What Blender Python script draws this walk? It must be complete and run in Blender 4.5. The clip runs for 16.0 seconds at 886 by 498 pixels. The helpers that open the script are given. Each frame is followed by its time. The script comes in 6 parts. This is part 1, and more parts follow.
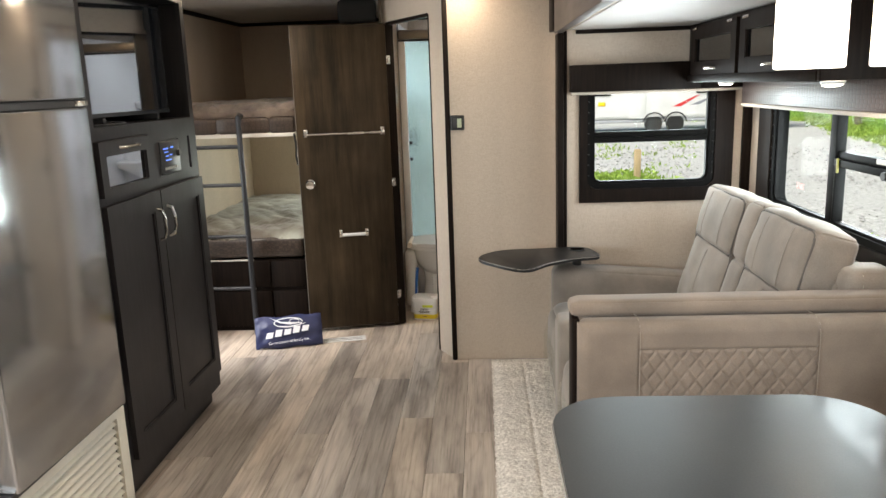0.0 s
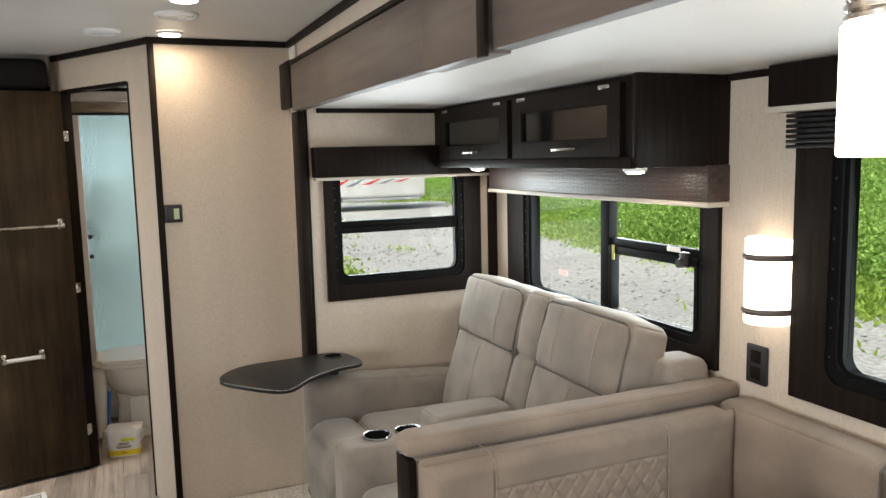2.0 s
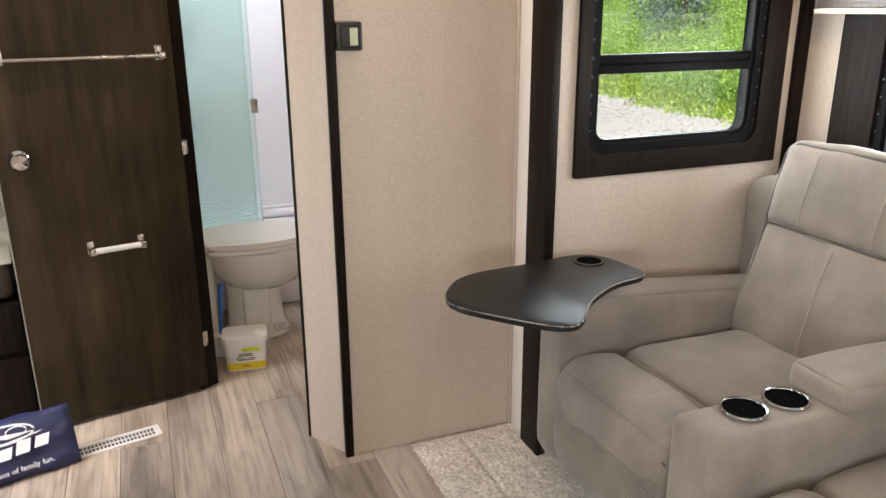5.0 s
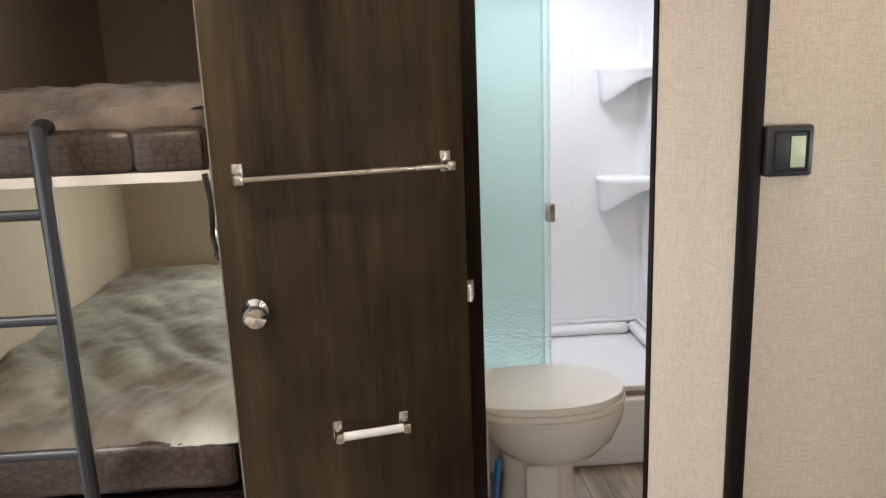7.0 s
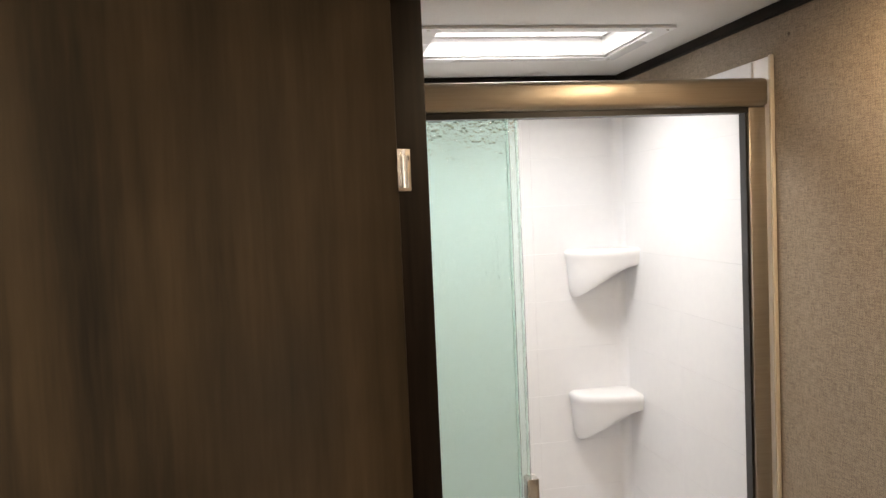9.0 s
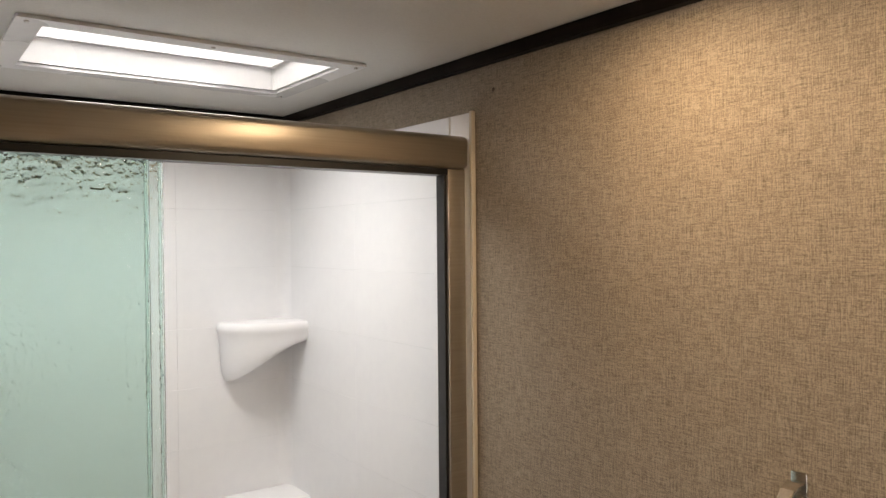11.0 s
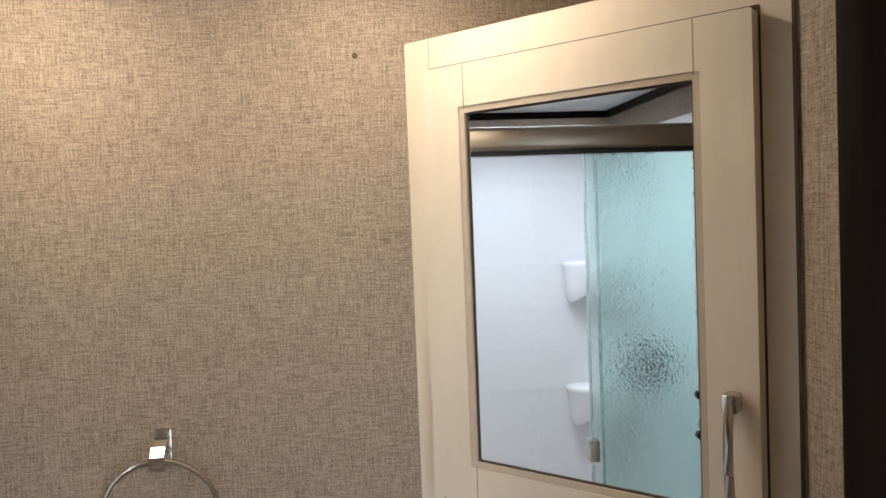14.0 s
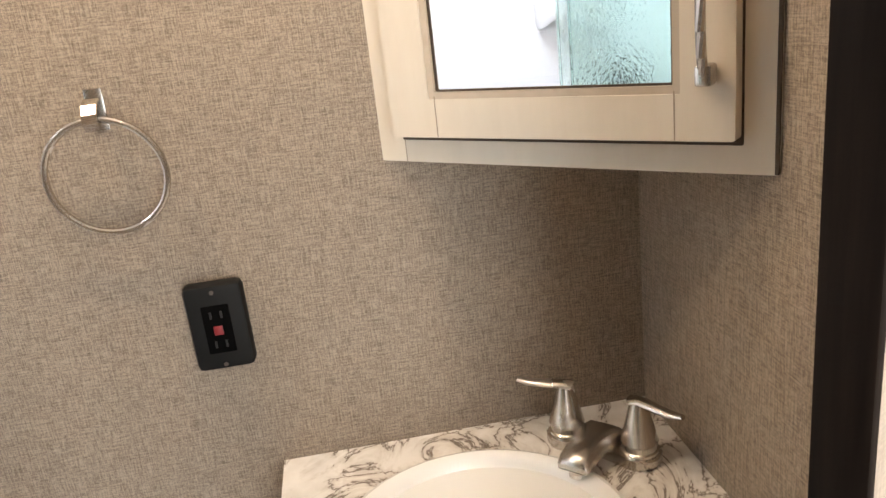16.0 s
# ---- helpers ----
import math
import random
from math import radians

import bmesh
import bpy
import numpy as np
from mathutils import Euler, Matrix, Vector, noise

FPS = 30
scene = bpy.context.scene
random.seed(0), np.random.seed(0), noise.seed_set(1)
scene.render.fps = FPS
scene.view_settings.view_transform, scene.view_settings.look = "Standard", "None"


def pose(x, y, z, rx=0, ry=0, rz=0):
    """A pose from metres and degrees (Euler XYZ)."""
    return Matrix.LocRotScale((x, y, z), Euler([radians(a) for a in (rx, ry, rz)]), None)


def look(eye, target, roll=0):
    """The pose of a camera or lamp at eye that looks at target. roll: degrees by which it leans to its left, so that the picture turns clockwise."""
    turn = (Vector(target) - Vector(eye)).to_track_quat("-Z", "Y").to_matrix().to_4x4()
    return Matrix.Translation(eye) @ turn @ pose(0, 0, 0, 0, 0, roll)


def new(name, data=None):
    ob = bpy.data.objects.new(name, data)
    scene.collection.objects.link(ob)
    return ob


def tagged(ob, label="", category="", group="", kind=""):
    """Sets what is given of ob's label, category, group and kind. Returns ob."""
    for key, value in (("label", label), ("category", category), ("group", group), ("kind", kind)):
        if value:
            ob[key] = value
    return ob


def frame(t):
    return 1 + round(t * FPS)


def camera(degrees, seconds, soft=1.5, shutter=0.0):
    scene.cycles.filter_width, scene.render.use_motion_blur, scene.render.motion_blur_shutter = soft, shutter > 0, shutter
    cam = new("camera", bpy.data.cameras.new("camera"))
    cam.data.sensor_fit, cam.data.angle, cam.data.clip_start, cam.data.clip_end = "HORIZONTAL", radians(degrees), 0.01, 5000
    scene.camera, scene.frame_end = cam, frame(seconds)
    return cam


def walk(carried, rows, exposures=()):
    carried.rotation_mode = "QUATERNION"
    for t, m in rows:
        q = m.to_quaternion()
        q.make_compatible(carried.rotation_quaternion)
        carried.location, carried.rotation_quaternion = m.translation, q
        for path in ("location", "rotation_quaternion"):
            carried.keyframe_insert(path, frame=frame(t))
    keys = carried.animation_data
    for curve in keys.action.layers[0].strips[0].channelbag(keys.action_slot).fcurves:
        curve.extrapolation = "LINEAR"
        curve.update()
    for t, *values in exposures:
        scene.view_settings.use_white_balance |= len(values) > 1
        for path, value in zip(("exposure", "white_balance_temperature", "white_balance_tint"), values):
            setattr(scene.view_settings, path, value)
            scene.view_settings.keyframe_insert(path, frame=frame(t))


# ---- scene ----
import collections

# ---- camera and its walk ----
cam = camera(60.4, 16.0)
PATH = [
    (0, (-0.056, -0.038, 1.498), (-0.164, 1.914, 1.075), -2.0),
    (0.5, (-0.078, 0.018, 1.501), (-0.001, 1.967, 1.06), -1.9),
    (1, (-0.147, 0.158, 1.5), (0.162, 2.094, 1.106), -1.7),
    (1.5, (-0.265, 0.371, 1.513), (0.326, 2.261, 1.228), -1.9),
    (2, (-0.388, 0.54, 1.513), (0.385, 2.368, 1.273), -1.3),
    (2.5, (-0.474, 0.748, 1.542), (0.445, 2.508, 1.302), -1.9),
    (3, (-0.553, 0.954, 1.525), (0.494, 2.637, 1.26), -2.5),
    (3.5, (-0.58, 1.148, 1.475), (0.452, 2.817, 1.086), -3.8),
    (4, (-0.683, 1.38, 1.434), (0.339, 3.022, 0.926), -3.7),
    (4.5, (-0.735, 1.62, 1.383), (0.192, 3.298, 0.813), -2.4),
    (5, (-0.731, 1.869, 1.371), (-0.032, 3.643, 0.768), -0.3),
    (5.2, (-0.728, 1.969, 1.366), (-0.108, 3.767, 0.748), 0.5),
    (7.3, (-0.764, 2.985, 1.458), (-0.685, 4.948, 1.085), -2.7),
    (7.5, (-0.769, 3.07, 1.48), (-0.672, 5.041, 1.157), -3.4),
    (8, (-0.772, 3.292, 1.513), (-0.612, 5.27, 1.262), -4.6),
    (8.2, (-0.764, 3.397, 1.536), (-0.575, 5.376, 1.32), -4.5),
    (10.3, (-0.598, 4.083, 1.649), (0.125, 5.948, 1.627), -0.1),
    (10.5, (-0.59, 4.108, 1.651), (0.227, 5.934, 1.633), -0.4),
    (10.8, (-0.596, 4.146, 1.66), (0.412, 5.874, 1.641), -0.6),
    (11, (-0.598, 4.17, 1.665), (0.576, 5.789, 1.643), -0.5),
    (11.5, (-0.611, 4.23, 1.669), (0.961, 5.466, 1.644), -0.3),
    (12, (-0.664, 4.294, 1.65), (1.166, 5.102, 1.639), -1.5),
    (12.5, (-0.688, 4.345, 1.643), (1.263, 4.787, 1.62), -2.3),
    (13, (-0.683, 4.386, 1.651), (1.313, 4.501, 1.601), -2.0),
    (13.5, (-0.691, 4.413, 1.648), (1.304, 4.277, 1.601), -1.9),
    (14, (-0.699, 4.422, 1.629), (1.288, 4.202, 1.55), -2.2),
    (14.2, (-0.697, 4.411, 1.631), (1.285, 4.178, 1.498), -3.8),
    (14.5, (-0.692, 4.413, 1.599), (1.282, 4.162, 1.403), -4.2),
    (15, (-0.681, 4.415, 1.522), (1.265, 4.138, 1.156), -5.1),
    (15.5, (-0.663, 4.398, 1.458), (1.259, 4.159, 0.958), -6.6),
    (16, (-0.661, 4.402, 1.417), (1.23, 4.178, 0.805), -6.5),
]
walk(cam, [(t, look(eye, target, roll)) for t, eye, target, roll in PATH], exposures=[(0,.40,6500,10),(1,.25,6500,10),(2,.12,6500,10),(3.0,.08,6600,10),(3.5,.13,5900,9),(4.0,.23,6200,10),(5,.45,6600,15),(7.3,.45,6500,11),(7.5,.45,6500,11),(8.0,.42,7600,14),(8.2,.42,7700,14),(10.4,.2,7500,12),(11,-.02,7600,13),(11.5,-.1,7300,14),(12,-.06,7400,15),(13,.04,6300,12),(14,.21,6200,11),(14.5,.25,6150,11),(15,.56,7100,13),(15.5,.90,7100,14),(16,1.08,6600,13)])

# ---- world, sun, large lights ----
world = bpy.data.worlds.new("overcast_sky")
scene.world = world
world.use_nodes = True
wn = world.node_tree
sky = wn.nodes.new("ShaderNodeTexSky")
sky.sky_type, sky.sun_disc = "NISHITA", False
sky.sun_elevation, sky.sun_rotation, sky.dust_density = radians(52), radians(200), 4.0
wn.links.new(sky.outputs[0], wn.nodes["Background"].inputs[0])
wn.nodes["Background"].inputs[1].default_value = 0.15


def lamp(name, kind, at, target, energy, color=(1, 1, 1), size=0.1, size_y=None, spot=None):
    data = bpy.data.lights.new(name, kind)
    data.energy, data.color = energy, color
    if kind == "AREA":
        data.shape = "DISK" if size_y is None else "RECTANGLE"
        data.size = size
        if size_y is not None:
            data.size_y = size_y
    elif kind == "SUN":
        data.angle = size
    else:
        data.shadow_soft_size = size
        if spot:
            data.spot_size, data.spot_blend = radians(spot), 0.6
    ob = new(name, data)
    ob.matrix_world = look(at, target)
    return ob


WARM = (1.0, 0.80, 0.58)
DAY = (0.90, 0.97, 1.0)
lamp("sun", "SUN", (-6, 6, 12), (2, 10, 0), 5.0, (1, 0.97, 0.92), radians(28))
# daylight through the window openings and the roof light
lamp("daylight_window_small", "AREA", (0.77, 3.83, 1.2), (0.77, 0, 0.9), 9, DAY, 0.52, 0.42)
lamp("daylight_window_sofa", "AREA", (1.32, 2.9, 1.15), (-2, 2.9, 0.8), 18, DAY, 1.0, 0.40)
lamp("daylight_window_dinette", "AREA", (1.32, 1.2, 1.2), (-2, 1.2, 0.6), 17, DAY, 1.3, 0.65)
lamp("daylight_skylight", "AREA", (-0.16, 5.74, 2.034), (-0.16, 5.74, 0), 4.6, (0.86, 0.94, 1.0), 0.36, 0.30).data.spread = radians(150)
# unseen bunk window behind the door, assumed from daylight on the lower bunk
lamp("daylight_bunk_window", "AREA", (-0.95, 6.29, 0.88), (-1.6, 4.5, 0.6), 9, (0.93, 1.0, 0.88), 0.4, 0.3)
# unseen kitchen window, added to brighten the floor and the hall
lamp("daylight_added_kitchen_window", "AREA", (-2.02, 0.6, 1.30), (0, 1.6, 0.5), 68, DAY, 1.5, 0.6)
# unseen entry doorway, assumed from the cool light on the diagonal panel
lamp("daylight_assumed_door", "AREA", (-1.985, 3.95, 0.98), (0, 3.95, 0.9), 6.5, DAY, 0.60, 1.70).data.spread = radians(115)
# the last three are out of view, added to brighten floor, hall and bunks
CEILING_AND_ADDED_LAMPS = [(-0.16, 3.82), (-0.16, 3.12), (-0.55, 1.7), (-0.55, 0.2), (-1.30, 3.95)]
for x, y in CEILING_AND_ADDED_LAMPS:
    lamp("ceiling_lamp_light", "AREA", (x, y, 2.004), (x, y, 0), 5.2 if x < -1 else 6.6 if x < -0.3 else 1.7, WARM, 0.07)
BATH_LAMPS = [(0.12, 4.84), (0.12, 4.40)]
for x, y in BATH_LAMPS:
    lamp("bath_lamp_light", "AREA", (x, y, 2.004), (x, y, 0), 2.2 if y > 4.6 else 1.6, (1.0, 0.78, 0.54), 0.07)
CABINET_LAMPS = [(1.02, 2.40), (1.05, 3.53)]
for x, y in CABINET_LAMPS:
    lamp("cabinet_lamp_light", "AREA", (x, y, 1.4515), (x, y, 0), 0.9, WARM, 0.06)

# ---- materials ----


def nodes_of(m):
    return m.node_tree.nodes, m.node_tree.links


def plain(name, c, rough=0.5, metal=0.0, glow=0.0, coat=0.0):
    m = bpy.data.materials.new(name)
    m.use_nodes = True
    b = m.node_tree.nodes["Principled BSDF"]
    b.inputs["Base Color"].default_value = (*c, 1)
    b.inputs["Roughness"].default_value = rough
    b.inputs["Metallic"].default_value = metal
    b.inputs["Coat Weight"].default_value = coat
    if glow:
        b.inputs["Emission Color"].default_value = (*c, 1)
        b.inputs["Emission Strength"].default_value = glow
    return m


def coords(m, scale, piece=False):
    """Object coordinates stretched by scale; piece: shifted for each object at random."""
    n, l = nodes_of(m)
    tc, mp = n.new("ShaderNodeTexCoord"), n.new("ShaderNodeMapping")
    mp.inputs["Scale"].default_value = scale
    l.new(tc.outputs["Object"], mp.inputs["Vector"])
    if piece:
        oi, mul = n.new("ShaderNodeObjectInfo"), n.new("ShaderNodeMath")
        mul.operation = "MULTIPLY"
        mul.inputs[1].default_value = 37.0
        l.new(oi.outputs["Random"], mul.inputs[0])
        l.new(mul.outputs[0], mp.inputs["Location"])
    return mp


def noise_of(m, scale, detail=4, size=1.0, piece=False, rough=0.55):
    n, l = nodes_of(m)
    t = n.new("ShaderNodeTexNoise")
    t.inputs["Scale"].default_value, t.inputs["Detail"].default_value = size, detail
    t.inputs["Roughness"].default_value = rough
    l.new(coords(m, scale, piece).outputs[0], t.inputs["Vector"])
    return t


def ramp_of(m, src, stops):
    n, l = nodes_of(m)
    r = n.new("ShaderNodeValToRGB")
    e = r.color_ramp.elements
    while len(e) < len(stops):
        e.new(0.5)
    for k, (p, c) in zip(e, stops):
        k.position, k.color = p, (*c, 1)
    l.new(src, r.inputs[0])
    return r


def mixed(m, kind, fac, a, b):
    n, l = nodes_of(m)
    x = n.new("ShaderNodeMix")
    x.data_type, x.blend_type = "RGBA", kind
    x.inputs[0].default_value = fac
    l.new(a, x.inputs[6])
    l.new(b, x.inputs[7])
    return x.outputs[2]


def bumped(m, src, strength, distance):
    n, l = nodes_of(m)
    b = n.new("ShaderNodeBump")
    b.inputs["Strength"].default_value, b.inputs["Distance"].default_value = strength, distance
    l.new(src, b.inputs["Height"])
    l.new(b.outputs[0], n["Principled BSDF"].inputs["Normal"])
    return b


def varied(name, c1, c2, fine, coarse=2.0, rough=0.6, bump=0.2, dist=0.002, metal=0.0, coat=0.0, piece=False, sheen=0.0, spread=0.18, mott=0.86, spec=0.5, grain=0.55):
    """A surface between two colours: a fine grain and a coarse mottling, with relief from the grain."""
    m = plain(name, c1, rough, metal, coat=coat)
    n, l = nodes_of(m)
    fine = fine if isinstance(fine, tuple) else (fine,) * 3
    a = noise_of(m, fine, 5, piece=piece, rough=grain)
    b = noise_of(m, (coarse,) * 3, 3, piece=piece)
    ra = ramp_of(m, a.outputs[0], [(0.5 - spread, c1), (0.5 + spread, c2)])
    d = mott
    rb = ramp_of(m, b.outputs[0], [(0.3, (d, d, d)), (0.7, (1.0, 1.0, 1.0))])
    l.new(mixed(m, "MULTIPLY", 1.0, ra.outputs[0], rb.outputs[0]), n["Principled BSDF"].inputs["Base Color"])
    rr = ramp_of(m, b.outputs[0], [(0.3, (rough * 0.85,) * 3), (0.7, (min(1, rough * 1.12),) * 3)])
    l.new(rr.outputs[0], n["Principled BSDF"].inputs["Roughness"])
    if bump:
        bumped(m, a.outputs[0], bump, dist)
    n["Principled BSDF"].inputs["Sheen Weight"].default_value = sheen
    n["Principled BSDF"].inputs["Specular IOR Level"].default_value = spec
    return m


def linen(name, light, dark, depth=0.35):
    """Woven-look wall covering: crossed threads of uneven tone, fine slubs and broad vertical bands."""
    m = plain(name, light, 0.62)
    n, l = nodes_of(m)
    mid = tuple((p + q) / 2 for p, q in zip(light, dark))
    h = noise_of(m, (40, 40, 690), 4, rough=0.72)
    v = noise_of(m, (690, 690, 32), 4, rough=0.72)
    slub = noise_of(m, (330, 330, 330), 2, rough=0.6)
    band = noise_of(m, (3.2, 3.2, 0.02), 2)
    weave = mixed(m, "MIX", 0.54, h.outputs[0], v.outputs[0])
    weave = mixed(m, "MIX", 0.22, weave, slub.outputs[0])
    c = ramp_of(m, weave, [(0.395, dark), (0.49, mid), (0.575, light)]).outputs[0]
    rb = ramp_of(m, band.outputs[0], [(0.42, (0.93, 0.93, 0.93)), (0.58, (1, 1, 1))])
    c = mixed(m, "MULTIPLY", 1.0, c, rb.outputs[0])
    l.new(c, n["Principled BSDF"].inputs["Base Color"])
    bumped(m, weave, depth, 0.0012)
    return m


def planked(name):
    """Grey-brown oak-look vinyl: tone by piece, flowing cathedral grain along y, fine pores and dark smudges."""
    m = plain(name, (0.2, 0.16, 0.13), 0.42)
    n, l = nodes_of(m)
    oi = n.new("ShaderNodeObjectInfo")
    tone = ramp_of(m, oi.outputs["Random"], [(0.0, (0.370, 0.305, 0.250)), (0.25, (0.500, 0.424, 0.355)), (0.5, (0.300, 0.262, 0.232)), (0.75, (0.440, 0.385, 0.340)), (1.0, (0.520, 0.436, 0.362))])
    flow = noise_of(m, (5.5, 0.75, 3), 3, piece=True)
    w = n.new("ShaderNodeMath")
    w.operation = "MULTIPLY"
    w.inputs[1].default_value = 9.0
    l.new(flow.outputs[0], w.inputs[0])
    f = n.new("ShaderNodeMath")
    f.operation = "PINGPONG"
    f.inputs[1].default_value = 0.5
    l.new(w.outputs[0], f.inputs[0])
    rings = ramp_of(m, f.outputs[0], [(0.0, (0.60, 0.58, 0.56)), (0.16, (0.90, 0.90, 0.90)), (0.5, (1.06, 1.06, 1.06))])
    g = noise_of(m, (75, 2.6, 10), 6, piece=True, rough=0.65)
    pores = ramp_of(m, g.outputs[0], [(0.30, (0.42, 0.40, 0.38)), (0.46, (0.90, 0.90, 0.90)), (0.68, (1.14, 1.14, 1.14))])
    k = noise_of(m, (9, 1.6, 3), 4, piece=True)
    smudge = ramp_of(m, k.outputs[0], [(0.36, (0.46, 0.45, 0.45)), (0.47, (0.84, 0.83, 0.83)), (0.60, (1.05, 1.05, 1.05))])
    c = mixed(m, "MULTIPLY", 0.42, tone.outputs[0], rings.outputs[0])
    c = mixed(m, "MULTIPLY", 0.85, c, pores.outputs[0])
    c = mixed(m, "MULTIPLY", 0.85, c, smudge.outputs[0])
    l.new(c, n["Principled BSDF"].inputs["Base Color"])
    bumped(m, g.outputs[0], 0.10, 0.001)
    return m


def marbled(name):
    m = plain(name, (0.8, 0.78, 0.74), 0.25)
    n, l = nodes_of(m)
    w = noise_of(m, (8, 8, 8), 8, rough=0.62)
    w.inputs["Distortion"].default_value = 1.6
    f = noise_of(m, (26, 26, 26), 6)
    rw = ramp_of(m, w.outputs[0], [(0.40, (0.80, 0.77, 0.72)), (0.474, (0.66, 0.61, 0.56)), (0.495, (0.17, 0.135, 0.115)), (0.503, (0.24, 0.20, 0.17)), (0.516, (0.68, 0.64, 0.59)), (0.58, (0.80, 0.77, 0.73))])
    rf = ramp_of(m, f.outputs[0], [(0.35, (0.80, 0.78, 0.76)), (0.6, (1, 1, 1))])
    l.new(mixed(m, "MULTIPLY", 0.6, rw.outputs[0], rf.outputs[0]), n["Principled BSDF"].inputs["Base Color"])
    return m


def crocodile(name, c, strength=0.4):
    m = plain(name, c, 0.38, coat=0.08)
    n, l = nodes_of(m)
    v = n.new("ShaderNodeTexVoronoi")
    v.feature = "DISTANCE_TO_EDGE"
    v.inputs["Scale"].default_value = 1.0
    v.inputs["Randomness"].default_value = 0.45
    l.new(coords(m, (40, 40, 66)).outputs[0], v.inputs["Vector"])
    r = ramp_of(m, v.outputs["Distance"], [(0.0, (0, 0, 0)), (0.16, (1, 1, 1))])
    bumped(m, r.outputs[0], strength, 0.0015)
    rc = ramp_of(m, v.outputs["Distance"], [(0.0, tuple(0.45 * k for k in c)), (0.15, c)])
    l.new(rc.outputs[0], n["Principled BSDF"].inputs["Base Color"])
    return m


def glassy(name, c, rough=0.0, ior=1.45, relief=0.0):
    m = plain(name, c, rough)
    n, l = nodes_of(m)
    b = n["Principled BSDF"]
    b.inputs["Transmission Weight"].default_value, b.inputs["IOR"].default_value = 1.0, ior
    if relief:
        a = noise_of(m, (120, 120, 105), 1)
        bumped(m, a.outputs[0], relief, 0.010)
    return m


def clear_pane(name, gloss):
    """Thin clear window pane: lets light straight through and mirrors a little."""
    m = bpy.data.materials.new(name)
    m.use_nodes = True
    n, l = nodes_of(m)
    t, g, x = n.new("ShaderNodeBsdfTransparent"), n.new("ShaderNodeBsdfGlossy"), n.new("ShaderNodeMixShader")
    f, p = n.new("ShaderNodeLayerWeight"), n.new("ShaderNodeMath")
    f.inputs["Blend"].default_value = 0.5
    p.operation = "POWER"
    p.inputs[1].default_value = 5.0
    q = n.new("ShaderNodeMath")
    q.operation = "MULTIPLY_ADD"
    q.inputs[1].default_value, q.inputs[2].default_value = gloss, 0.004
    l.new(f.outputs["Facing"], p.inputs[0])
    l.new(p.outputs[0], q.inputs[0])
    t.inputs[0].default_value = (0.93, 0.95, 0.94, 1)
    g.inputs["Roughness"].default_value = 0.02
    l.new(q.outputs[0], x.inputs[0])
    l.new(t.outputs[0], x.inputs[1])
    l.new(g.outputs[0], x.inputs[2])
    l.new(x.outputs[0], n["Material Output"].inputs[0])
    return m


WALL = linen("wallcovering_beige", (0.570, 0.482, 0.392), (0.420, 0.344, 0.272), 0.25)
WALL_BATH = linen("wallcovering_linen", (0.415, 0.336, 0.256), (0.132, 0.100, 0.072), 0.7)
WALL_BUNK = linen("wallcovering_bunk", (0.655, 0.545, 0.435), (0.475, 0.385, 0.300), 0.25)
CEIL = varied("ceiling_vinyl", (0.73, 0.715, 0.685), (0.68, 0.665, 0.635), 220, 1.5, 0.55, 0.08)
DARK = varied("dark_stained_wood", (0.0052, 0.0033, 0.0025), (0.0145, 0.0092, 0.0068), (90, 90, 5), 3, 0.50, 0.08, 0.001, spec=0.10)
DARKH = varied("dark_stained_trim", (0.0055, 0.0035, 0.0027), (0.0150, 0.0096, 0.0072), (60, 8, 60), 3, 0.50, 0.08, 0.001, spec=0.10)
DOORM = varied("dark_oak_laminate", (0.0082, 0.0065, 0.0050), (0.084, 0.057, 0.032), (12, 12, 0.9), 3.0, 0.46, 0.10, 0.001, spread=0.24, mott=0.5, spec=0.16, grain=0.72)
GREYWOOD = varied("grey_brown_cabinet", (0.0098, 0.0085, 0.0089), (0.0190, 0.0166, 0.0174), (70, 70, 4), 3, 0.44, 0.06, 0.001, spec=0.3)
FASCIA = varied("fascia_brown", (0.075, 0.056, 0.048), (0.110, 0.085, 0.074), (40, 3, 40), 2, 0.52, 0.05, 0.001)
SUEDE = varied("taupe_microsuede", (0.222, 0.186, 0.154), (0.276, 0.233, 0.195), 300, 6, 0.86, 0.15, 0.001, sheen=0.22, mott=0.62, spec=0.25)
SUEDE2 = varied("brown_microsuede", (0.215, 0.164, 0.125), (0.255, 0.196, 0.152), 300, 5, 0.85, 0.2, 0.001, sheen=0.12, mott=0.62, spec=0.3)
THREAD = plain("pale_thread", (0.30, 0.258, 0.218), 0.8)
PIPE = plain("dark_piping", (0.085, 0.072, 0.062), 0.7)
# dead black, also drawn as flat discs for the shade in cup holes
WELL = plain("matt_black_well", (0.004, 0.004, 0.004), 0.95)
WELL.node_tree.nodes["Principled BSDF"].inputs["Specular IOR Level"].default_value = 0.0
SEAM = plain("brown_thread", (0.275, 0.222, 0.176), 0.8)
MATTBLACK = plain("matt_black_plastic", (0.008, 0.008, 0.008), 0.6)
MATTBLACK.node_tree.nodes["Principled BSDF"].inputs["Specular IOR Level"].default_value = 0.2
GLOSSBLACK = plain("black_glass_panel", (0.006, 0.006, 0.006), 0.07)
DIMCHROME = plain("dark_chrome", (0.50, 0.50, 0.51), 0.16, 1.0)
PLANK = planked("oak_look_vinyl")
GAP = plain("dark_joint", (0.035, 0.028, 0.024), 0.8)
RUG = varied("shag_rug_cream", (0.86, 0.81, 0.74), (0.52, 0.47, 0.42), (95, 80, 60), 9, 0.95, 0.7, 0.008, spread=0.16, mott=0.8)
BLACK = plain("black_plastic", (0.012, 0.012, 0.013), 0.38)
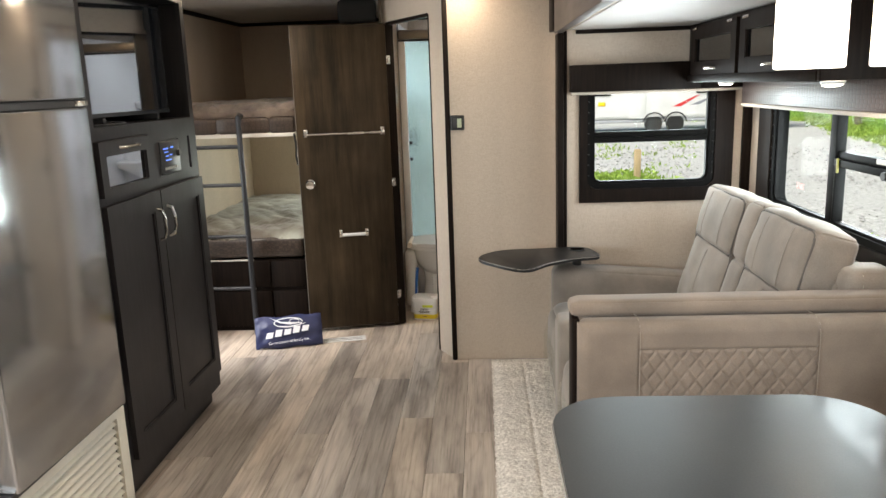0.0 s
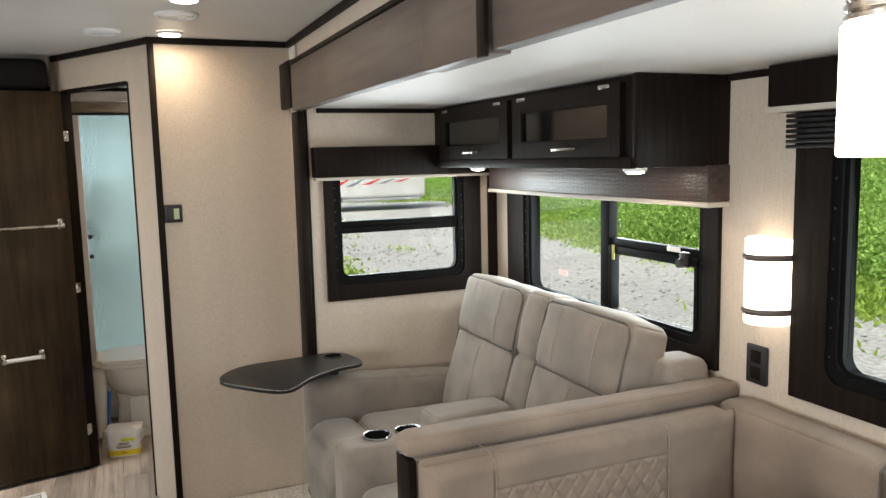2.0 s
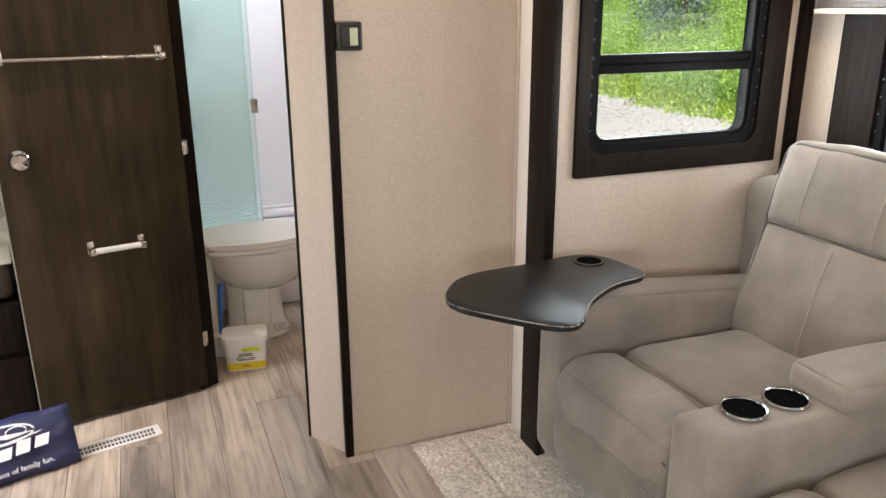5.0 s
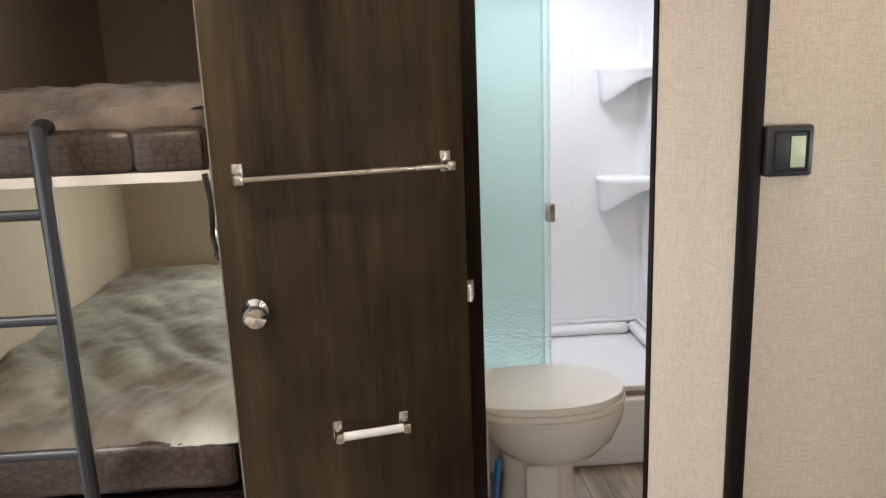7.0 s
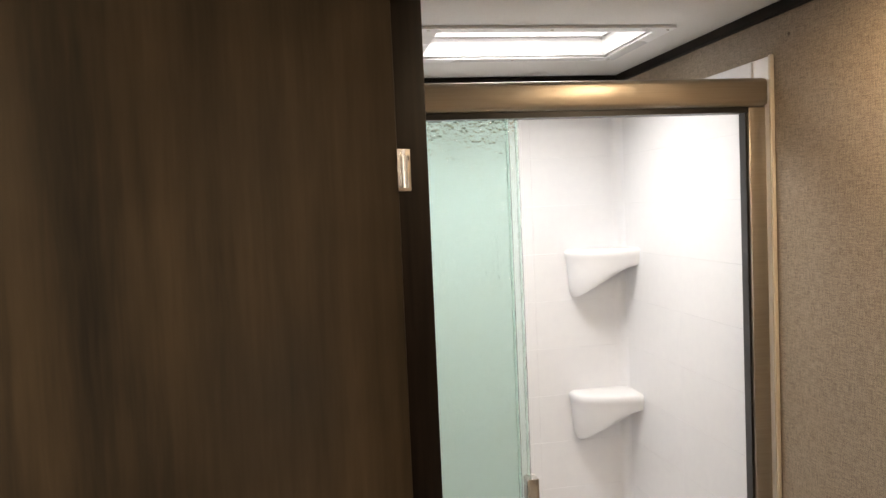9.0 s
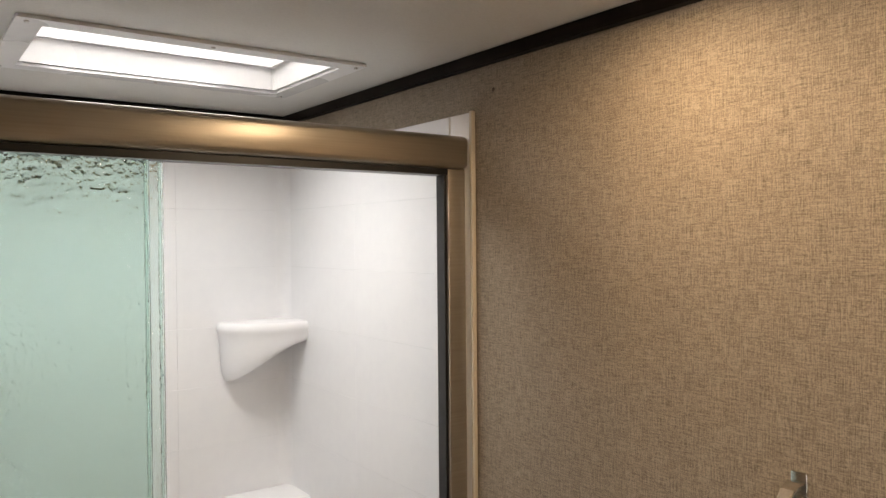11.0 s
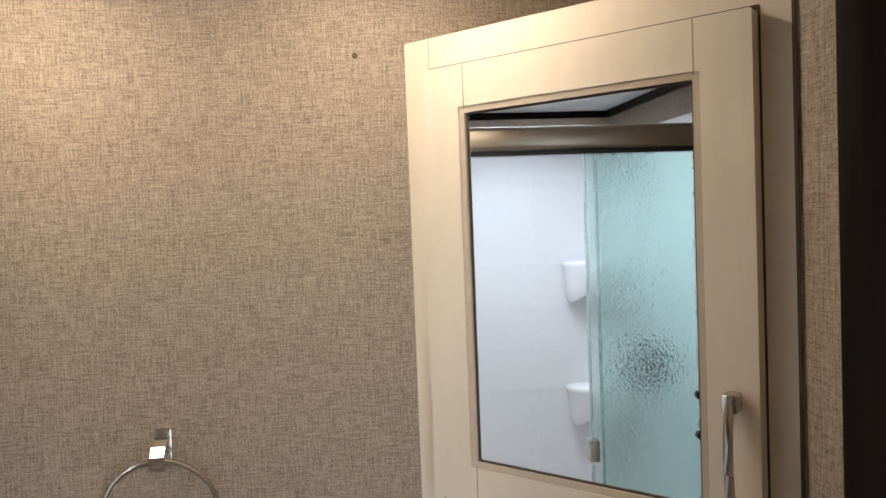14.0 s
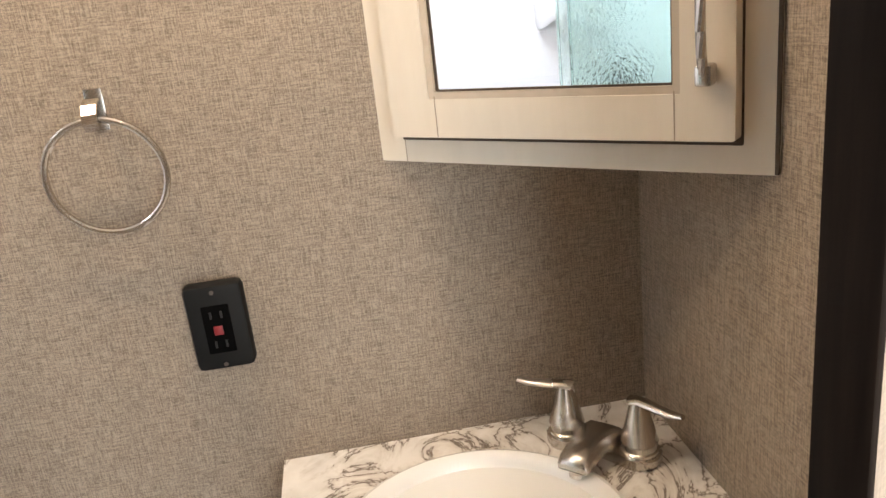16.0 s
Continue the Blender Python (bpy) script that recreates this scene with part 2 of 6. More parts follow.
BLACKALU = varied("black_window_frame", (0.0055, 0.0055, 0.0055), (0.009, 0.009, 0.009), 120, 4, 0.5, 0.05, spec=0.03)
NICKEL = varied("brushed_nickel", (0.62, 0.58, 0.53), (0.70, 0.66, 0.61), (300, 300, 20), 8, 0.27, 0.04, 0.0005, metal=1.0)
CHROME = plain("chrome", (0.82, 0.82, 0.82), 0.08, 1.0)
STEEL = varied("stainless_door", (0.36, 0.355, 0.355), (0.41, 0.405, 0.405), (4, 4, 300), 1.5, 0.13, 0.015, 0.0004, metal=0.9)
BRONZE = varied("champagne_rail", (0.42, 0.375, 0.315), (0.47, 0.420, 0.355), (6, 300, 300), 3, 0.34, 0.03, 0.0005, metal=0.9)
WHITE = varied("white_plastic", (0.82, 0.82, 0.82), (0.78, 0.78, 0.79), 60, 2, 0.28, 0.03, 0.001)
SURROUND = varied("white_acrylic", (0.86, 0.86, 0.88), (0.84, 0.84, 0.865), 30, 2, 0.22, 0.04, 0.001, mott=0.985)
CERAMIC = plain("white_china", (0.84, 0.83, 0.80), 0.10, coat=0.4)
CREAM = varied("cream_paint", (0.70, 0.635, 0.535), (0.67, 0.605, 0.505), (60, 60, 9), 3, 0.38, 0.05, 0.0006, mott=0.95)
CREAMG = varied("cream_metal", (0.70, 0.65, 0.55), (0.66, 0.61, 0.51), 60, 3, 0.4, 0.03)
MARBLE = marbled("marble_laminate")
CROC = crocodile("crocodile_vinyl", (0.050, 0.030, 0.024))
CROC2 = crocodile("crocodile_vinyl_brown", (0.060, 0.042, 0.032), 0.18)
TABLE = varied("black_laminate", (0.020, 0.021, 0.022), (0.030, 0.031, 0.032), 200, 4, 0.34, 0.06, 0.0006, coat=0.1)
TRAY = varied("tray_black", (0.008, 0.008, 0.0085), (0.014, 0.014, 0.0145), 200, 4, 0.40, 0.06, 0.0006, spec=0.3)
EDGE = plain("pale_edge_line", (0.24, 0.22, 0.20), 0.45)
SHADE = plain("opal_glass_lit", (1.0, 0.90, 0.76), 0.4, glow=4.0)
SCONCE = plain("sconce_glass_lit", (1.0, 0.86, 0.68), 0.4, glow=3.6)
PUCK = plain("lamp_lens_lit", (1.0, 0.86, 0.66), 0.4, glow=22.0)
PANE = clear_pane("window_pane", 0.05)
RAIN = glassy("rain_glass", (0.80, 0.93, 0.895), 0.03, 1.32, 0.50)
MIRROR = plain("mirror_silver", (0.90, 0.92, 0.92), 0.01, 1.0)
TV = plain("tv_screen", (0.010, 0.011, 0.013), 0.03, coat=1.0)
TV.node_tree.nodes["Principled BSDF"].inputs["Specular IOR Level"].default_value = 1.0
TV.node_tree.nodes["Principled BSDF"].inputs["Coat IOR"].default_value = 2.2
BLANKET = varied("brown_plush_blanket", (0.060, 0.043, 0.034), (0.260, 0.205, 0.168), 6, 3, 0.88, 1.0, 0.03, sheen=0.4, spread=0.18)
BLANKET2 = varied("grey_green_plush", (0.165, 0.135, 0.105), (0.430, 0.435, 0.375), (3.6, 2.8, 3.2), 2.0, 0.88, 0.8, 0.03, sheen=0.4, spread=0.12, mott=0.75)
LADDER = plain("dark_grey_tube", (0.028, 0.029, 0.033), 0.42, 0.2)
NAVY = varied("navy_nylon", (0.014, 0.020, 0.075), (0.024, 0.032, 0.105), 500, 8, 0.5, 0.2, 0.001)
INK = plain("white_print", (0.75, 0.77, 0.82), 0.6)
YELLOW = plain("yellow_label", (0.80, 0.62, 0.02), 0.4)
BLUE = plain("blue_plastic", (0.03, 0.16, 0.55), 0.35)
RED = plain("red_button", (0.60, 0.03, 0.03), 0.4)
EXITRED = plain("faded_red_print", (0.62, 0.30, 0.28), 0.6)
LCD = plain("lcd_green_grey", (0.42, 0.46, 0.32), 0.25)
WHITECAP = plain("pale_strip", (0.70, 0.66, 0.60), 0.5)
# opaque; the daylight in the skylight is put in as emission
SKYGLOW = plain("skylight_glow", (0.92, 0.95, 1.0), 0.4, glow=5.0)
SHADERAIL = plain("shade_rail_beige", (0.46, 0.415, 0.355), 0.6)
TAB = plain("faded_yellow_tab", (0.30, 0.27, 0.05), 0.5)
# dark brown for the shade painted round the mirror cabinet
GAPSHADE = plain("brown_gap_shade", (0.060, 0.042, 0.028), 0.7)
GRAVEL = varied("grey_gravel", (0.25, 0.245, 0.225), (0.50, 0.49, 0.46), 14, 0.35, 0.95, 0.8, 0.03, spread=0.2)
STONE = varied("gravel_stone", (0.20, 0.195, 0.185), (0.42, 0.41, 0.395), 6, 1, 0.9, 0)


def leafy(name, a, b):
    m = plain(name, a, 0.55)
    n, l = nodes_of(m)
    g = n.new("ShaderNodeNewGeometry")
    r = ramp_of(m, g.outputs["Random Per Island"], [(0.0, a), (0.6, b), (1.0, tuple(min(1, 1.5 * k) for k in b))])
    l.new(r.outputs[0], n["Principled BSDF"].inputs["Base Color"])
    n["Principled BSDF"].inputs["Specular IOR Level"].default_value = 0.2
    t, x = n.new("ShaderNodeBsdfTranslucent"), n.new("ShaderNodeMixShader")
    x.inputs[0].default_value = 0.45
    l.new(r.outputs[0], t.inputs[0])
    l.new(n["Principled BSDF"].outputs[0], x.inputs[1])
    l.new(t.outputs[0], x.inputs[2])
    l.new(x.outputs[0], n["Material Output"].inputs[0])
    return m


LEAF = leafy("shrub_leaves", (0.200, 0.340, 0.065), (0.330, 0.490, 0.125))
GRASS = leafy("meadow_grass", (0.170, 0.270, 0.040), (0.290, 0.400, 0.075))
SPRUCE = leafy("blue_spruce_needles", (0.085, 0.140, 0.110), (0.190, 0.260, 0.225))
BARK = varied("bark", (0.09, 0.065, 0.045), (0.16, 0.12, 0.09), (20, 20, 3), 2, 0.9, 0.6, 0.02)
RVWHITE = varied("trailer_white", (0.78, 0.78, 0.77), (0.72, 0.72, 0.71), 3, 1, 0.3, 0)
POSTWOOD = varied("weathered_post", (0.42, 0.30, 0.16), (0.50, 0.38, 0.22), (30, 30, 3), 2, 0.8, 0.3)

# ---- mesh helpers ----
BASE = {}


def thing(name, at, label="", category="", group="", kind=""):
    ob = new(name)
    ob.location = at
    ob.empty_display_size = 0.1
    BASE[ob.name] = Vector(at)
    return tagged(ob, label, category, group, kind)


def part(name, bm, m, parent=None, label="", angle=35):
    base = BASE.get(parent.name, Vector()) if parent else Vector()
    bmesh.ops.recalc_face_normals(bm, faces=bm.faces)
    bmesh.ops.translate(bm, verts=bm.verts, vec=-base)
    me = bpy.data.meshes.new(name)
    bm.to_mesh(me)
    bm.free()
    me.materials.append(m)
    me.polygons.foreach_set("use_smooth", [True] * len(me.polygons))
    me.set_sharp_from_angle(angle=radians(angle))
    ob = new(name, me)
    if parent:
        ob.parent = parent
    BASE[ob.name] = base
    if label:
        ob["label"] = label
    return ob


def structure(name, bm, m, label="", category=""):
    return tagged(part(name, bm, m), label, category, kind="structure")


def box(bm, x0, x1, y0, y1, z0, z1, r=0.0, seg=2, xf=None):
    g = bmesh.ops.create_cube(bm, size=1)["verts"]
    for v in g:
        v.co = Vector(((x0 + x1) / 2 + v.co.x * (x1 - x0), (y0 + y1) / 2 + v.co.y * (y1 - y0), (z0 + z1) / 2 + v.co.z * (z1 - z0)))
    if r:
        e = {e for v in g for e in v.link_edges}
        r = min(r, 0.49 * min(abs(x1 - x0), abs(y1 - y0), abs(z1 - z0)))
        g = [v for v in g]
        out = bmesh.ops.bevel(bm, geom=list(e), offset=r, segments=seg, profile=0.5, affect="EDGES", clamp_overlap=True)
        g = list({v for f in out["faces"] for v in f.verts} | {v for v in g if v.is_valid})
        seen = set(g)
        for v in list(g):
            for e2 in v.link_edges:
                o = e2.other_vert(v)
                if o not in seen:
                    seen.add(o)
        g = list(seen)
    if xf is not None:
        bmesh.ops.transform(bm, matrix=xf, verts=g)
    return bm


def bx(*a, **k):
    return box(bmesh.new(), *a, **k)


def cyl(bm, p0, p1, r0, r1=None, seg=18):
    p0, p1 = Vector(p0), Vector(p1)
    d = p1 - p0
    m = Matrix.Translation((p0 + p1) / 2) @ d.to_track_quat("Z", "Y").to_matrix().to_4x4()
    bmesh.ops.create_cone(bm, cap_ends=True, segments=seg, radius1=r0, radius2=r0 if r1 is None else r1, depth=d.length, matrix=m)
    return bm


def tube(bm, pts, r, seg=8, closed=False):
    pts = [Vector(p) for p in pts]
    rings = []
    n = len(pts)
    for i, p in enumerate(pts):
        a = pts[(i - 1) % n] if closed or i else p
        b = pts[(i + 1) % n] if closed or i < n - 1 else p
        q = (b - a).to_track_quat("Z", "Y")
        rr = r[i] if isinstance(r, (list, tuple)) else r
        rings.append([bm.verts.new(p + q @ Vector((rr * math.cos(2 * math.pi * k / seg), rr * math.sin(2 * math.pi * k / seg), 0))) for k in range(seg)])
    for i in range(n if closed else n - 1):
        A, B = rings[i], rings[(i + 1) % n]
        best = min(range(seg), key=lambda s: (A[0].co - B[s].co).length)
        for k in range(seg):
            bm.faces.new((A[k], A[(k + 1) % seg], B[(k + 1 + best) % seg], B[(k + best) % seg]))
    if not closed:
        bm.faces.new(rings[0])
        bm.faces.new(rings[-1])
    return bm


def lathe(bm, prof, at, seg=28, sx=1.0, sy=1.0, turn=0.0, caps=True):
    rings = []
    c, s = math.cos(turn), math.sin(turn)
    for r, z in prof:
        ring = []
        for k in range(seg):
            a = 2 * math.pi * k / seg
            u, v = r * sx * math.cos(a), r * sy * math.sin(a)
            ring.append(bm.verts.new((at[0] + u * c - v * s, at[1] + u * s + v * c, at[2] + z)))
        rings.append(ring)
    for A, B in zip(rings, rings[1:]):
        for k in range(seg):
            bm.faces.new((A[k], A[(k + 1) % seg], B[(k + 1) % seg], B[k]))
    if caps:
        bm.faces.new(rings[0])
        bm.faces.new(rings[-1])
    return bm


def prism(bm, pts, z0, z1, bevel=0.0):
    a = [bm.verts.new((x, y, z0)) for x, y in pts]
    b = [bm.verts.new((x, y, z1)) for x, y in pts]
    bm.faces.new(a)
    bm.faces.new(b)
    es = []
    for i in range(len(pts)):
        j = (i + 1) % len(pts)
        bm.faces.new((a[i], a[j], b[j], b[i]))
    if bevel:
        es = [e for e in bm.edges if abs(e.verts[0].co.z - e.verts[1].co.z) < 1e-6]
        bmesh.ops.bevel(bm, geom=es, offset=bevel, segments=2, profile=0.5, affect="EDGES")
    return bm


def smooth_outline(pts, n=6):
    """A closed Catmull-Rom curve through the points."""
    out, k = [], len(pts)
    for i in range(k):
        p = [Vector((*pts[(i + j) % k], 0)) for j in (-1, 0, 1, 2)]
        for s in range(n):
            t = s / n
            q = 0.5 * (2 * p[1] + (p[2] - p[0]) * t + (2 * p[0] - 5 * p[1] + 4 * p[2] - p[3]) * t * t + (3 * p[1] - p[0] - 3 * p[2] + p[3]) * t ** 3)
            out.append((q.x, q.y))
    return out


def rrect(u0, u1, v0, v1, r, n=5):
    r = max(r, 1e-4)
    out = []
    for cu, cv, a0 in ((u1 - r, v1 - r, 0), (u0 + r, v1 - r, 90), (u0 + r, v0 + r, 180), (u1 - r, v0 + r, 270)):
        for k in range(n + 1):
            a = radians(a0 + 90 * k / n)
            out.append((cu + r * math.cos(a), cv + r * math.sin(a)))
    return out


def ring(bm, outer, inner, d0, d1, at):
    """A flat frame between two outlines of the same count, from depth d0 to d1; at(u, d, v) gives the place."""
    V = [[bm.verts.new(at(u, d, v)) for u, v in o] for o in (outer, inner) for d in (d0, d1)]
    o0, o1, i0, i1 = V
    n = len(outer)
    for k in range(n):
        j = (k + 1) % n
        for q in ((o0[k], o0[j], i0[j], i0[k]), (o1[k], i1[k], i1[j], o1[j]), (o0[k], o1[k], o1[j], o0[j]), (i0[k], i0[j], i1[j], i1[k])):
            bm.faces.new(q)
    return bm


def pad(x0, x1, y0, y1, z0, z1, r=0.05, puff=0.0, cuts=11, rough=0.0, seed=0, xf=None):
    """A stuffed cushion: a box with round edges, faces that swell and a slightly uneven cloth."""
    bm = bmesh.new()
    bmesh.ops.create_cube(bm, size=2)
    bmesh.ops.subdivide_edges(bm, edges=bm.edges[:], cuts=cuts, use_grid_fill=True)
    c = Vector(((x0 + x1) / 2, (y0 + y1) / 2, (z0 + z1) / 2))
    h = Vector(((x1 - x0) / 2, (y1 - y0) / 2, (z1 - z0) / 2))
    r = min(r, 0.98 * min(h))
    for v in bm.verts:
        q = Vector([math.copysign(1 - (1 - abs(k)) ** 1.5, k) for k in v.co])
        p = Vector((q.x * h.x, q.y * h.y, q.z * h.z))
        core = Vector([max(-(h[i] - r), min(h[i] - r, p[i])) for i in range(3)])
        d = p - core
        if d.length > 1e-6:
            p = core + d.normalized() * r
        k = sorted(abs(a) for a in v.co)
        nrm = d.normalized() if d.length > 1e-6 else Vector((0, 0, 1))
        p += nrm * puff * (1 - k[0] ** 2) * (1 - k[1] ** 2)
        if rough:
            p += nrm * rough * noise.noise((p + Vector((seed * 3.1, seed, 0))) * 9.0)
        v.co = c + p
    if xf is not None:
        bmesh.ops.transform(bm, matrix=xf, verts=bm.verts)
    return bm


def grid_sheet(nu, nv, at):
    """A sheet of nu by nv cells; at(i/nu, j/nv) gives the place."""
    bm = bmesh.new()
    V = [[bm.verts.new(at(i / nu, j / nv)) for j in range(nv + 1)] for i in range(nu + 1)]
    for i in range(nu):
        for j in range(nv):
            bm.faces.new((V[i][j], V[i + 1][j], V[i + 1][j + 1], V[i][j + 1]))
    return bm


def holed(u0, u1, v0, v1, holes, put):
    """Fills the rectangle but for the holes (a0, a1, b0, b1) with cells put(ua, ub, va, vb)."""
    us = sorted({u0, u1, *[h[0] for h in holes], *[h[1] for h in holes]})
    vs = sorted({v0, v1, *[h[2] for h in holes], *[h[3] for h in holes]})
    for ua, ub in zip(us, us[1:]):
        for va, vb in zip(vs, vs[1:]):
            um, vm = (ua + ub) / 2, (va + vb) / 2
            if not any(h[0] < um < h[1] and h[2] < vm < h[3] for h in holes):
                put(ua, ub, va, vb)


def words(name, text, size, m, parent, where, label=""):
    """Lettering as flat mesh; where: its pose in the world."""
    cu = bpy.data.curves.new(name, "FONT")
    cu.body, cu.size, cu.align_x, cu.align_y, cu.extrude = text, size, "CENTER", "CENTER", 0.0004
    tmp = bpy.data.objects.new(name, cu)
    scene.collection.objects.link(tmp)
    me = bpy.data.meshes.new_from_object(tmp)
    bpy.data.objects.remove(tmp)
    bm = bmesh.new()
    bm.from_mesh(me)
    bmesh.ops.transform(bm, matrix=where, verts=bm.verts)
    return part(name, bm, m, parent, label)

# ---- plan, in metres ----
XL, XR, YR, YF, ZC = -1.98, 0.345, 6.25, -1.6, 2.03
XS, YE, ZS = 1.25, 3.765, 1.73          # slide-out: outer wall, end wall, ceiling
YP0, YP1 = 3.968, 3.995                  # bathroom partition
YN = -0.35                               # near end of the slide-out
DIAG = pose(-0.231, 3.975, 0, 0, 0, 119.8)
DL, D0, D1, DH = 0.815, 0.178, 0.752, 1.862

# ---- structure ----
structure("floor", bx(XL - 0.04, XS + 0.04, YF - 0.04, YR + 0.04, -0.06, -0.005), GAP, "grey-brown oak-look vinyl plank floor", "floor")
FLOOR = bpy.data.objects["floor"]

SKY = (-0.40, 0.165, 5.565, 5.905)
bm = bmesh.new()
holed(XL, XR + 0.035, YF, YR, [SKY], lambda a, b, c, d: box(bm, a, b, c, d, ZC, ZC + 0.04))
structure("ceiling", bm, CEIL, "smooth white vinyl ceiling panel", "ceiling")
structure("ceiling_slide", bx(XR + 0.036, XS + 0.04, YN, YE + 0.03, ZS, ZS + 0.035), CEIL, "white slide-out ceiling", "ceiling")


def fused(bm):
    """Joins boxes that share whole faces into one shell."""
    seen = collections.defaultdict(list)
    for f in bm.faces:
        seen[tuple(round(k, 4) for k in f.calc_center_median())].append(f)
    bmesh.ops.delete(bm, geom=[f for v in seen.values() if len(v) > 1 for f in v], context="FACES")
    bmesh.ops.remove_doubles(bm, verts=bm.verts, dist=1e-5)
    return bm


def wall_x(name, x0, x1, y0, y1, z0, z1, holes, m, label):
    bm = bmesh.new()
    holed(y0, y1, z0, z1, holes, lambda a, b, c, d: box(bm, x0, x1, a, b, c, d))
    return structure(name, fused(bm), m, label, "wall")


def wall_y(name, y0, y1, x0, x1, z0, z1, holes, m, label):
    bm = bmesh.new()
    holed(x0, x1, z0, z1, holes, lambda a, b, c, d: box(bm, a, b, y0, y1, c, d))
    return structure(name, fused(bm), m, label, "wall")


W1 = (0.50, 1.04, 1.0, 1.47)     # glass of the small window: x, z
W2 = (2.385, 3.43, 0.945, 1.40)  # sofa window: y, z
W3 = (0.70, 1.865, 0.957, 1.62)  # dinette window: y, z


def grown(w, k):
    return (w[0] - k, w[1] + k, w[2] - k, w[3] + k)


# openings of the added kitchen window and the assumed entry doorway
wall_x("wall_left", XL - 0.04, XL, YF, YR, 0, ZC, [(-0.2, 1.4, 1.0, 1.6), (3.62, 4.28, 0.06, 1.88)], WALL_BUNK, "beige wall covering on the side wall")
# opening of the assumed bunk window
wall_y("wall_rear", YR, YR + 0.04, XL - 0.04, XR + 0.04, 0, ZC, [(-1.15, -0.74, 0.74, 1.06)], WALL_BUNK, "beige wall covering on the rear wall")
wall_y("wall_front", YF - 0.04, YF, XL - 0.04, XR + 0.04, 0, ZC, [], WALL, "plain beige wall covering")
wall_x("wall_bath_right", XR, XR + 0.035, YE + 0.040, YR, 0, ZC, [], WALL_BATH, "woven linen-look brown wall covering")
wall_x("wall_over_slide", XR, XR + 0.035, YN, YE + 0.040, ZS + 0.002, ZC, [], WALL, "beige wall covering above the slide-out")
wall_x("wall_right_front", XR, XR + 0.035, YF, YN, 0, ZC, [], WALL, "plain beige wall covering")
wall_y("wall_slide_end", YE, YE + 0.035, XR + 0.001, XS + 0.04, 0, ZS, [grown(W1, 0.05)], WALL, "beige wall covering round the small window")
wall_y("wall_slide_near", YN - 0.035, YN, XR, XS + 0.04, 0, ZS + 0.03, [], WALL, "plain beige wall covering")
wall_x("wall_slide_outer", XS, XS + 0.04, YN, YE, 0, ZS, [grown(W2, 0.05), grown(W3, 0.05)], WALL, "beige wall covering between the windows")
wall_y("wall_partition_hall", YP0, YP0 + 0.013, -0.229, XR - 0.001, 0, ZC, [], WALL, "beige wall covering with a thermostat on it")
wall_y("wall_partition_bath", YP1 - 0.012, YP1, -0.19, XR - 0.001, 0, ZC, [], WALL_BATH, "woven linen-look brown wall covering")
wall_x("wall_bath_left", -0.655, -0.622, 4.69, YR, 0, ZC, [], WALL_BATH, "wall between the bath and the bunks")


def diag_piece(name, u0, u1, n0, n1, z0, z1, m, label, r=0.0):
    return structure(name, bx(u0, u1, n0, n1, z0, z1, r=r, xf=DIAG), m, label, "wall")


diag_piece("wall_diagonal_panel", 0.004, D0, -0.030, 0, 0, ZC, WALL, "narrow pale panel beside the bathroom door")
diag_piece("wall_diagonal_header", D0, DL, -0.030, 0, DH, ZC, WALL, "pale panel above the bathroom door")
diag_piece("wall_diagonal_end", D1 + 0.02, DL, -0.030, -0.001, 0, DH, DARK, "dark wooden strip beside the door hinges")


def trim(name, bm, label, m=DARK):
    return structure(name, bm, m, label, "trim")


# jambs of the bathroom door and the dark corner posts
trim("trim_jamb_latch", bx(D0, D0 + 0.010, -0.031, 0.004, 0, DH, r=0.002, xf=DIAG), "dark wooden door jamb")
trim("trim_jamb_hinge", bx(D1 - 0.004, D1 + 0.02, -0.040, 0.034, 0, DH, r=0.002, xf=DIAG), "dark wooden door jamb with hinges")
trim("trim_jamb_head", bx(D0 + 0.012, D1 - 0.004, -0.034, 0.003, DH - 0.010, DH + 0.006, xf=DIAG), "dark thin door head")
trim("trim_corner_post", bx(-0.244, -0.217, 3.955, 3.978, 0, ZC - 0.02, r=0.004), "dark wooden corner strip")
trim("trim_partition_edge", bx(XR - 0.012, XR - 0.002, YP0 - 0.014, YP0 - 0.001, 0, ZC - 0.02, r=0.002), "beige wall edge strip", WALL)
# dark post where the slide-out meets the wall
trim("trim_slide_post", bx(0.314, XR - 0.0005, 3.722, 3.838, 0, ZS - 0.014, r=0.005), "dark wooden slide-out post")
trim("trim_slide_post_inner", bx(XR, 0.362, 3.748, 3.763, 0, ZS - 0.004, r=0.003), "dark wooden slide-out post, inner face")
trim("trim_post_flange", bx(XR - 0.006, XR - 0.0005, 3.8385, 3.9525, 0, ZC - 0.03, r=0.001), "pale edge strip beside the slide-out post", WHITECAP)
trim("trim_slide_post_head", bx(0.296, 0.322, 3.768, 3.965, 1.735, 1.93, r=0.006), "dark wooden block above the slide-out post")
# coves along the ceiling
c = 0.026
trim("trim_cove_partition", bx(-0.25, XR - 0.001, YP0 - 0.016, YP0 - 0.001, ZC - c, ZC - 0.001), "dark ceiling cove", DARKH)
trim("trim_cove_diagonal", bx(0.0, DL, 0.001, 0.015, ZC - c, ZC - 0.001, xf=DIAG), "dark ceiling cove", DARKH)
trim("trim_cove_slide", bx(XR - 0.017, XR - 0.001, YF, YP0 - 0.018, ZC - c, ZC - 0.001), "dark ceiling cove", DARKH)
trim("trim_cove_bunk_left", bx(XL + 0.001, XL + 0.017, 3.45, YR - 0.018, ZC - c, ZC - 0.001), "dark ceiling cove", DARKH)
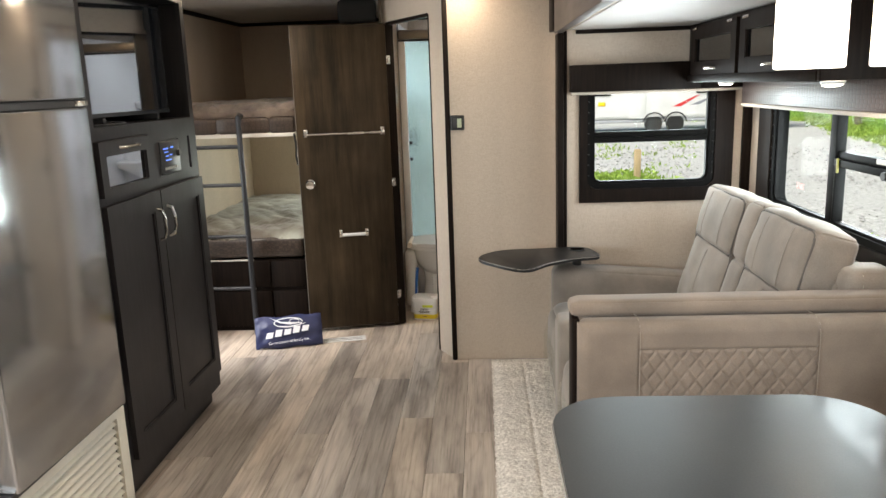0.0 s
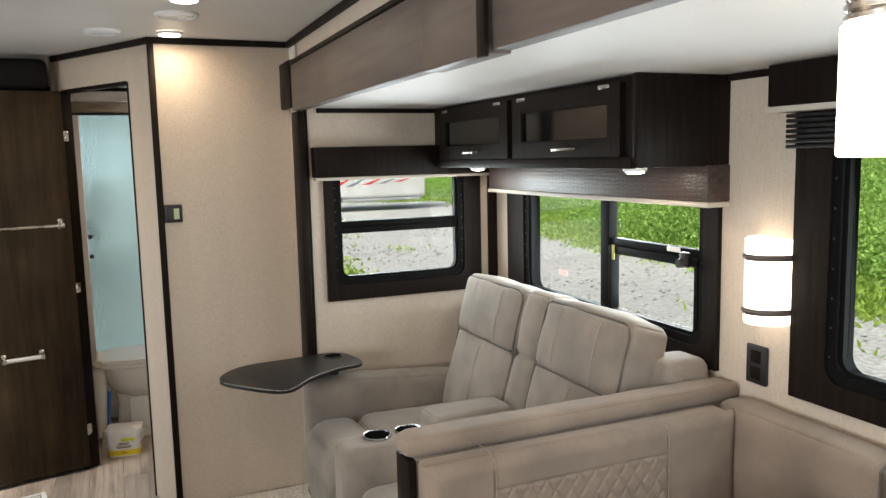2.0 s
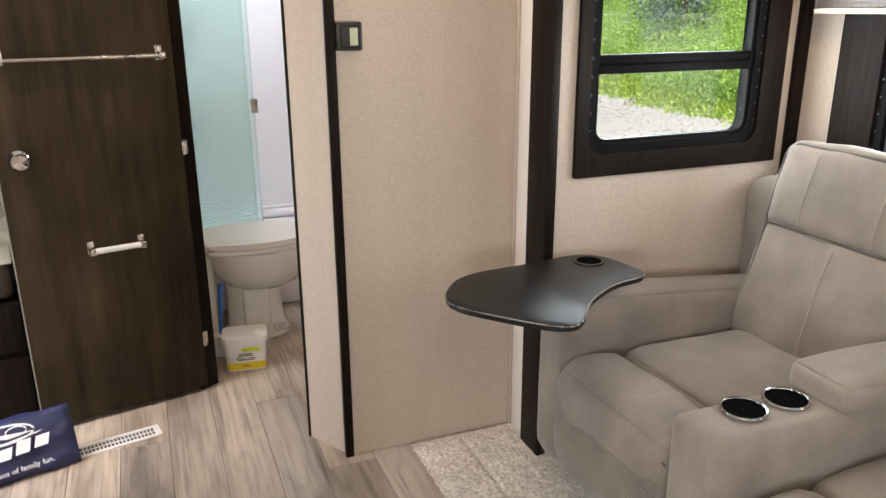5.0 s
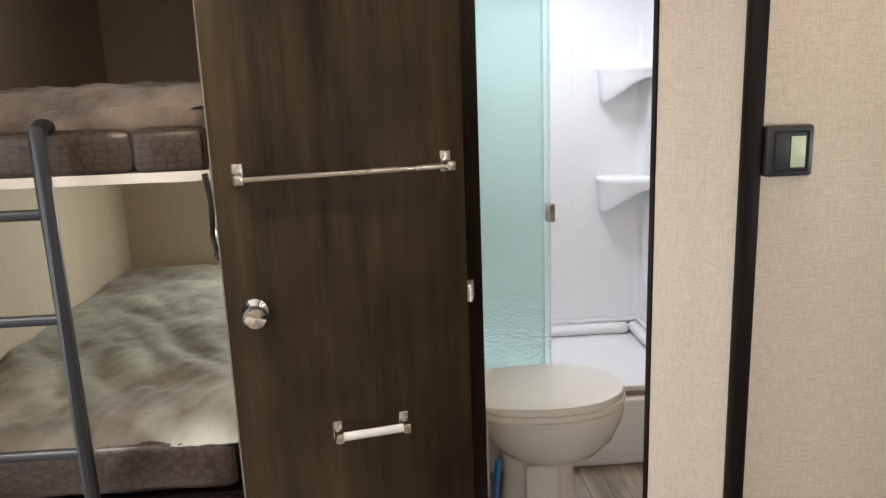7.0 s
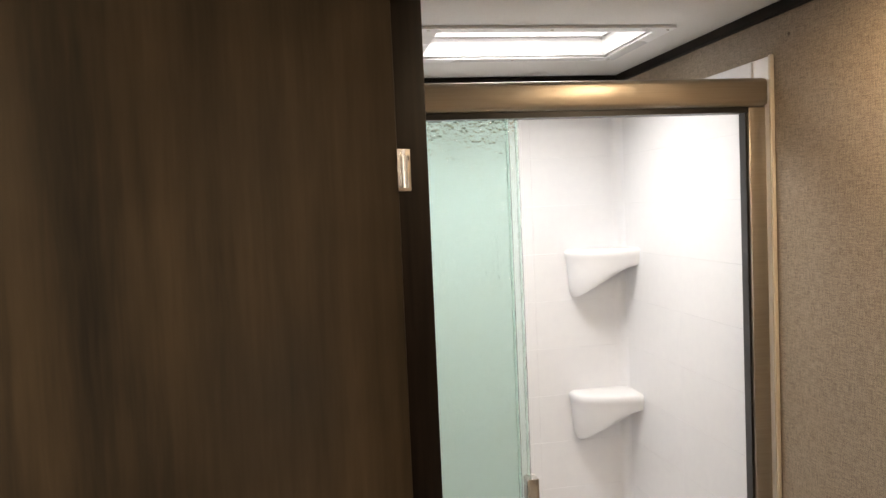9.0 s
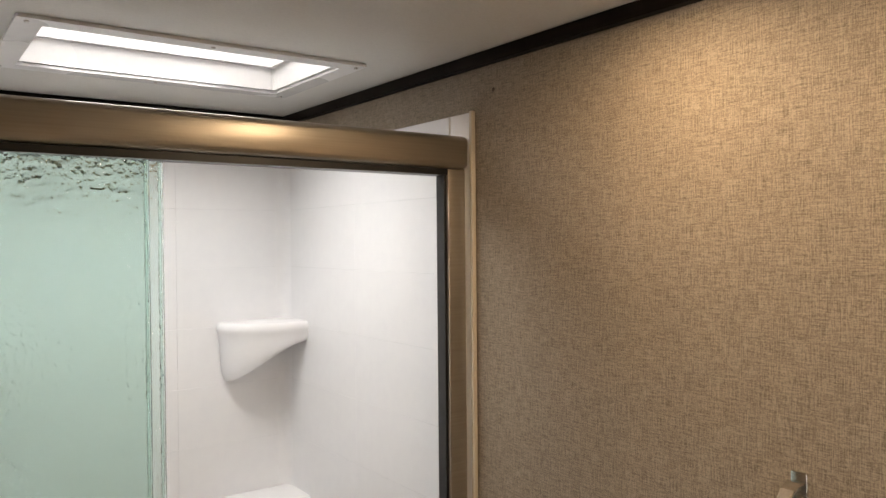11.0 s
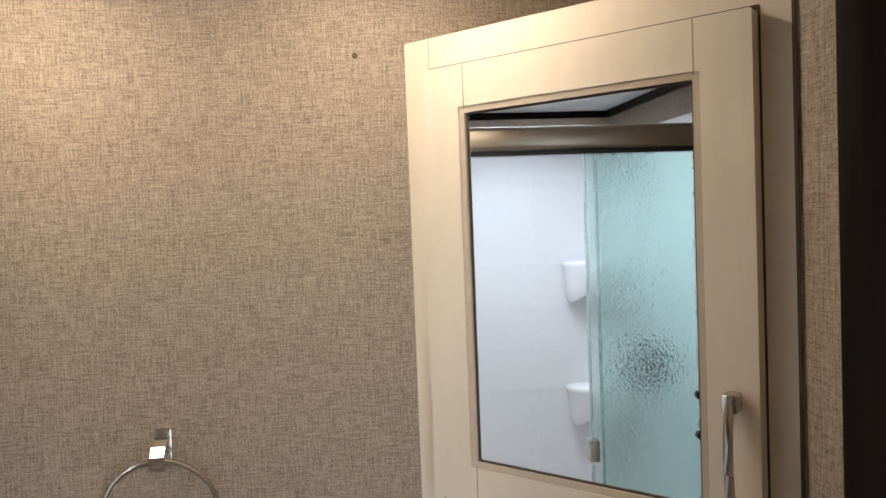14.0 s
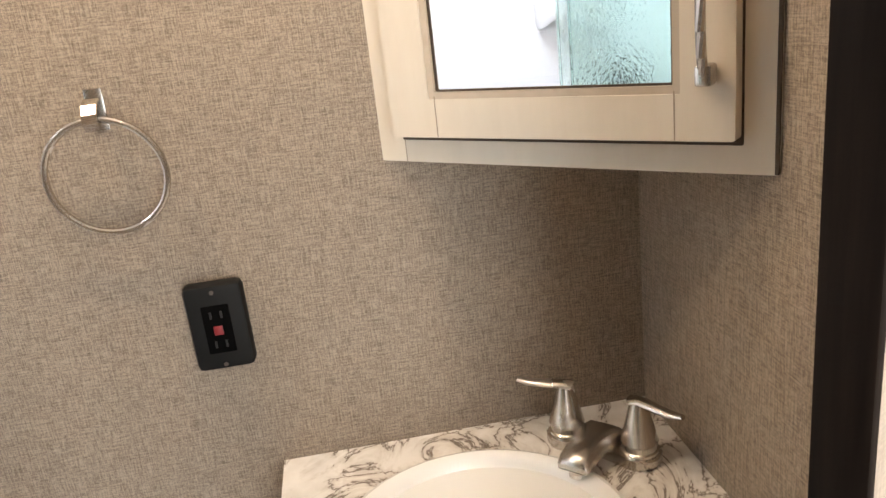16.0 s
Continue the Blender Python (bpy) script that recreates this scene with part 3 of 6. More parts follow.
trim("trim_cove_bunk_rear", bx(XL + 0.001, -0.657, YR - 0.017, YR - 0.001, ZC - c, ZC - 0.001), "dark ceiling cove", DARKH)
trim("trim_cove_bath_rear", bx(-0.620, XR - 0.018, YR - 0.017, YR - 0.001, ZC - c, ZC - 0.001), "dark ceiling cove", DARKH)
trim("trim_cove_bath_right", bx(XR - 0.017, XR - 0.001, YP1 + 0.001, YR - 0.001, ZC - c, ZC - 0.001), "dark ceiling cove", DARKH)
trim("trim_cove_bath_left", bx(-0.621, -0.605, 4.7, YR - 0.018, ZC - c, ZC - 0.001), "dark ceiling cove", DARKH)
trim("trim_cove_slide_end", bx(XR + 0.06, XS - 0.001, YE - 0.013, YE - 0.001, ZS - 0.020, ZS - 0.001), "dark ceiling cove in the slide-out", DARKH)
trim("trim_cove_slide_outer", bx(XS - 0.013, XS - 0.001, 0.0, 2.279, ZS - 0.020, ZS - 0.001), "dark ceiling cove in the slide-out", DARKH)
trim("trim_slide_corner", bx(XS - 0.045, XS - 0.001, YE - 0.022, YE - 0.001, 0.3, ZS - 0.021, r=0.004), "dark wooden corner strip in the slide-out", DARK)

# fascia of the slide-out: boards, a cap strip and overlapping joint covers
fas = thing("slide_fascia", (0.33, 2.0, ZS), "brown wood-look slide-out fascia with overlapping joints", "trim", kind="structure")
part("board", bx(0.302, XR - 0.001, 2.21, 3.755, ZS - 0.012, 1.905, r=0.003), FASCIA, fas)
part("board", bx(0.302, XR - 0.001, YN, 1.93, ZS - 0.012, 1.905, r=0.003), FASCIA, fas)
part("joint_cover", bx(0.290, XR - 0.001, 1.90, 2.24, ZS - 0.018, 1.912, r=0.003), FASCIA, fas)
part("joint_strip", bx(0.278, 0.2895, 1.89, 1.925, ZS - 0.026, 1.925, r=0.003), DARK, fas)
part("cap_strip", bx(0.296, XR - 0.001, 2.245, 3.76, 1.9065, 1.922, r=0.002), DARK, fas)

# skylight
sl = thing("skylight", (-0.115, 5.735, ZC), "white-framed rectangular skylight in the bathroom ceiling", "skylight", kind="structure")
bm = bmesh.new()
o, i = rrect(SKY[0] - 0.035, SKY[1] + 0.035, SKY[2] - 0.035, SKY[3] + 0.035, 0.004, 1), rrect(SKY[0] + 0.006, SKY[1] - 0.006, SKY[2] + 0.006, SKY[3] - 0.006, 0.004, 1)
part("frame", ring(bm, o, i, ZC - 0.007, ZC - 0.001, lambda u, d, v: (u, v, d)), WHITE, sl)
bm = bmesh.new()
o, i = rrect(SKY[0] - 0.002, SKY[1] + 0.002, SKY[2] - 0.002, SKY[3] + 0.002, 0.004, 1), rrect(SKY[0] + 0.012, SKY[1] - 0.012, SKY[2] + 0.012, SKY[3] - 0.012, 0.004, 1)
part("shaft", ring(bm, o, i, ZC, ZC + 0.26, lambda u, d, v: (u, v, d)), WHITE, sl)
part("lip", ring(bmesh.new(), rrect(SKY[0] + 0.0125, SKY[1] - 0.0125, SKY[2] + 0.0125, SKY[3] - 0.0125, 0.004, 1), rrect(SKY[0] + 0.024, SKY[1] - 0.024, SKY[2] + 0.024, SKY[3] - 0.024, 0.004, 1), ZC + 0.052, ZC + 0.058, lambda u, d, v: (u, v, d)), WHITE, sl)
# dome glows by itself to stand for the sky behind it
part("dome", bx(SKY[0] - 0.03, SKY[1] + 0.03, SKY[2] - 0.03, SKY[3] + 0.03, ZC + 0.262, ZC + 0.275, r=0.004), SKYGLOW, sl, "white dome with daylight as its own glow")
bm = bmesh.new()
for x in (SKY[0] - 0.018, -0.115, SKY[1] + 0.018):
    for y in (SKY[2] - 0.018, SKY[3] + 0.018):
        cyl(bm, (x, y, ZC - 0.0095), (x, y, ZC - 0.006), 0.004, seg=8)
part("screws", bm, NICKEL, sl)


# ---- windows ----
def window(name, at, glass, wood, panes, bars, label):
    """A dark wooden surround, a black round-cornered frame, panes and bars; at(u, depth, v)."""
    ob = thing(name, at((glass[0] + glass[1]) / 2, 0, wood[2]), label, "window", kind="structure")
    bm = bmesh.new()
    ring(bm, rrect(*wood, 0.003, 4), rrect(*grown(glass, 0.038), 0.05, 4), -0.016, -0.0005, at)
    part("surround", bm, DARK, ob)
    bm = bmesh.new()
    ring(bm, rrect(*grown(glass, 0.053), 0.03, 4), rrect(*grown(glass, 0.012), 0.045, 4), -0.006, 0.055, at)
    ring(bm, rrect(*grown(glass, 0.018), 0.05, 4), rrect(*glass, 0.032, 4), 0.004, 0.027, at)
    part("frame", bm, BLACKALU, ob)
    for u0, u1, v0, v1, d0, d1 in bars:
        a, b = at(u0, d0, v0), at(u1, d1, v1)
        part("bar", bx(min(a[0], b[0]), max(a[0], b[0]), min(a[1], b[1]), max(a[1], b[1]), v0, v1, r=0.003), BLACKALU, ob)
    for u0, u1, v0, v1 in panes:
        a, b = at(u0, 0.020, v0), at(u1, 0.024, v1)
        p = part("pane", bx(min(a[0], b[0]), max(a[0], b[0]), min(a[1], b[1]), max(a[1], b[1]), v0, v1), PANE, ob)
        p.visible_shadow = False
    bm = bmesh.new()
    for k in range(9):
        for u in (glass[0] - 0.03, glass[1] + 0.03):
            v = glass[2] + 0.03 + k * (glass[3] - glass[2] - 0.06) / 8
            cyl(bm, at(u, -0.0075, v), at(u, -0.004, v), 0.0035, seg=8)
    part("screws", bm, BLACK, ob)
    return ob


end_wall = lambda u, d, v: (u, YE + d, v)
outer_wall = lambda u, d, v: (XS + d, u, v)
w1 = window("window_1", end_wall, W1, (0.422, 1.165, 0.895, 1.56), [(0.50, 1.04, 1.0, 1.188), (0.50, 1.04, 1.242, 1.47)],
            [(0.50, 1.04, 1.188, 1.214, 0.0, 0.034), (0.50, 1.04, 1.214, 1.242, 0.008, 0.036)], "dark-framed sliding window in the slide-out end wall")
w2 = window("window_2", outer_wall, W2, (2.285, 3.615, 0.85, 1.48), [(2.395, 2.850, 0.95, 1.152), (2.395, 2.850, 1.207, 1.40), (2.904, 3.43, 0.945, 1.40)],
            [(2.850, 2.904, 0.945, 1.40, -0.002, 0.036), (2.385, 2.850, 1.152, 1.180, -0.006, 0.034), (2.385, 2.850, 1.180, 1.207, 0.006, 0.036), (2.385, 2.402, 0.945, 1.152, -0.002, 0.034), (2.835, 2.850, 0.945, 1.152, -0.004, 0.034)],
            "dark-framed exit window behind the sofa")
w3 = window("window_3", outer_wall, W3, (0.55, 2.012, 0.855, 1.70), [(0.70, 1.865, 0.957, 1.62)], [(1.25, 1.30, 0.957, 1.62, 0.0, 0.036)], "large dark-framed window beside the dinette")
words("exit_lettering", "EXIT", 0.036, EXITRED, w2, pose(XS + 0.018, 3.19, 1.03, 90, 0, -90), "red exit lettering on the pane")
bm = bx(XS - 0.030, XS - 0.006, 2.408, 2.440, 1.150, 1.200, r=0.006)
cyl(bm, (XS - 0.045, 2.424, 1.165), (XS - 0.028, 2.424, 1.165), 0.014, 0.018, 12)
part("latch", bm, BLACK, w2, "black rotary latch")
part("latch_tag", bx(XS - 0.034, XS - 0.031, 2.43, 2.49, 1.198, 1.214, r=0.001), WHITECAP, w2)
part("release_tab", bx(XS - 0.012, XS - 0.006, 2.806, 2.820, 1.13, 1.185, r=0.003), TAB, w2, "faded yellow release tab")
trim("window_bunk_frame", ring(bmesh.new(), rrect(-1.19, -0.70, 0.70, 1.10, 0.01, 3), rrect(-1.14, -0.75, 0.75, 1.05, 0.03, 3), YR - 0.012, YR + 0.045, lambda u, d, v: (u, d, v)), "dark frame of the assumed bunk window", DARK)
# doorway is out of view and only assumed
trim("door_assumed_entry_frame", ring(bmesh.new(), rrect(3.58, 4.32, 0.02, 1.92, 0.01, 3), rrect(3.63, 4.27, 0.07, 1.87, 0.03, 3), XL - 0.045, XL + 0.012, lambda u, d, v: (d, u, v)), "dark frame of the assumed open entry doorway", DARK)
# frame of the kitchen window that is added out of view
trim("window_added_kitchen_frame", ring(bmesh.new(), rrect(-0.25, 1.45, 0.95, 1.65, 0.01, 3), rrect(-0.19, 1.39, 1.01, 1.59, 0.03, 3), XL - 0.045, XL + 0.012, lambda u, d, v: (d, u, v)), "dark frame of the added kitchen window", DARK)


def valance(name, a, m, bottom, label):
    x0, x1, y0, y1, z0, z1 = a
    ob = thing(name, ((x0 + x1) / 2, (y0 + y1) / 2, z0), label, "window valance")
    part("board", bx(x0, x1, y0, y1, z0, z1, r=0.004), m, ob)
    part("shade_rail", bx(*bottom, r=0.003), SHADERAIL, ob, "pale pleated shade rail")
    return ob


valance("window_valance", (0.374, 0.985, 3.690, YE - 0.001, 1.438, 1.565), DARK, (0.378, 1.196, 3.694, YE - 0.018, 1.424, 1.4375), "dark wooden valance above the small window")
part("return_board", bx(0.9852, 1.19, 3.690, YE - 0.024, 1.438, 1.4735, r=0.003), DARK, bpy.data.objects["window_valance"])
va = valance("window_valance", (1.165, XS - 0.001, 2.255, 3.66, 1.366, 1.4735), CROC, (1.162, XS - 0.004, 2.252, 3.665, 1.350, 1.3655), "glossy crocodile-pattern valance under the overhead cabinet")
valance("window_valance", (1.165, XS - 0.001, 0.5, 2.045, 1.622, 1.727), DARK, (1.162, XS - 0.004, 0.5, 2.048, 1.606, 1.6215), "dark valance above the dinette window")
bm = bmesh.new()
for k in range(7):
    box(bm, XS - 0.052, XS - 0.020, 0.56, 2.015, 1.514 + k * 0.013, 1.524 + k * 0.013, r=0.003)
part("pleats", bm, BLACK, bpy.data.objects["window_valance.002"], "folded dark pleated shade")

# ---- overhead cabinet ----
oc = thing("overhead_cabinet", (1.08, 3.0, 1.475), "dark-stained wooden overhead cabinet with flip-up doors", "cabinet")
part("body", bx(0.938, XS - 0.001, 2.284, YE - 0.023, 1.475, ZS - 0.002, r=0.003), DARK, oc)
part("end_panel", bx(0.922, XS - 0.0005, 2.262, 2.283, 1.470, ZS - 0.002, r=0.002), DARK, oc)
part("bottom_lip", bx(0.918, 0.937, 2.284, YE - 0.023, 1.468, 1.500, r=0.003), DARK, oc)


def flip_door(y0, y1, z0, z1, handle_y):
    d = part("door", ring(bmesh.new(), rrect(y0, y1, z0, z1, 0.003, 2), rrect(y0 + 0.062, y1 - 0.062, z0 + 0.052, z1 - 0.052, 0.003, 2), 0.918, 0.937, lambda u, q, v: (q, u, v)), DARK, oc)
    part("panel", bx(0.929, 0.936, y0 + 0.058, y1 - 0.058, z0 + 0.048, z1 - 0.048), GLOSSBLACK, d, "glossy black glass panel")
    part("bead", ring(bmesh.new(), rrect(y0 + 0.058, y1 - 0.058, z0 + 0.048, z1 - 0.048, 0.003, 2), rrect(y0 + 0.066, y1 - 0.066, z0 + 0.056, z1 - 0.056, 0.003, 2), 0.921, 0.930, lambda u, q, v: (q, u, v)), DARK, d)
    bm = tube(bmesh.new(), [(0.917, handle_y + 0.055, z0 + 0.026), (0.900, handle_y + 0.048, z0 + 0.026), (0.893, handle_y + 0.02, z0 + 0.026), (0.893, handle_y - 0.02, z0 + 0.026), (0.900, handle_y - 0.048, z0 + 0.026), (0.917, handle_y - 0.055, z0 + 0.026)], 0.0055, 8)
    part("handle", bm, NICKEL, d, "brushed nickel bow handle")
    for y in (y0 + 0.07, y1 - 0.07):
        part("hinge", bx(0.910, 0.918, y - 0.028, y + 0.028, z1 - 0.016, z1 - 0.004, r=0.003), NICKEL, d)


flip_door(2.335, 2.968, 1.502, 1.712, 2.62)
flip_door(3.010, 3.640, 1.502, 1.712, 3.31)


def puck(x, y, z, r, group, label, name="recessed_lamp", m=NICKEL):
    ob = thing(name, (x, y, z), label, "lamp", group)
    part("rim", lathe(bmesh.new(), [(r, 0.0), (r, -0.004), (r * 0.93, -0.009), (r * 0.80, -0.011), (r * 0.78, -0.006)], (x, y, z - 0.0005), 28, caps=False), m, ob)
    part("lens", lathe(bmesh.new(), [(r * 0.80, -0.006), (r * 0.76, -0.013), (r * 0.5, -0.0165), (0.001, -0.0175)], (x, y, z - 0.0005), 24), PUCK, ob, "lit warm lens")


for x, y in CABINET_LAMPS:
    puck(x, y, 1.4675, 0.036, "lamps under the cabinet", "small lit puck lamp under the overhead cabinet", m=WHITE)
# bodies for the added lamps too
for x, y in CEILING_AND_ADDED_LAMPS:
    puck(x, y, ZC, 0.052, "ceiling lamps", "lit white recessed lamp in the ceiling, the unseen ones added", m=WHITE)
for x, y in BATH_LAMPS:
    puck(x, y, ZC, 0.052, "bathroom lamps", "lit white recessed lamp in the bathroom ceiling", m=WHITE)
for x, y, r in ((-0.16, 3.42, 0.075), (-0.41, 3.84, 0.072)):
    ob = thing("ceiling_speaker", (x, y, ZC), "round white flush speaker in the ceiling", "speaker", "ceiling speakers")
    part("rim", lathe(bmesh.new(), [(r, 0), (r, -0.006), (r * 0.9, -0.012), (r * 0.84, -0.012), (r * 0.82, -0.004)], (x, y, ZC - 0.0005), caps=False), WHITE, ob)
    bm = bmesh.new()
    for k in range(1, 6):
        q = r * 0.8 * k / 6
        lathe(bm, [(q + 0.004, -0.006), (q + 0.004, -0.010), (q - 0.001, -0.010), (q - 0.001, -0.006)], (x, y, ZC - 0.0005), 20)
    part("grille", bm, WHITE, ob)

# ---- wall fittings in the living space ----
th = thing("thermostat", (-0.18, YP0, 1.30), "square black thermostat with a small display on the partition", "thermostat")
part("housing", bx(-0.216, -0.144, YP0 - 0.022, YP0 - 0.0005, 1.262, 1.338, r=0.005), BLACK, th)
part("display", bx(-0.180, -0.158, YP0 - 0.0235, YP0 - 0.0222, 1.276, 1.322, r=0.0005), LCD, th, "grey-green display")
part("bezel", ring(bmesh.new(), rrect(-0.206, -0.152, 1.270, 1.330, 0.004, 3), rrect(-0.203, -0.155, 1.273, 1.327, 0.003, 3), YP0 - 0.0232, YP0 - 0.0222, lambda u, d, v: (u, d, v)), MATTBLACK, th)

sc = thing("wall_sconce", (XS, 2.085, 1.15), "half-round opal glass wall sconce with bronze bands, lit", "lamp")
half = [(0.063 * math.sin(radians(a)), -0.084 * math.cos(radians(a))) for a in range(-90, 91, 12)]
prof = [(XS - 0.004 + b, 2.085 + a) for a, b in half]
part("glass", prism(bmesh.new(), prof, 1.042, 1.276, 0.004), SCONCE, sc, "glowing opal glass")
for z in (1.078, 1.226):
    bm = bmesh.new()
    outer = [(XS - 0.003 + b * 1.06, 2.085 + a * 1.06) for a, b in half]
    inner = [(XS - 0.003 + b * 1.005, 2.085 + a * 1.005) for a, b in half]
    tube(bm, [(x, y, z) for x, y in outer], 0.004, 6)
    box(bm, XS - 0.006, XS - 0.001, 2.085 - 0.072, 2.085 + 0.072, z - 0.007, z + 0.007)
    prism(bm, outer + inner[::-1], z - 0.008, z + 0.008)
    part("band", bm, FASCIA, sc, "dark bronze band")
part("wall_plate", bx(XS - 0.004, XS - 0.0005, 2.085 - 0.055, 2.085 + 0.055, 1.05, 1.26), NICKEL, sc)

ol = thing("wall_outlet", (XS, 2.13, 0.9), "dark brown power outlet under the sconce", "outlet")
part("plate", bx(XS - 0.012, XS - 0.0005, 2.094, 2.168, 0.853, 0.965, r=0.004), BLACK, ol)
bm = bmesh.new()
for z in (0.885, 0.932):
    box(bm, XS - 0.0145, XS - 0.0122, 2.113, 2.149, z - 0.018, z + 0.018, r=0.002)
part("sockets", bm, DARK, ol)

# ---- pendants over the dinette table ----
for x in (0.438, 0.582):
    pe = thing("pendant_lamp", (x, 1.165, 1.5), "lit opal glass cylinder pendant hanging over the table", "lamp", "pendant lamps")
    part("shade", lathe(bmesh.new(), [(0.047, 0.0), (0.050, 0.003), (0.050, 0.150), (0.046, 0.155), (0.030, 0.156)], (x, 1.165, 1.502), 32), SHADE, pe, "glowing opal glass cylinder")
    part("cap", lathe(bmesh.new(), [(0.047, 0), (0.047, 0.006), (0.043, 0.008), (0.047, 0.012), (0.047, 0.018), (0.043, 0.020), (0.045, 0.026), (0.020, 0.032), (0.008, 0.034), (0.008, 0.068)], (x, 1.165, 1.6585), 28), NICKEL, pe, "ribbed nickel cap")

# ---- loveseat ----
so = thing("reclining_loveseat", (0.75, 3.0, 0.0), "taupe suede reclining loveseat with a cup-holder console", "sofa")
part("base", bx(0.40, 1.16, 2.33, 3.72, 0.0, 0.30, r=0.01), SUEDE, so)
part("back_frame", pad(1.03, 1.205, 2.31, 3.735, 0.22, 0.865, 0.06, 0.0), SUEDE, so)


def seam(pts, r=0.0035, m=PIPE, name="piping"):
    return part(name, tube(bmesh.new(), pts, r, 6), m, so)


def back_place(y):
    return pose(0.848, y, 0.43, 0, 15, 0)


for k, (y0, y1) in enumerate(((3.022, 3.532), (2.366, 2.862))):
    c, h = (y0 + y1) / 2, (y1 - y0) / 2
    part("lumbar_cushion", pad(0.0, 0.145, -h, h, 0.0, 0.362, 0.026, 0.024, 17, 0.008, k, back_place(c)), SUEDE, so)
    part("head_cushion", pad(-0.010, 0.140, -h, h, 0.352, 0.594, 0.028, 0.020, 17, 0.007, k + 5, back_place(c)), SUEDE, so)
    b = h - 0.007
    pts = [back_place(c) @ Vector(p) for p in [(0.006, -b, 0.03), (0.006, -b, 0.33), (0.002, -b, 0.356), (-0.004, -b, 0.38), (-0.004, -b, 0.552), (-0.004, -b + 0.010, 0.576), (-0.004, -b + 0.034, 0.588), (-0.004, b - 0.034, 0.588), (-0.004, b - 0.010, 0.576), (-0.004, b, 0.552), (-0.004, b, 0.38), (0.002, b, 0.356), (0.006, b, 0.33), (0.006, b, 0.03)]]
    seam(pts, 0.0048)
    swell = lambda q, r: (1 - (1 - (1 - abs(q)) ** 0.667) ** 2) * (1 - (1 - (1 - abs(r)) ** 0.667) ** 2)
    for q in (-0.46, 0.46):
        pts = [back_place(c) @ Vector((-0.0135 - 0.020 * swell(q, 2 * t - 1), q * h, 0.352 + 0.242 * t)) for t in [0.07 + 0.86 * j / 14 for j in range(15)]]
        seam(pts, 0.0015, THREAD, "stitching")
    pts = [back_place(c) @ Vector((-0.0035 - 0.024 * swell(0.05, 2 * t - 1), -0.05 * h, 0.362 * t)) for t in [0.10 + 0.82 * j / 14 for j in range(15)]]
    seam(pts, 0.0015, THREAD, "stitching")
    # dark tube laid in the crease stands in for its shade
    seam([back_place(c) @ Vector((-0.002, q * h, 0.357)) for q in (-0.93, -0.4, 0.1, 0.93)], 0.0055, PIPE, "crease_shade")
    part("seat_cushion", pad(0.455, 0.93, y0 + 0.004, y1 - 0.004, 0.27, 0.455, 0.055, 0.014, 15, 0.008, k + 9), SUEDE, so)
    part("footrest", pad(0.248, 0.475, y0 + 0.006, y1 + 0.02 * (1 - k), 0.115, 0.450, 0.075, 0.014, 15, 0.008, k + 12), SUEDE, so)
    pts = [(0.262, y0 + 0.03, 0.400), (0.258, c, 0.408), (0.262, y1 - 0.02, 0.400)]
    seam(pts, 0.003)
    seam([(0.30, c - 0.03, 0.4655), (0.36, c - 0.03, 0.4665), (0.43, c - 0.03, 0.4620)], 0.0015, THREAD, "stitching")
    seam([(0.252, y0 + 0.03, 0.235), (0.246, c, 0.235), (0.252, y1 - 0.02, 0.235)], 0.003)
part("console_back", pad(0.0, 0.16, -0.080, 0.080, 0.0, 0.362, 0.026, 0.010, 11, 0.003, 3, back_place(2.938)), SUEDE, so)
part("console_head", pad(-0.004, 0.16, -0.080, 0.080, 0.354, 0.602, 0.034, 0.012, 11, 0.003, 3, back_place(2.938)), SUEDE, so)
for q in (-0.073, 0.073):
    seam([back_place(2.938) @ Vector((0.004, q, z)) for z in (0.03, 0.33, 0.38, 0.56)] + [back_place(2.938) @ Vector((0.012, q * 0.8, 0.594)), back_place(2.938) @ Vector((0.03, 0, 0.604))], 0.004)
part("console", pad(0.232, 0.93, 2.870, 3.020, 0.06, 0.560, 0.028, 0.003, 13, 0.002, 4), SUEDE, so)
part("console_armrest", pad(0.560, 0.865, 2.866, 3.030, 0.548, 0.618, 0.024, 0.010, 13, 0.003, 6), SUEDE, so)
for x in (0.372, 0.487):
    cup = part("cup_holder", lathe(bmesh.new(), [(0.0425, 0.002), (0.044, 0.005), (0.0475, 0.006), (0.050, 0.003), (0.050, -0.001), (0.044, -0.001)], (x, 2.957, 0.5665), 28, caps=False), DIMCHROME, so, "black cup holder with a chrome rim")
    # flat black disc stands in for the shaded depth of the holder
    part("well_shade_disc", lathe(bmesh.new(), [(0.0435, 0.0040), (0.041, 0.0018), (0.001, 0.0015)], (x, 2.957, 0.5665), 24, caps=False), WELL, cup)
ARM_FALL = Matrix(((1, 0, 0, 0), (0, 1, 0, 0), (-0.085, 0, 1, 0.0225), (0, 0, 0, 1)))
part("arm", pad(0.275, 1.10, 3.540, 3.684, 0.085, 0.622, 0.050, 0.006, 13, 0.003, 7, ARM_FALL), SUEDE, so)
part("arm", pad(0.290, 1.10, 2.283, 2.374, 0.085, 0.60, 0.030, 0.004, 13, 0.003, 8, ARM_FALL), SUEDE, so)
part("wing", pad(1.055, 1.222, 2.284, 2.430, 0.30, 0.890, 0.032, 0.006, 13, 0.003, 9), SUEDE, so)
seam([(1.105, 2.2835, 0.60), (1.105, 2.2825, 0.84), (1.105, 2.290, 0.878), (1.105, 2.32, 0.894), (1.105, 2.40, 0.896)], 0.0022, THREAD, "stitching")
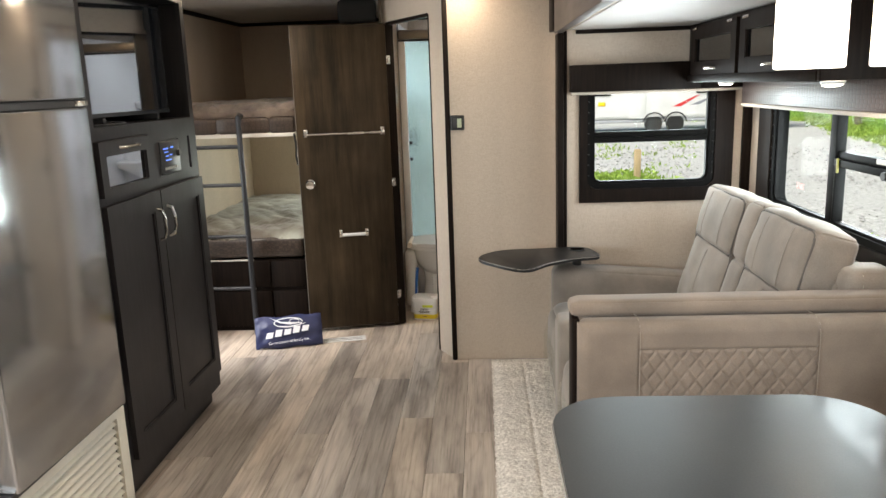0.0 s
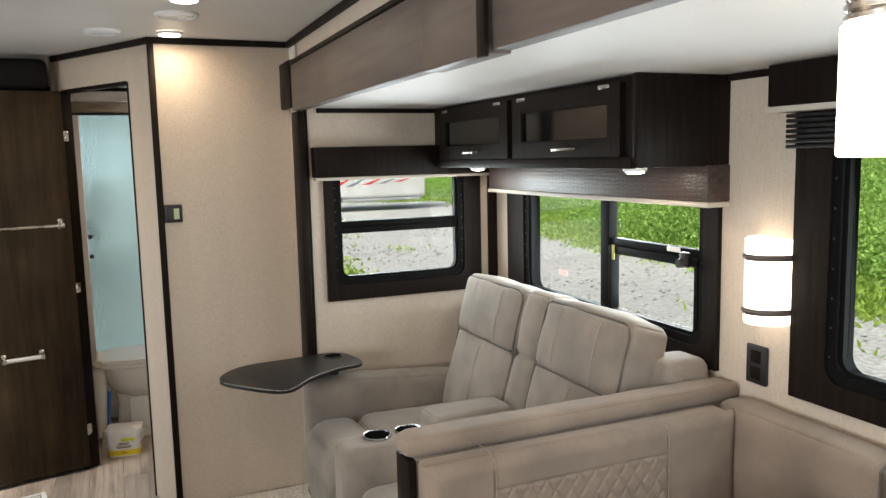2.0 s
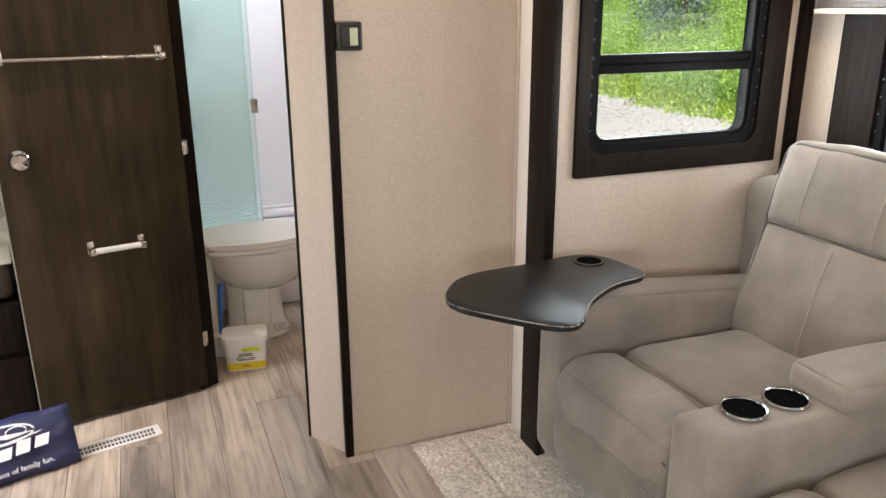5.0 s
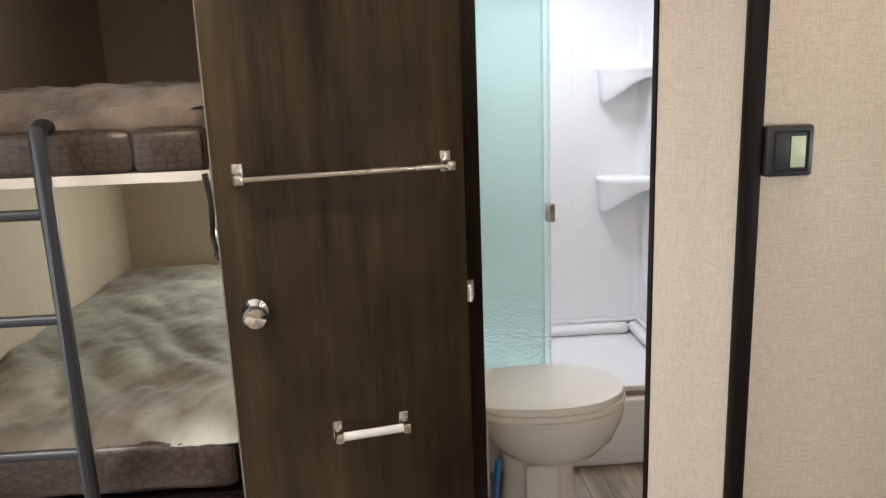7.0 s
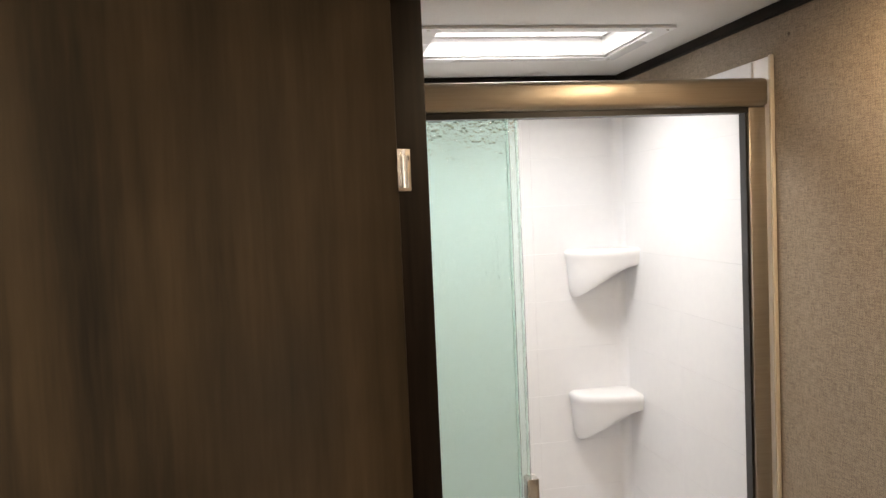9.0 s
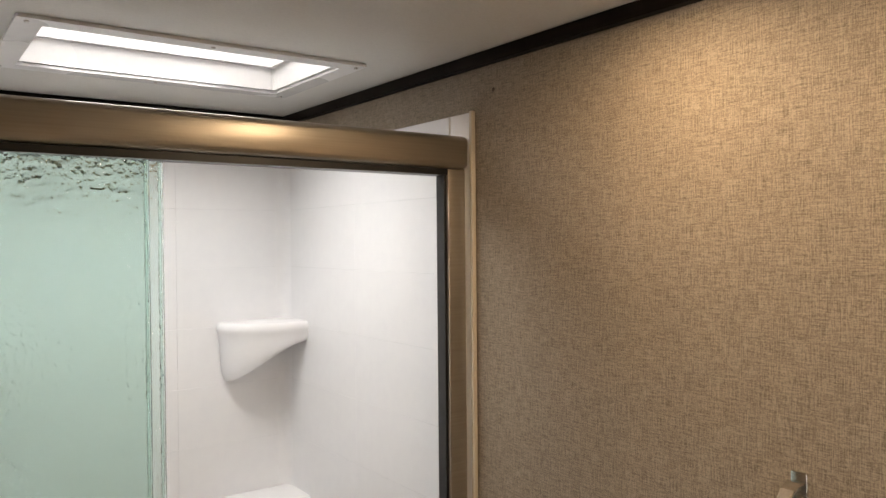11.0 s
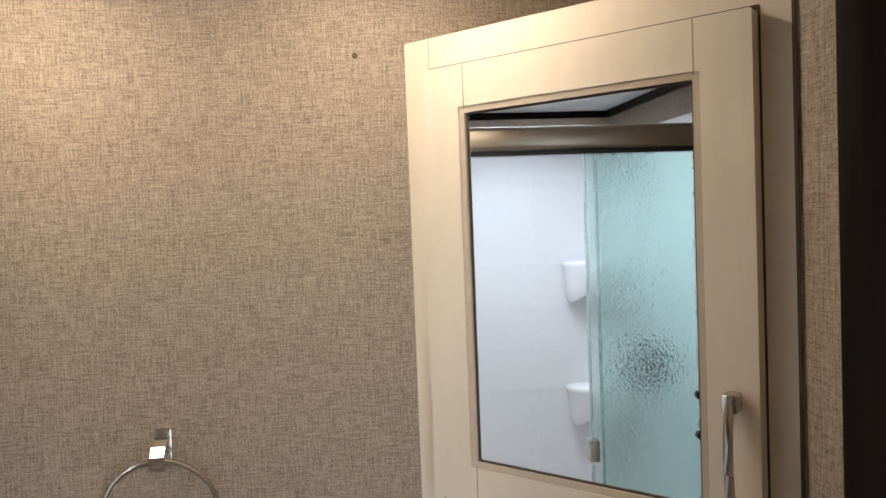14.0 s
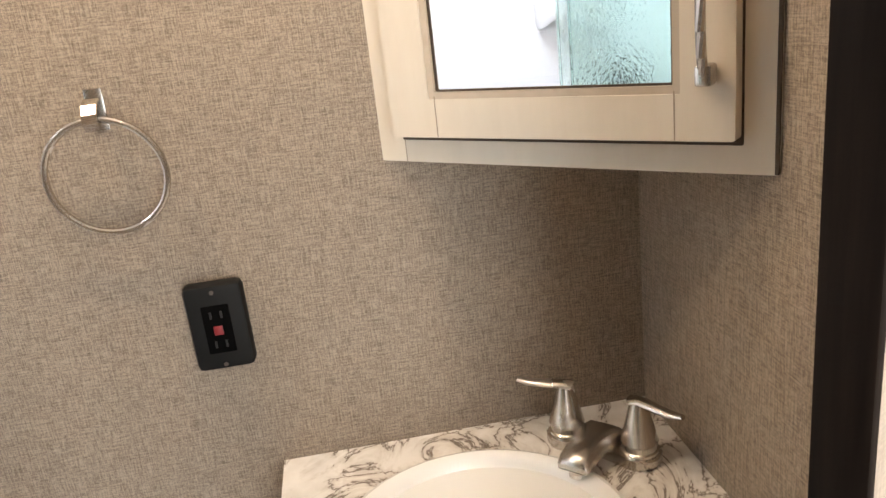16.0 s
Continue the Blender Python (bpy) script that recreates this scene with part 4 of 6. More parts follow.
# clear wrap left on the front of the footrest
FILM = clear_pane("clear_plastic_wrap", 0.5)
fn = noise_of(FILM, (16, 16, 11), 3)
fb = FILM.node_tree.nodes.new("ShaderNodeBump")
fb.inputs["Strength"].default_value, fb.inputs["Distance"].default_value = 1.0, 0.02
FILM.node_tree.links.new(fn.outputs[0], fb.inputs["Height"])
for nd in FILM.node_tree.nodes:
    if nd.bl_idname == "ShaderNodeBsdfGlossy":
        FILM.node_tree.links.new(fb.outputs[0], nd.inputs["Normal"])
        nd.inputs["Roughness"].default_value = 0.06
    if nd.bl_idname == "ShaderNodeMath" and nd.operation == "MULTIPLY_ADD":
        nd.inputs[2].default_value = 0.05
for y0, y1 in ((3.04, 3.54), (2.40, 2.85)):
    part("plastic_wrap", grid_sheet(26, 16, lambda u, v: (0.226 + 0.010 * noise.noise((u * 5, v * 4, y0)) + 0.02 * max(0, v - 0.8) * 5 * v, y0 + (y1 - y0) * u, 0.03 + 0.33 * v)), FILM, so, "clear crinkled plastic wrap")
for x, y in ((0.45, 2.36), (0.45, 3.68), (1.12, 2.36), (1.12, 3.68)):
    part("foot", cyl(bmesh.new(), (x, y, 0.0), (x, y, 0.02), 0.025), BLACK, so)

# swivel tray on the far arm
tr = thing("swivel_tray", (0.38, 3.60, 0.62), "black kidney-shaped swivel tray with a cup hole on the sofa arm", "tray table")
out = smooth_outline([(-0.083, 3.470), (-0.03, 3.585), (0.06, 3.640), (0.22, 3.655), (0.38, 3.675), (0.45, 3.640), (0.485, 3.50), (0.462, 3.455), (0.36, 3.430), (0.24, 3.350), (0.16, 3.255), (0.10, 3.240), (0.0, 3.340)], 6)
part("top", prism(bmesh.new(), out, 0.672, 0.690, 0.004), TRAY, tr)
part("edge_line", tube(bmesh.new(), [(x, y, 0.686) for x, y in smooth_outline([((x - 0.2) * 1.002 + 0.2, (y - 3.47) * 1.004 + 3.47) for x, y in out[::2]], 1)], 0.0022, 5, True), EDGE, tr, "pale edge line")
part("cup_ring", lathe(bmesh.new(), [(0.036, 0), (0.036, 0.004), (0.042, 0.004), (0.042, 0)], (0.395, 3.607, 0.690), 28, caps=False), BLACK, tr)
# no hole in the tray; its shade is a black disc on top
part("cup_shade_disc", lathe(bmesh.new(), [(0.036, 0.0008), (0.001, 0.0006)], (0.395, 3.607, 0.690), 28), WELL, tr)
part("bracket", bx(0.335, 0.455, 3.555, 3.665, 0.655, 0.6715, r=0.004), BLACK, tr)
part("stem", cyl(bmesh.new(), (0.395, 3.61, 0.600), (0.395, 3.61, 0.656), 0.022), BLACK, tr)

# rug
def shag(u, v):
    x, y = -0.03 + 0.62 * u, 1.15 + 2.80 * v
    n = noise.noise((x * 60, y * 60, 0)) * 0.5 + noise.noise((x * 22, y * 22, 3)) * 0.5
    edge = min(u * 12, (1 - u) * 12, v * 40, (1 - v) * 40, 1.0)
    seam_dip = 0.007 * math.exp(-((x - 0.14) / 0.006) ** 2)
    j = 0.004 * noise.noise((x * 90, y * 90, 7))
    return (x + j + (0.004 * noise.noise((y * 30, 0, 0)) if u in (0, 1) else 0), y + j, (0.012 + 0.007 * n) * max(edge, 0.15) - seam_dip * edge + 0.001)


tagged(part("shag_rug", grid_sheet(90, 360, shag), RUG, None, angle=80), "cream and grey shag runner rug on the plank floor", "rug")

# ---- dinette ----
db = thing("dinette_bench", (0.7, 2.0, 0.0), "brown suede dinette bench with a quilted panel and padded cap", "bench")
part("seat_box", bx(0.20, 1.12, 1.68, 2.08, 0.0, 0.36, r=0.004), DARK, db)
part("back_panel", bx(0.227, 1.24, 2.193, 2.272, 0.0, 0.79, r=0.004), SUEDE2, db)
part("end_panel", bx(0.206, 0.2265, 2.188, 2.276, 0.0, 0.788, r=0.003), DARK, db, "dark wooden end panel")
part("cap", pad(0.202, 1.242, 2.186, 2.280, 0.790, 0.842, 0.022, 0.003, 13, 0.002, 1), SUEDE2, db)
part("seat_cushion", pad(0.19, 1.12, 1.62, 2.088, 0.361, 0.465, 0.03, 0.006, 9, 0.002, 2), SUEDE2, db)


def quilted(u, v):
    x, z = 0.212 + 0.928 * u, 0.455 + 0.348 * v
    d = 0.0
    if 0.39 < x < 0.90:
        if 0.50 < z < 0.722:
            a, b = ((x - 0.39) / 0.047 + (z - 0.722) / 0.062) % 1.0, ((x - 0.39) / 0.047 - (z - 0.722) / 0.062) % 1.0
            d = 0.0042 * (1 - math.exp(-(min(a, 1 - a) / 0.11) ** 2)) * (1 - math.exp(-(min(b, 1 - b) / 0.11) ** 2)) - 0.003
    for s in (0.39, 0.90):
        d -= 0.004 * math.exp(-((x - s) / 0.006) ** 2)
    d -= 0.004 * math.exp(-((z - 0.722) / 0.004) ** 2) * (1 if 0.39 < x < 0.90 else 0)
    e = min(u, 1 - u) * 0.928
    r = 0.035
    bend = r - math.sqrt(max(0, r * r - max(0, r - e) ** 2))
    t = max(0, r - (0.805 - z))
    bend2 = r - math.sqrt(max(0, r * r - t * t)) if t < r else r
    return (x, 2.086 + max(bend, bend2) - d, z)


bm = grid_sheet(380, 130, quilted)
box(bm, 0.222, 1.132, 2.115, 2.184, 0.456, 0.800, r=0.02)
part("quilted_cushion", bm, SUEDE2, db, angle=60)
for x in (0.39, 0.90):
    part("stitching", tube(bmesh.new(), [(x, 2.184, 0.803), (x, 2.130, 0.806), (x, 2.098, 0.793), (x, 2.0865, 0.765), (x, 2.085, 0.52)], 0.0012, 6), SEAM, db)

b2 = thing("wall_bench", (1.1, 1.1, 0.0), "brown suede dinette bench along the window wall", "bench")
part("seat_box", bx(0.87, 1.24, 0.05, 1.60, 0.0, 0.36, r=0.004), DARK, b2)
part("seat_cushion", pad(0.86, 1.13, 0.05, 1.61, 0.361, 0.465, 0.03, 0.006, 9, 0.002, 3), SUEDE2, b2)
part("seat_box", bx(1.125, 1.24, 1.602, 2.185, 0.0, 0.43, r=0.004), DARK, b2)
part("back_cushion", pad(1.135, 1.245, 1.668, 2.180, 0.435, 0.812, 0.035, 0.006, 11, 0.003, 4), SUEDE2, b2)
part("back_cushion", pad(1.135, 1.245, 0.08, 1.660, 0.435, 0.812, 0.035, 0.006, 11, 0.003, 5), SUEDE2, b2)
part("piping", tube(bmesh.new(), [(1.24, 1.664, 0.808), (1.17, 1.664, 0.812), (1.14, 1.664, 0.79), (1.136, 1.664, 0.45)], 0.004, 6), PIPE, b2)

dt = thing("dinette_table", (0.46, 1.24, 0.0), "black dinette table with rounded corners and a pale edge", "table")
o = rrect(0.09, 0.835, 0.76, 1.716, 0.16, 10)
part("top", prism(bmesh.new(), o, 0.712, 0.740, 0.004), TABLE, dt)
part("edge_band", ring(bmesh.new(), rrect(0.0875, 0.8375, 0.7575, 1.7185, 0.162, 10), rrect(0.0898, 0.8352, 0.7598, 1.7162, 0.160, 10), 0.716, 0.733, lambda u, d, v: (u, v, d)), EDGE, dt, "pale edge band")
for y in (0.98, 1.48):
    part("leg", lathe(bmesh.new(), [(0.085, 0.0), (0.085, 0.012), (0.032, 0.022), (0.028, 0.03), (0.028, 0.69), (0.06, 0.70), (0.06, 0.712)], (0.46, y, 0.0), 20), NICKEL, dt)

# ---- pantry and television cabinet ----
PX, P0, P1 = -1.37, 2.47, 3.435
pc = thing("pantry_cabinet", (-1.66, 2.95, 0.0), "tall grey-brown pantry cabinet with a television niche", "cabinet")
bm = bmesh.new()
box(bm, XL + 0.002, PX, P0, P1, 0.09, 0.16)
box(bm, XL + 0.002, PX - 0.05, P0, P1, 0.0, 0.0899)
holes = [(2.515, 3.395, 1.392, 1.885), (2.500, 2.895, 1.165, 1.315), (2.918, 2.942, 1.172, 1.322), (3.020, 3.225, 1.168, 1.308), (3.330, 3.356, 1.172, 1.312)]
holed(P0, P1, 0.1601, ZC - 0.002, holes, lambda a, b, c, d: box(bm, PX - 0.02, PX, a, b, c, d))
box(bm, XL + 0.002, PX - 0.021, P0, P0 + 0.018, 0.1601, ZC - 0.002)
box(bm, XL + 0.002, PX - 0.021, P1 - 0.018, P1, 0.1601, ZC - 0.002)
box(bm, XL + 0.002, PX - 0.021, P0 + 0.0181, P1 - 0.0181, 1.374, 1.391)
box(bm, XL + 0.002, PX - 0.021, P0 + 0.0181, P1 - 0.0181, 1.886, 1.902)
box(bm, XL + 0.002, XL + 0.012, P0 + 0.0181, P1 - 0.0181, 0.1601, 1.373)
box(bm, XL + 0.002, XL + 0.012, P0 + 0.0181, P1 - 0.0181, 1.3915, 1.885)
part("carcass", bm, GREYWOOD, pc)


def pantry_door(y0, y1, z0, z1, hy):
    yz = lambda u, q, v: (q, u, v)
    d = part("door", ring(bmesh.new(), rrect(y0, y1, z0, z1, 0.003, 2), rrect(y0 + 0.065, y1 - 0.065, z0 + 0.075, z1 - 0.075, 0.004, 2), PX + 0.0005, PX + 0.021, yz), GREYWOOD, pc)
    part("panel", bx(PX + 0.0008, PX + 0.010, y0 + 0.060, y1 - 0.060, z0 + 0.070, z1 - 0.070), GREYWOOD, d)
    part("bead", ring(bmesh.new(), rrect(y0 + 0.060, y1 - 0.060, z0 + 0.070, z1 - 0.070, 0.004, 2), rrect(y0 + 0.072, y1 - 0.072, z0 + 0.082, z1 - 0.082, 0.004, 2), PX + 0.009, PX + 0.018, yz), GREYWOOD, d)
    z = z1 - 0.07
    part("handle", tube(bmesh.new(), [(PX + 0.021, hy, z), (PX + 0.042, hy, z - 0.008), (PX + 0.050, hy, z - 0.04), (PX + 0.050, hy, z - 0.085), (PX + 0.042, hy, z - 0.117), (PX + 0.021, hy, z - 0.125)], 0.006, 8), NICKEL, d, "brushed nickel bow handle")


pantry_door(2.495, 2.938, 0.175, 1.122, 2.893)
pantry_door(2.944, 3.410, 0.175, 1.122, 2.990)
yz = lambda u, q, v: (q, u, v)
fd = part("flap_door", ring(bmesh.new(), rrect(2.490, 2.900, 1.152, 1.345, 0.003, 2), rrect(2.535, 2.858, 1.182, 1.292, 0.004, 2), PX + 0.0005, PX + 0.021, yz), GREYWOOD, pc)
part("pane", bx(PX + 0.002, PX + 0.008, 2.530, 2.863, 1.178, 1.297), TV, fd, "dark glass pane")
part("handle", tube(bmesh.new(), [(PX + 0.021, 2.64, 1.318), (PX + 0.043, 2.65, 1.318), (PX + 0.045, 2.70, 1.318), (PX + 0.043, 2.75, 1.318), (PX + 0.021, 2.76, 1.318)], 0.006, 8), NICKEL, fd)
part("slot", bx(PX - 0.018, PX - 0.012, 2.916, 2.944, 1.170, 1.324), BLACK, pc)
part("slot", bx(PX - 0.018, PX - 0.012, 3.328, 3.358, 1.170, 1.314), BLACK, pc)
part("back_board", bx(PX - 0.018, PX - 0.012, 2.49, 2.90, 1.155, 1.32), BLACK, pc)

ra = thing("control_radio", (PX, 3.12, 1.24), "black radio unit with a blue-lit display in the cabinet", "radio")
part("housing", bx(PX - 0.03, PX + 0.004, 3.022, 3.223, 1.170, 1.306, r=0.004), BLACK, ra)
DISPLAY = plain("blue_display_lit", (0.10, 0.22, 0.85), 0.3, glow=0.8)
for y, z, w, h in ((3.075, 1.276, 0.05, 0.006), (3.140, 1.278, 0.03, 0.006), (3.078, 1.262, 0.04, 0.004), (3.085, 1.245, 0.03, 0.005), (3.125, 1.248, 0.022, 0.005), (3.095, 1.228, 0.06, 0.004)):
    part("display_line", bx(PX + 0.0042, PX + 0.0056, y - w / 2, y + w / 2, z - h / 2, z + h / 2), DISPLAY, ra, "glowing blue display line")
for k in range(6):
    part("key", bx(PX + 0.0042, PX + 0.008, 3.052 + k * 0.022, 3.067 + k * 0.022, 1.188, 1.200, r=0.002), EDGE, ra)
part("knob", cyl(bmesh.new(), (PX + 0.004, 3.195, 1.25), (PX + 0.018, 3.195, 1.25), 0.014), BLACK, ra)

TVM = pose(-1.4955, 2.96, 0) @ pose(0, 0, 0, 0, 0, -3.2) @ pose(1.4955, -2.96, 0)
tv = thing("television", (-1.47, 2.95, 1.392), "flat black television standing in the cabinet niche", "television")
part("body", bx(-1.515, -1.478, 2.545, 3.375, 1.418, 1.868, r=0.004, xf=TVM), BLACK, tv)
part("screen", bx(-1.4775, -1.4755, 2.556, 3.364, 1.434, 1.858, xf=TVM), TV, tv, "glossy dark screen")
part("lower_bezel", bx(-1.4777, -1.4735, 2.545, 3.375, 1.418, 1.432, r=0.001, xf=TVM), LADDER, tv)
for y in (2.72, 3.20):
    part("foot", bx(-1.56, -1.43, y - 0.012, y + 0.012, 1.3915, 1.419, r=0.004), BLACK, tv)
ca = thing("cable", (-1.41, 2.72, 1.395), "thin black cable lying in the television niche", "cable")
part("cord", tube(bmesh.new(), [(-1.47, 2.56, 1.42), (-1.41, 2.60, 1.398), (-1.395, 2.70, 1.396), (-1.40, 2.82, 1.396), (-1.43, 2.88, 1.397), (-1.50, 2.84, 1.40)], 0.0035, 6), BLACK, ca)

# ---- refrigerator and furnace grille ----
FX = -1.31
FRM = pose(FX, 2.38, 0) @ pose(0, 0, 0, 0, 0, -1.2) @ pose(-FX, -2.38, 0)   # doors turned a little to place the reflection in them
fr = thing("refrigerator", (-1.6, 2.07, 0.45), "two-door stainless refrigerator built in above a furnace grille", "refrigerator")
part("body", bx(XL + 0.002, FX - 0.065, 1.775, 2.375, 0.452, 1.985, r=0.004), BLACK, fr)
part("door", bx(FX - 0.062, FX, 1.770, 2.380, 0.452, 1.468, r=0.009, seg=4, xf=FRM), STEEL, fr, "stainless lower door")
part("door", bx(FX - 0.062, FX, 1.770, 2.380, 1.488, 1.985, r=0.009, seg=4, xf=FRM), STEEL, fr, "stainless freezer door")
part("door_edge_strip", bx(FX - 0.055, FX - 0.004, 1.775, 2.375, 1.4685, 1.4875), BLACK, fr)
part("latch", bx(FX - 0.02, FX + 0.006, 2.31, 2.372, 1.470, 1.486, r=0.003), NICKEL, fr)
part("filler", bx(XL + 0.002, PX, 2.3765, P0 - 0.001, 0.44, ZC - 0.002), GREYWOOD, fr)
part("plinth", bx(XL + 0.002, FX - 0.03, 1.74, 2.383, 0.435, 0.4515), BLACK, fr)
ag = thing("furnace_grille", (PX, 2.1, 0.0), "cream metal furnace panel with slanted louvres under the refrigerator", "grille")
part("panel", ring(bmesh.new(), rrect(1.72, 2.462, 0.0, 0.434, 0.004, 2), rrect(1.80, 2.405, 0.06, 0.385, 0.01, 2), PX - 0.012, PX + 0.004, yz), CREAMG, ag)
part("backing", bx(PX - 0.05, PX - 0.04, 1.78, 2.43, 0.02, 0.42), BLACK, ag)
part("case", bx(XL + 0.002, PX - 0.052, 1.74, 2.44, 0.0, 0.43), GREYWOOD, ag)
for k in range(11):
    z = 0.075 + k * 0.029
    part("slat", bx(-0.016, 0.006, 1.805, 2.40, -0.0025, 0.0025, r=0.001, xf=pose(PX - 0.004, 0, z, 0, 38, 0)), CREAMG, ag)

# ---- bunks ----
BY, BY2, BXS = 4.535, 4.650, -1.172
bu = thing("bunk_bed", (-1.3, 5.3, 0.0), "built-in double bunk with dark base and padded upper front", "bunk bed")
bm = bx(XL + 0.001, BXS, BY + 0.02, YR - 0.001, 0.0, 0.46)
box(bm, BXS, -0.657, BY2 + 0.02, YR - 0.001, 0.0, 0.46)
part("base", bm, DARK, bu)
for z in (0.275, 0.462):
    part("edge_strip", bx(XL + 0.001, -1.50, BY + 0.002, BY + 0.0195, z - 0.0035, z + 0.0035), WHITECAP, bu)
part("drawer_front", bx(-1.975, -1.40, BY + 0.004, BY + 0.0195, 0.03, 0.262, r=0.003), DARK, bu)
part("drawer_front", bx(-1.39, BXS, BY + 0.004, BY + 0.0195, 0.03, 0.262, r=0.003), DARK, bu)
part("drawer_front", bx(-1.975, -1.40, BY + 0.004, BY + 0.0195, 0.288, 0.455, r=0.003), DARK, bu)
part("drawer_front", bx(-1.39, BXS, BY + 0.004, BY + 0.0195, 0.288, 0.455, r=0.003), DARK, bu)
bm = bx(XL + 0.001, BXS, BY - 0.004, YR - 0.001, 1.224, 1.246)
box(bm, BXS, -0.657, BY2, YR - 0.001, 1.224, 1.246)
part("platform", bm, WHITECAP, bu, "pale upper platform edge")
for x0, x1, bxx in ((-1.975, -1.655, -1.82), (-1.652, -1.333, -1.43), (-1.330, -1.172, -1.205)):
    pn = part("padded_front", pad(x0, x1, BY - 0.006, BY + 0.045, 1.247, 1.338, 0.016, 0.006, 7), CROC2, bu, "brown crocodile-pattern padded front")
    part("button", lathe(bmesh.new(), [(0.014, 0.0), (0.012, 0.006), (0.006, 0.010), (0.001, 0.011)], (0, 0, 0), 12), BLACK, pn, "dark round button").matrix_local = pose(bxx + 1.3, BY - 0.016 - 5.3, 1.288, 90, 0, 0)


def mattress(name, z0, z1, m, label, seed, y0):
    ob = thing(name, (-1.3, 5.4, z0), label, "mattress")
    bm = grid_sheet(110, 140, lambda u, v: (XL + 0.006 + 1.312 * u, (y0 if u < 0.612 else y0 + 0.12) + (YR - 0.006 - (y0 if u < 0.612 else y0 + 0.12)) * v,
                    z1 - 0.05 * (1 - min(1, v * 18)) ** 2 - 0.02 * (1 - min(1, (1 - v) * 18)) ** 2
                    + 0.012 * noise.noise((u * 5, v * 6, seed)) + 0.022 * abs(noise.noise((u * 9 + v * 7, v * 3 - u * 2, seed + 2))) + 0.010 * abs(noise.noise((u * 26 - v * 15, v * 9 + u * 6, seed + 5)))
                    - 0.014 * max(0, 1 - 2.2 * v) * max(0, 1 - 5 * abs(noise.noise((u * 7 + v * 9, v * 2.5 - u * 1.5, seed + 8))))))
    part("blanket", bm, m, ob, angle=80)
    part("core", pad(-1.3, -0.66, y0 + 0.116, YR - 0.003, z0 + 0.001, z1 - 0.03, 0.045, 0.004, 9, 0.006, seed), m, ob)
    part("core", pad(XL + 0.004, -1.172, y0 - 0.004, YR - 0.003, z0 + 0.001, z1 - 0.03, 0.045, 0.004, 9, 0.006, seed), m if z0 > 1 else CROC2, ob)
    return ob


mattress("upper_mattress", 1.247, 1.425, BLANKET, "upper bunk mattress under a crumpled brown plush blanket", 1, BY + 0.050)
lm = mattress("lower_mattress", 0.461, 0.640, BLANKET2, "lower bunk mattress under a grey-brown plush blanket", 4, BY + 0.015)
part("fold", tube(bmesh.new(), [(-1.14 - 0.012 * k + 0.01 * math.sin(k), 4.62 + 0.055 * k, 0.648 - 0.03 * (k == 0)) for k in range(12)], [0.004 + 0.006 * math.sin(math.pi * k / 11) for k in range(12)], 6), BLANKET2, lm)

la = thing("bunk_ladder", (-1.66, 4.46, 0.0), "dark grey metal bunk ladder hooked on the upper bunk", "ladder")
for x in (-1.495, -1.835):
    part("rail", tube(bmesh.new(), [(x, 4.475, 0.0), (x, 4.470, 0.7), (x, 4.468, 1.32), (x, 4.476, 1.348), (x, 4.50, 1.356), (x, 4.523, 1.352)], 0.017, 10), LADDER, la)
for z in (0.30, 0.63, 0.945, 1.175):
    part("rung", cyl(bmesh.new(), (-1.835, 4.47, z), (-1.495, 4.47, z), 0.012), LADDER, la)
stp = thing("strap", (-1.175, 4.50, 1.05), "black webbing strap hanging from the upper bunk", "strap")
part("webbing", tube(bmesh.new(), [(-1.18, 4.528, 1.240), (-1.172, 4.526, 1.18), (-1.176, 4.528, 1.10), (-1.165, 4.526, 1.045)], 0.007, 6), BLACK, stp)
part("snap", cyl(bmesh.new(), (-1.168, 4.522, 1.06), (-1.168, 4.512, 1.06), 0.007), NICKEL, stp)
cv = thing("dark_curtain_box", (-0.77, 4.62, 1.87), "black cloth box between the door top and the ceiling", "curtain")
part("cloth", pad(-0.885, -0.665, 4.60, 4.66, 1.872, 2.006, 0.02, 0.004, 7, 0.004, 2), MATTBLACK, cv)

# ---- bathroom door ----
DP = pose(-0.585, 4.600, 0, 0, 0, 192.3)
do = thing("door_bathroom", (-0.585, 4.600, 0.02), "open dark oak-look bathroom door with towel bar and knob", "door", kind="structure")


def tilted_to(bm, M):
    bmesh.ops.transform(bm, matrix=M, verts=bm.verts)
    return bm


def on_door(bm):
    bmesh.ops.transform(bm, matrix=DP, verts=bm.verts)
    return bm


part("leaf", on_door(bx(0.025, 0.580, -0.032, 0, 0.022, 1.858, r=0.002)), DOORM, do)
part("edge_band", on_door(bx(0.5803, 0.5830, -0.031, -0.001, 0.024, 1.856)), EDGE, do)
tb = part("towel_bar", on_door(cyl(bmesh.new(), (0.070, 0.045, 1.232), (0.530, 0.045, 1.232), 0.0065)), NICKEL, do, "brushed nickel towel bar")
for u in (0.070, 0.530):
    bm = bx(u - 0.012, u + 0.012, 0.0005, 0.006, 1.215, 1.262, r=0.002)
    box(bm, u - 0.010, u + 0.010, 0.006, 0.056, 1.222, 1.244, r=0.003)
    cyl(bm, (u, 0.006, 1.254), (u, 0.008, 1.254), 0.004, seg=8)
    part("bracket", on_door(bm), NICKEL, tb)
bm = lathe(bmesh.new(), [(0.030, 0.0), (0.030, 0.006), (0.013, 0.012), (0.012, 0.028), (0.024, 0.038), (0.027, 0.050), (0.022, 0.060), (0.001, 0.063)], (0, 0, 0), 24)
bmesh.ops.transform(bm, matrix=pose(0.520, 0.0005, 0.934, -90, 0, 0), verts=bm.verts)
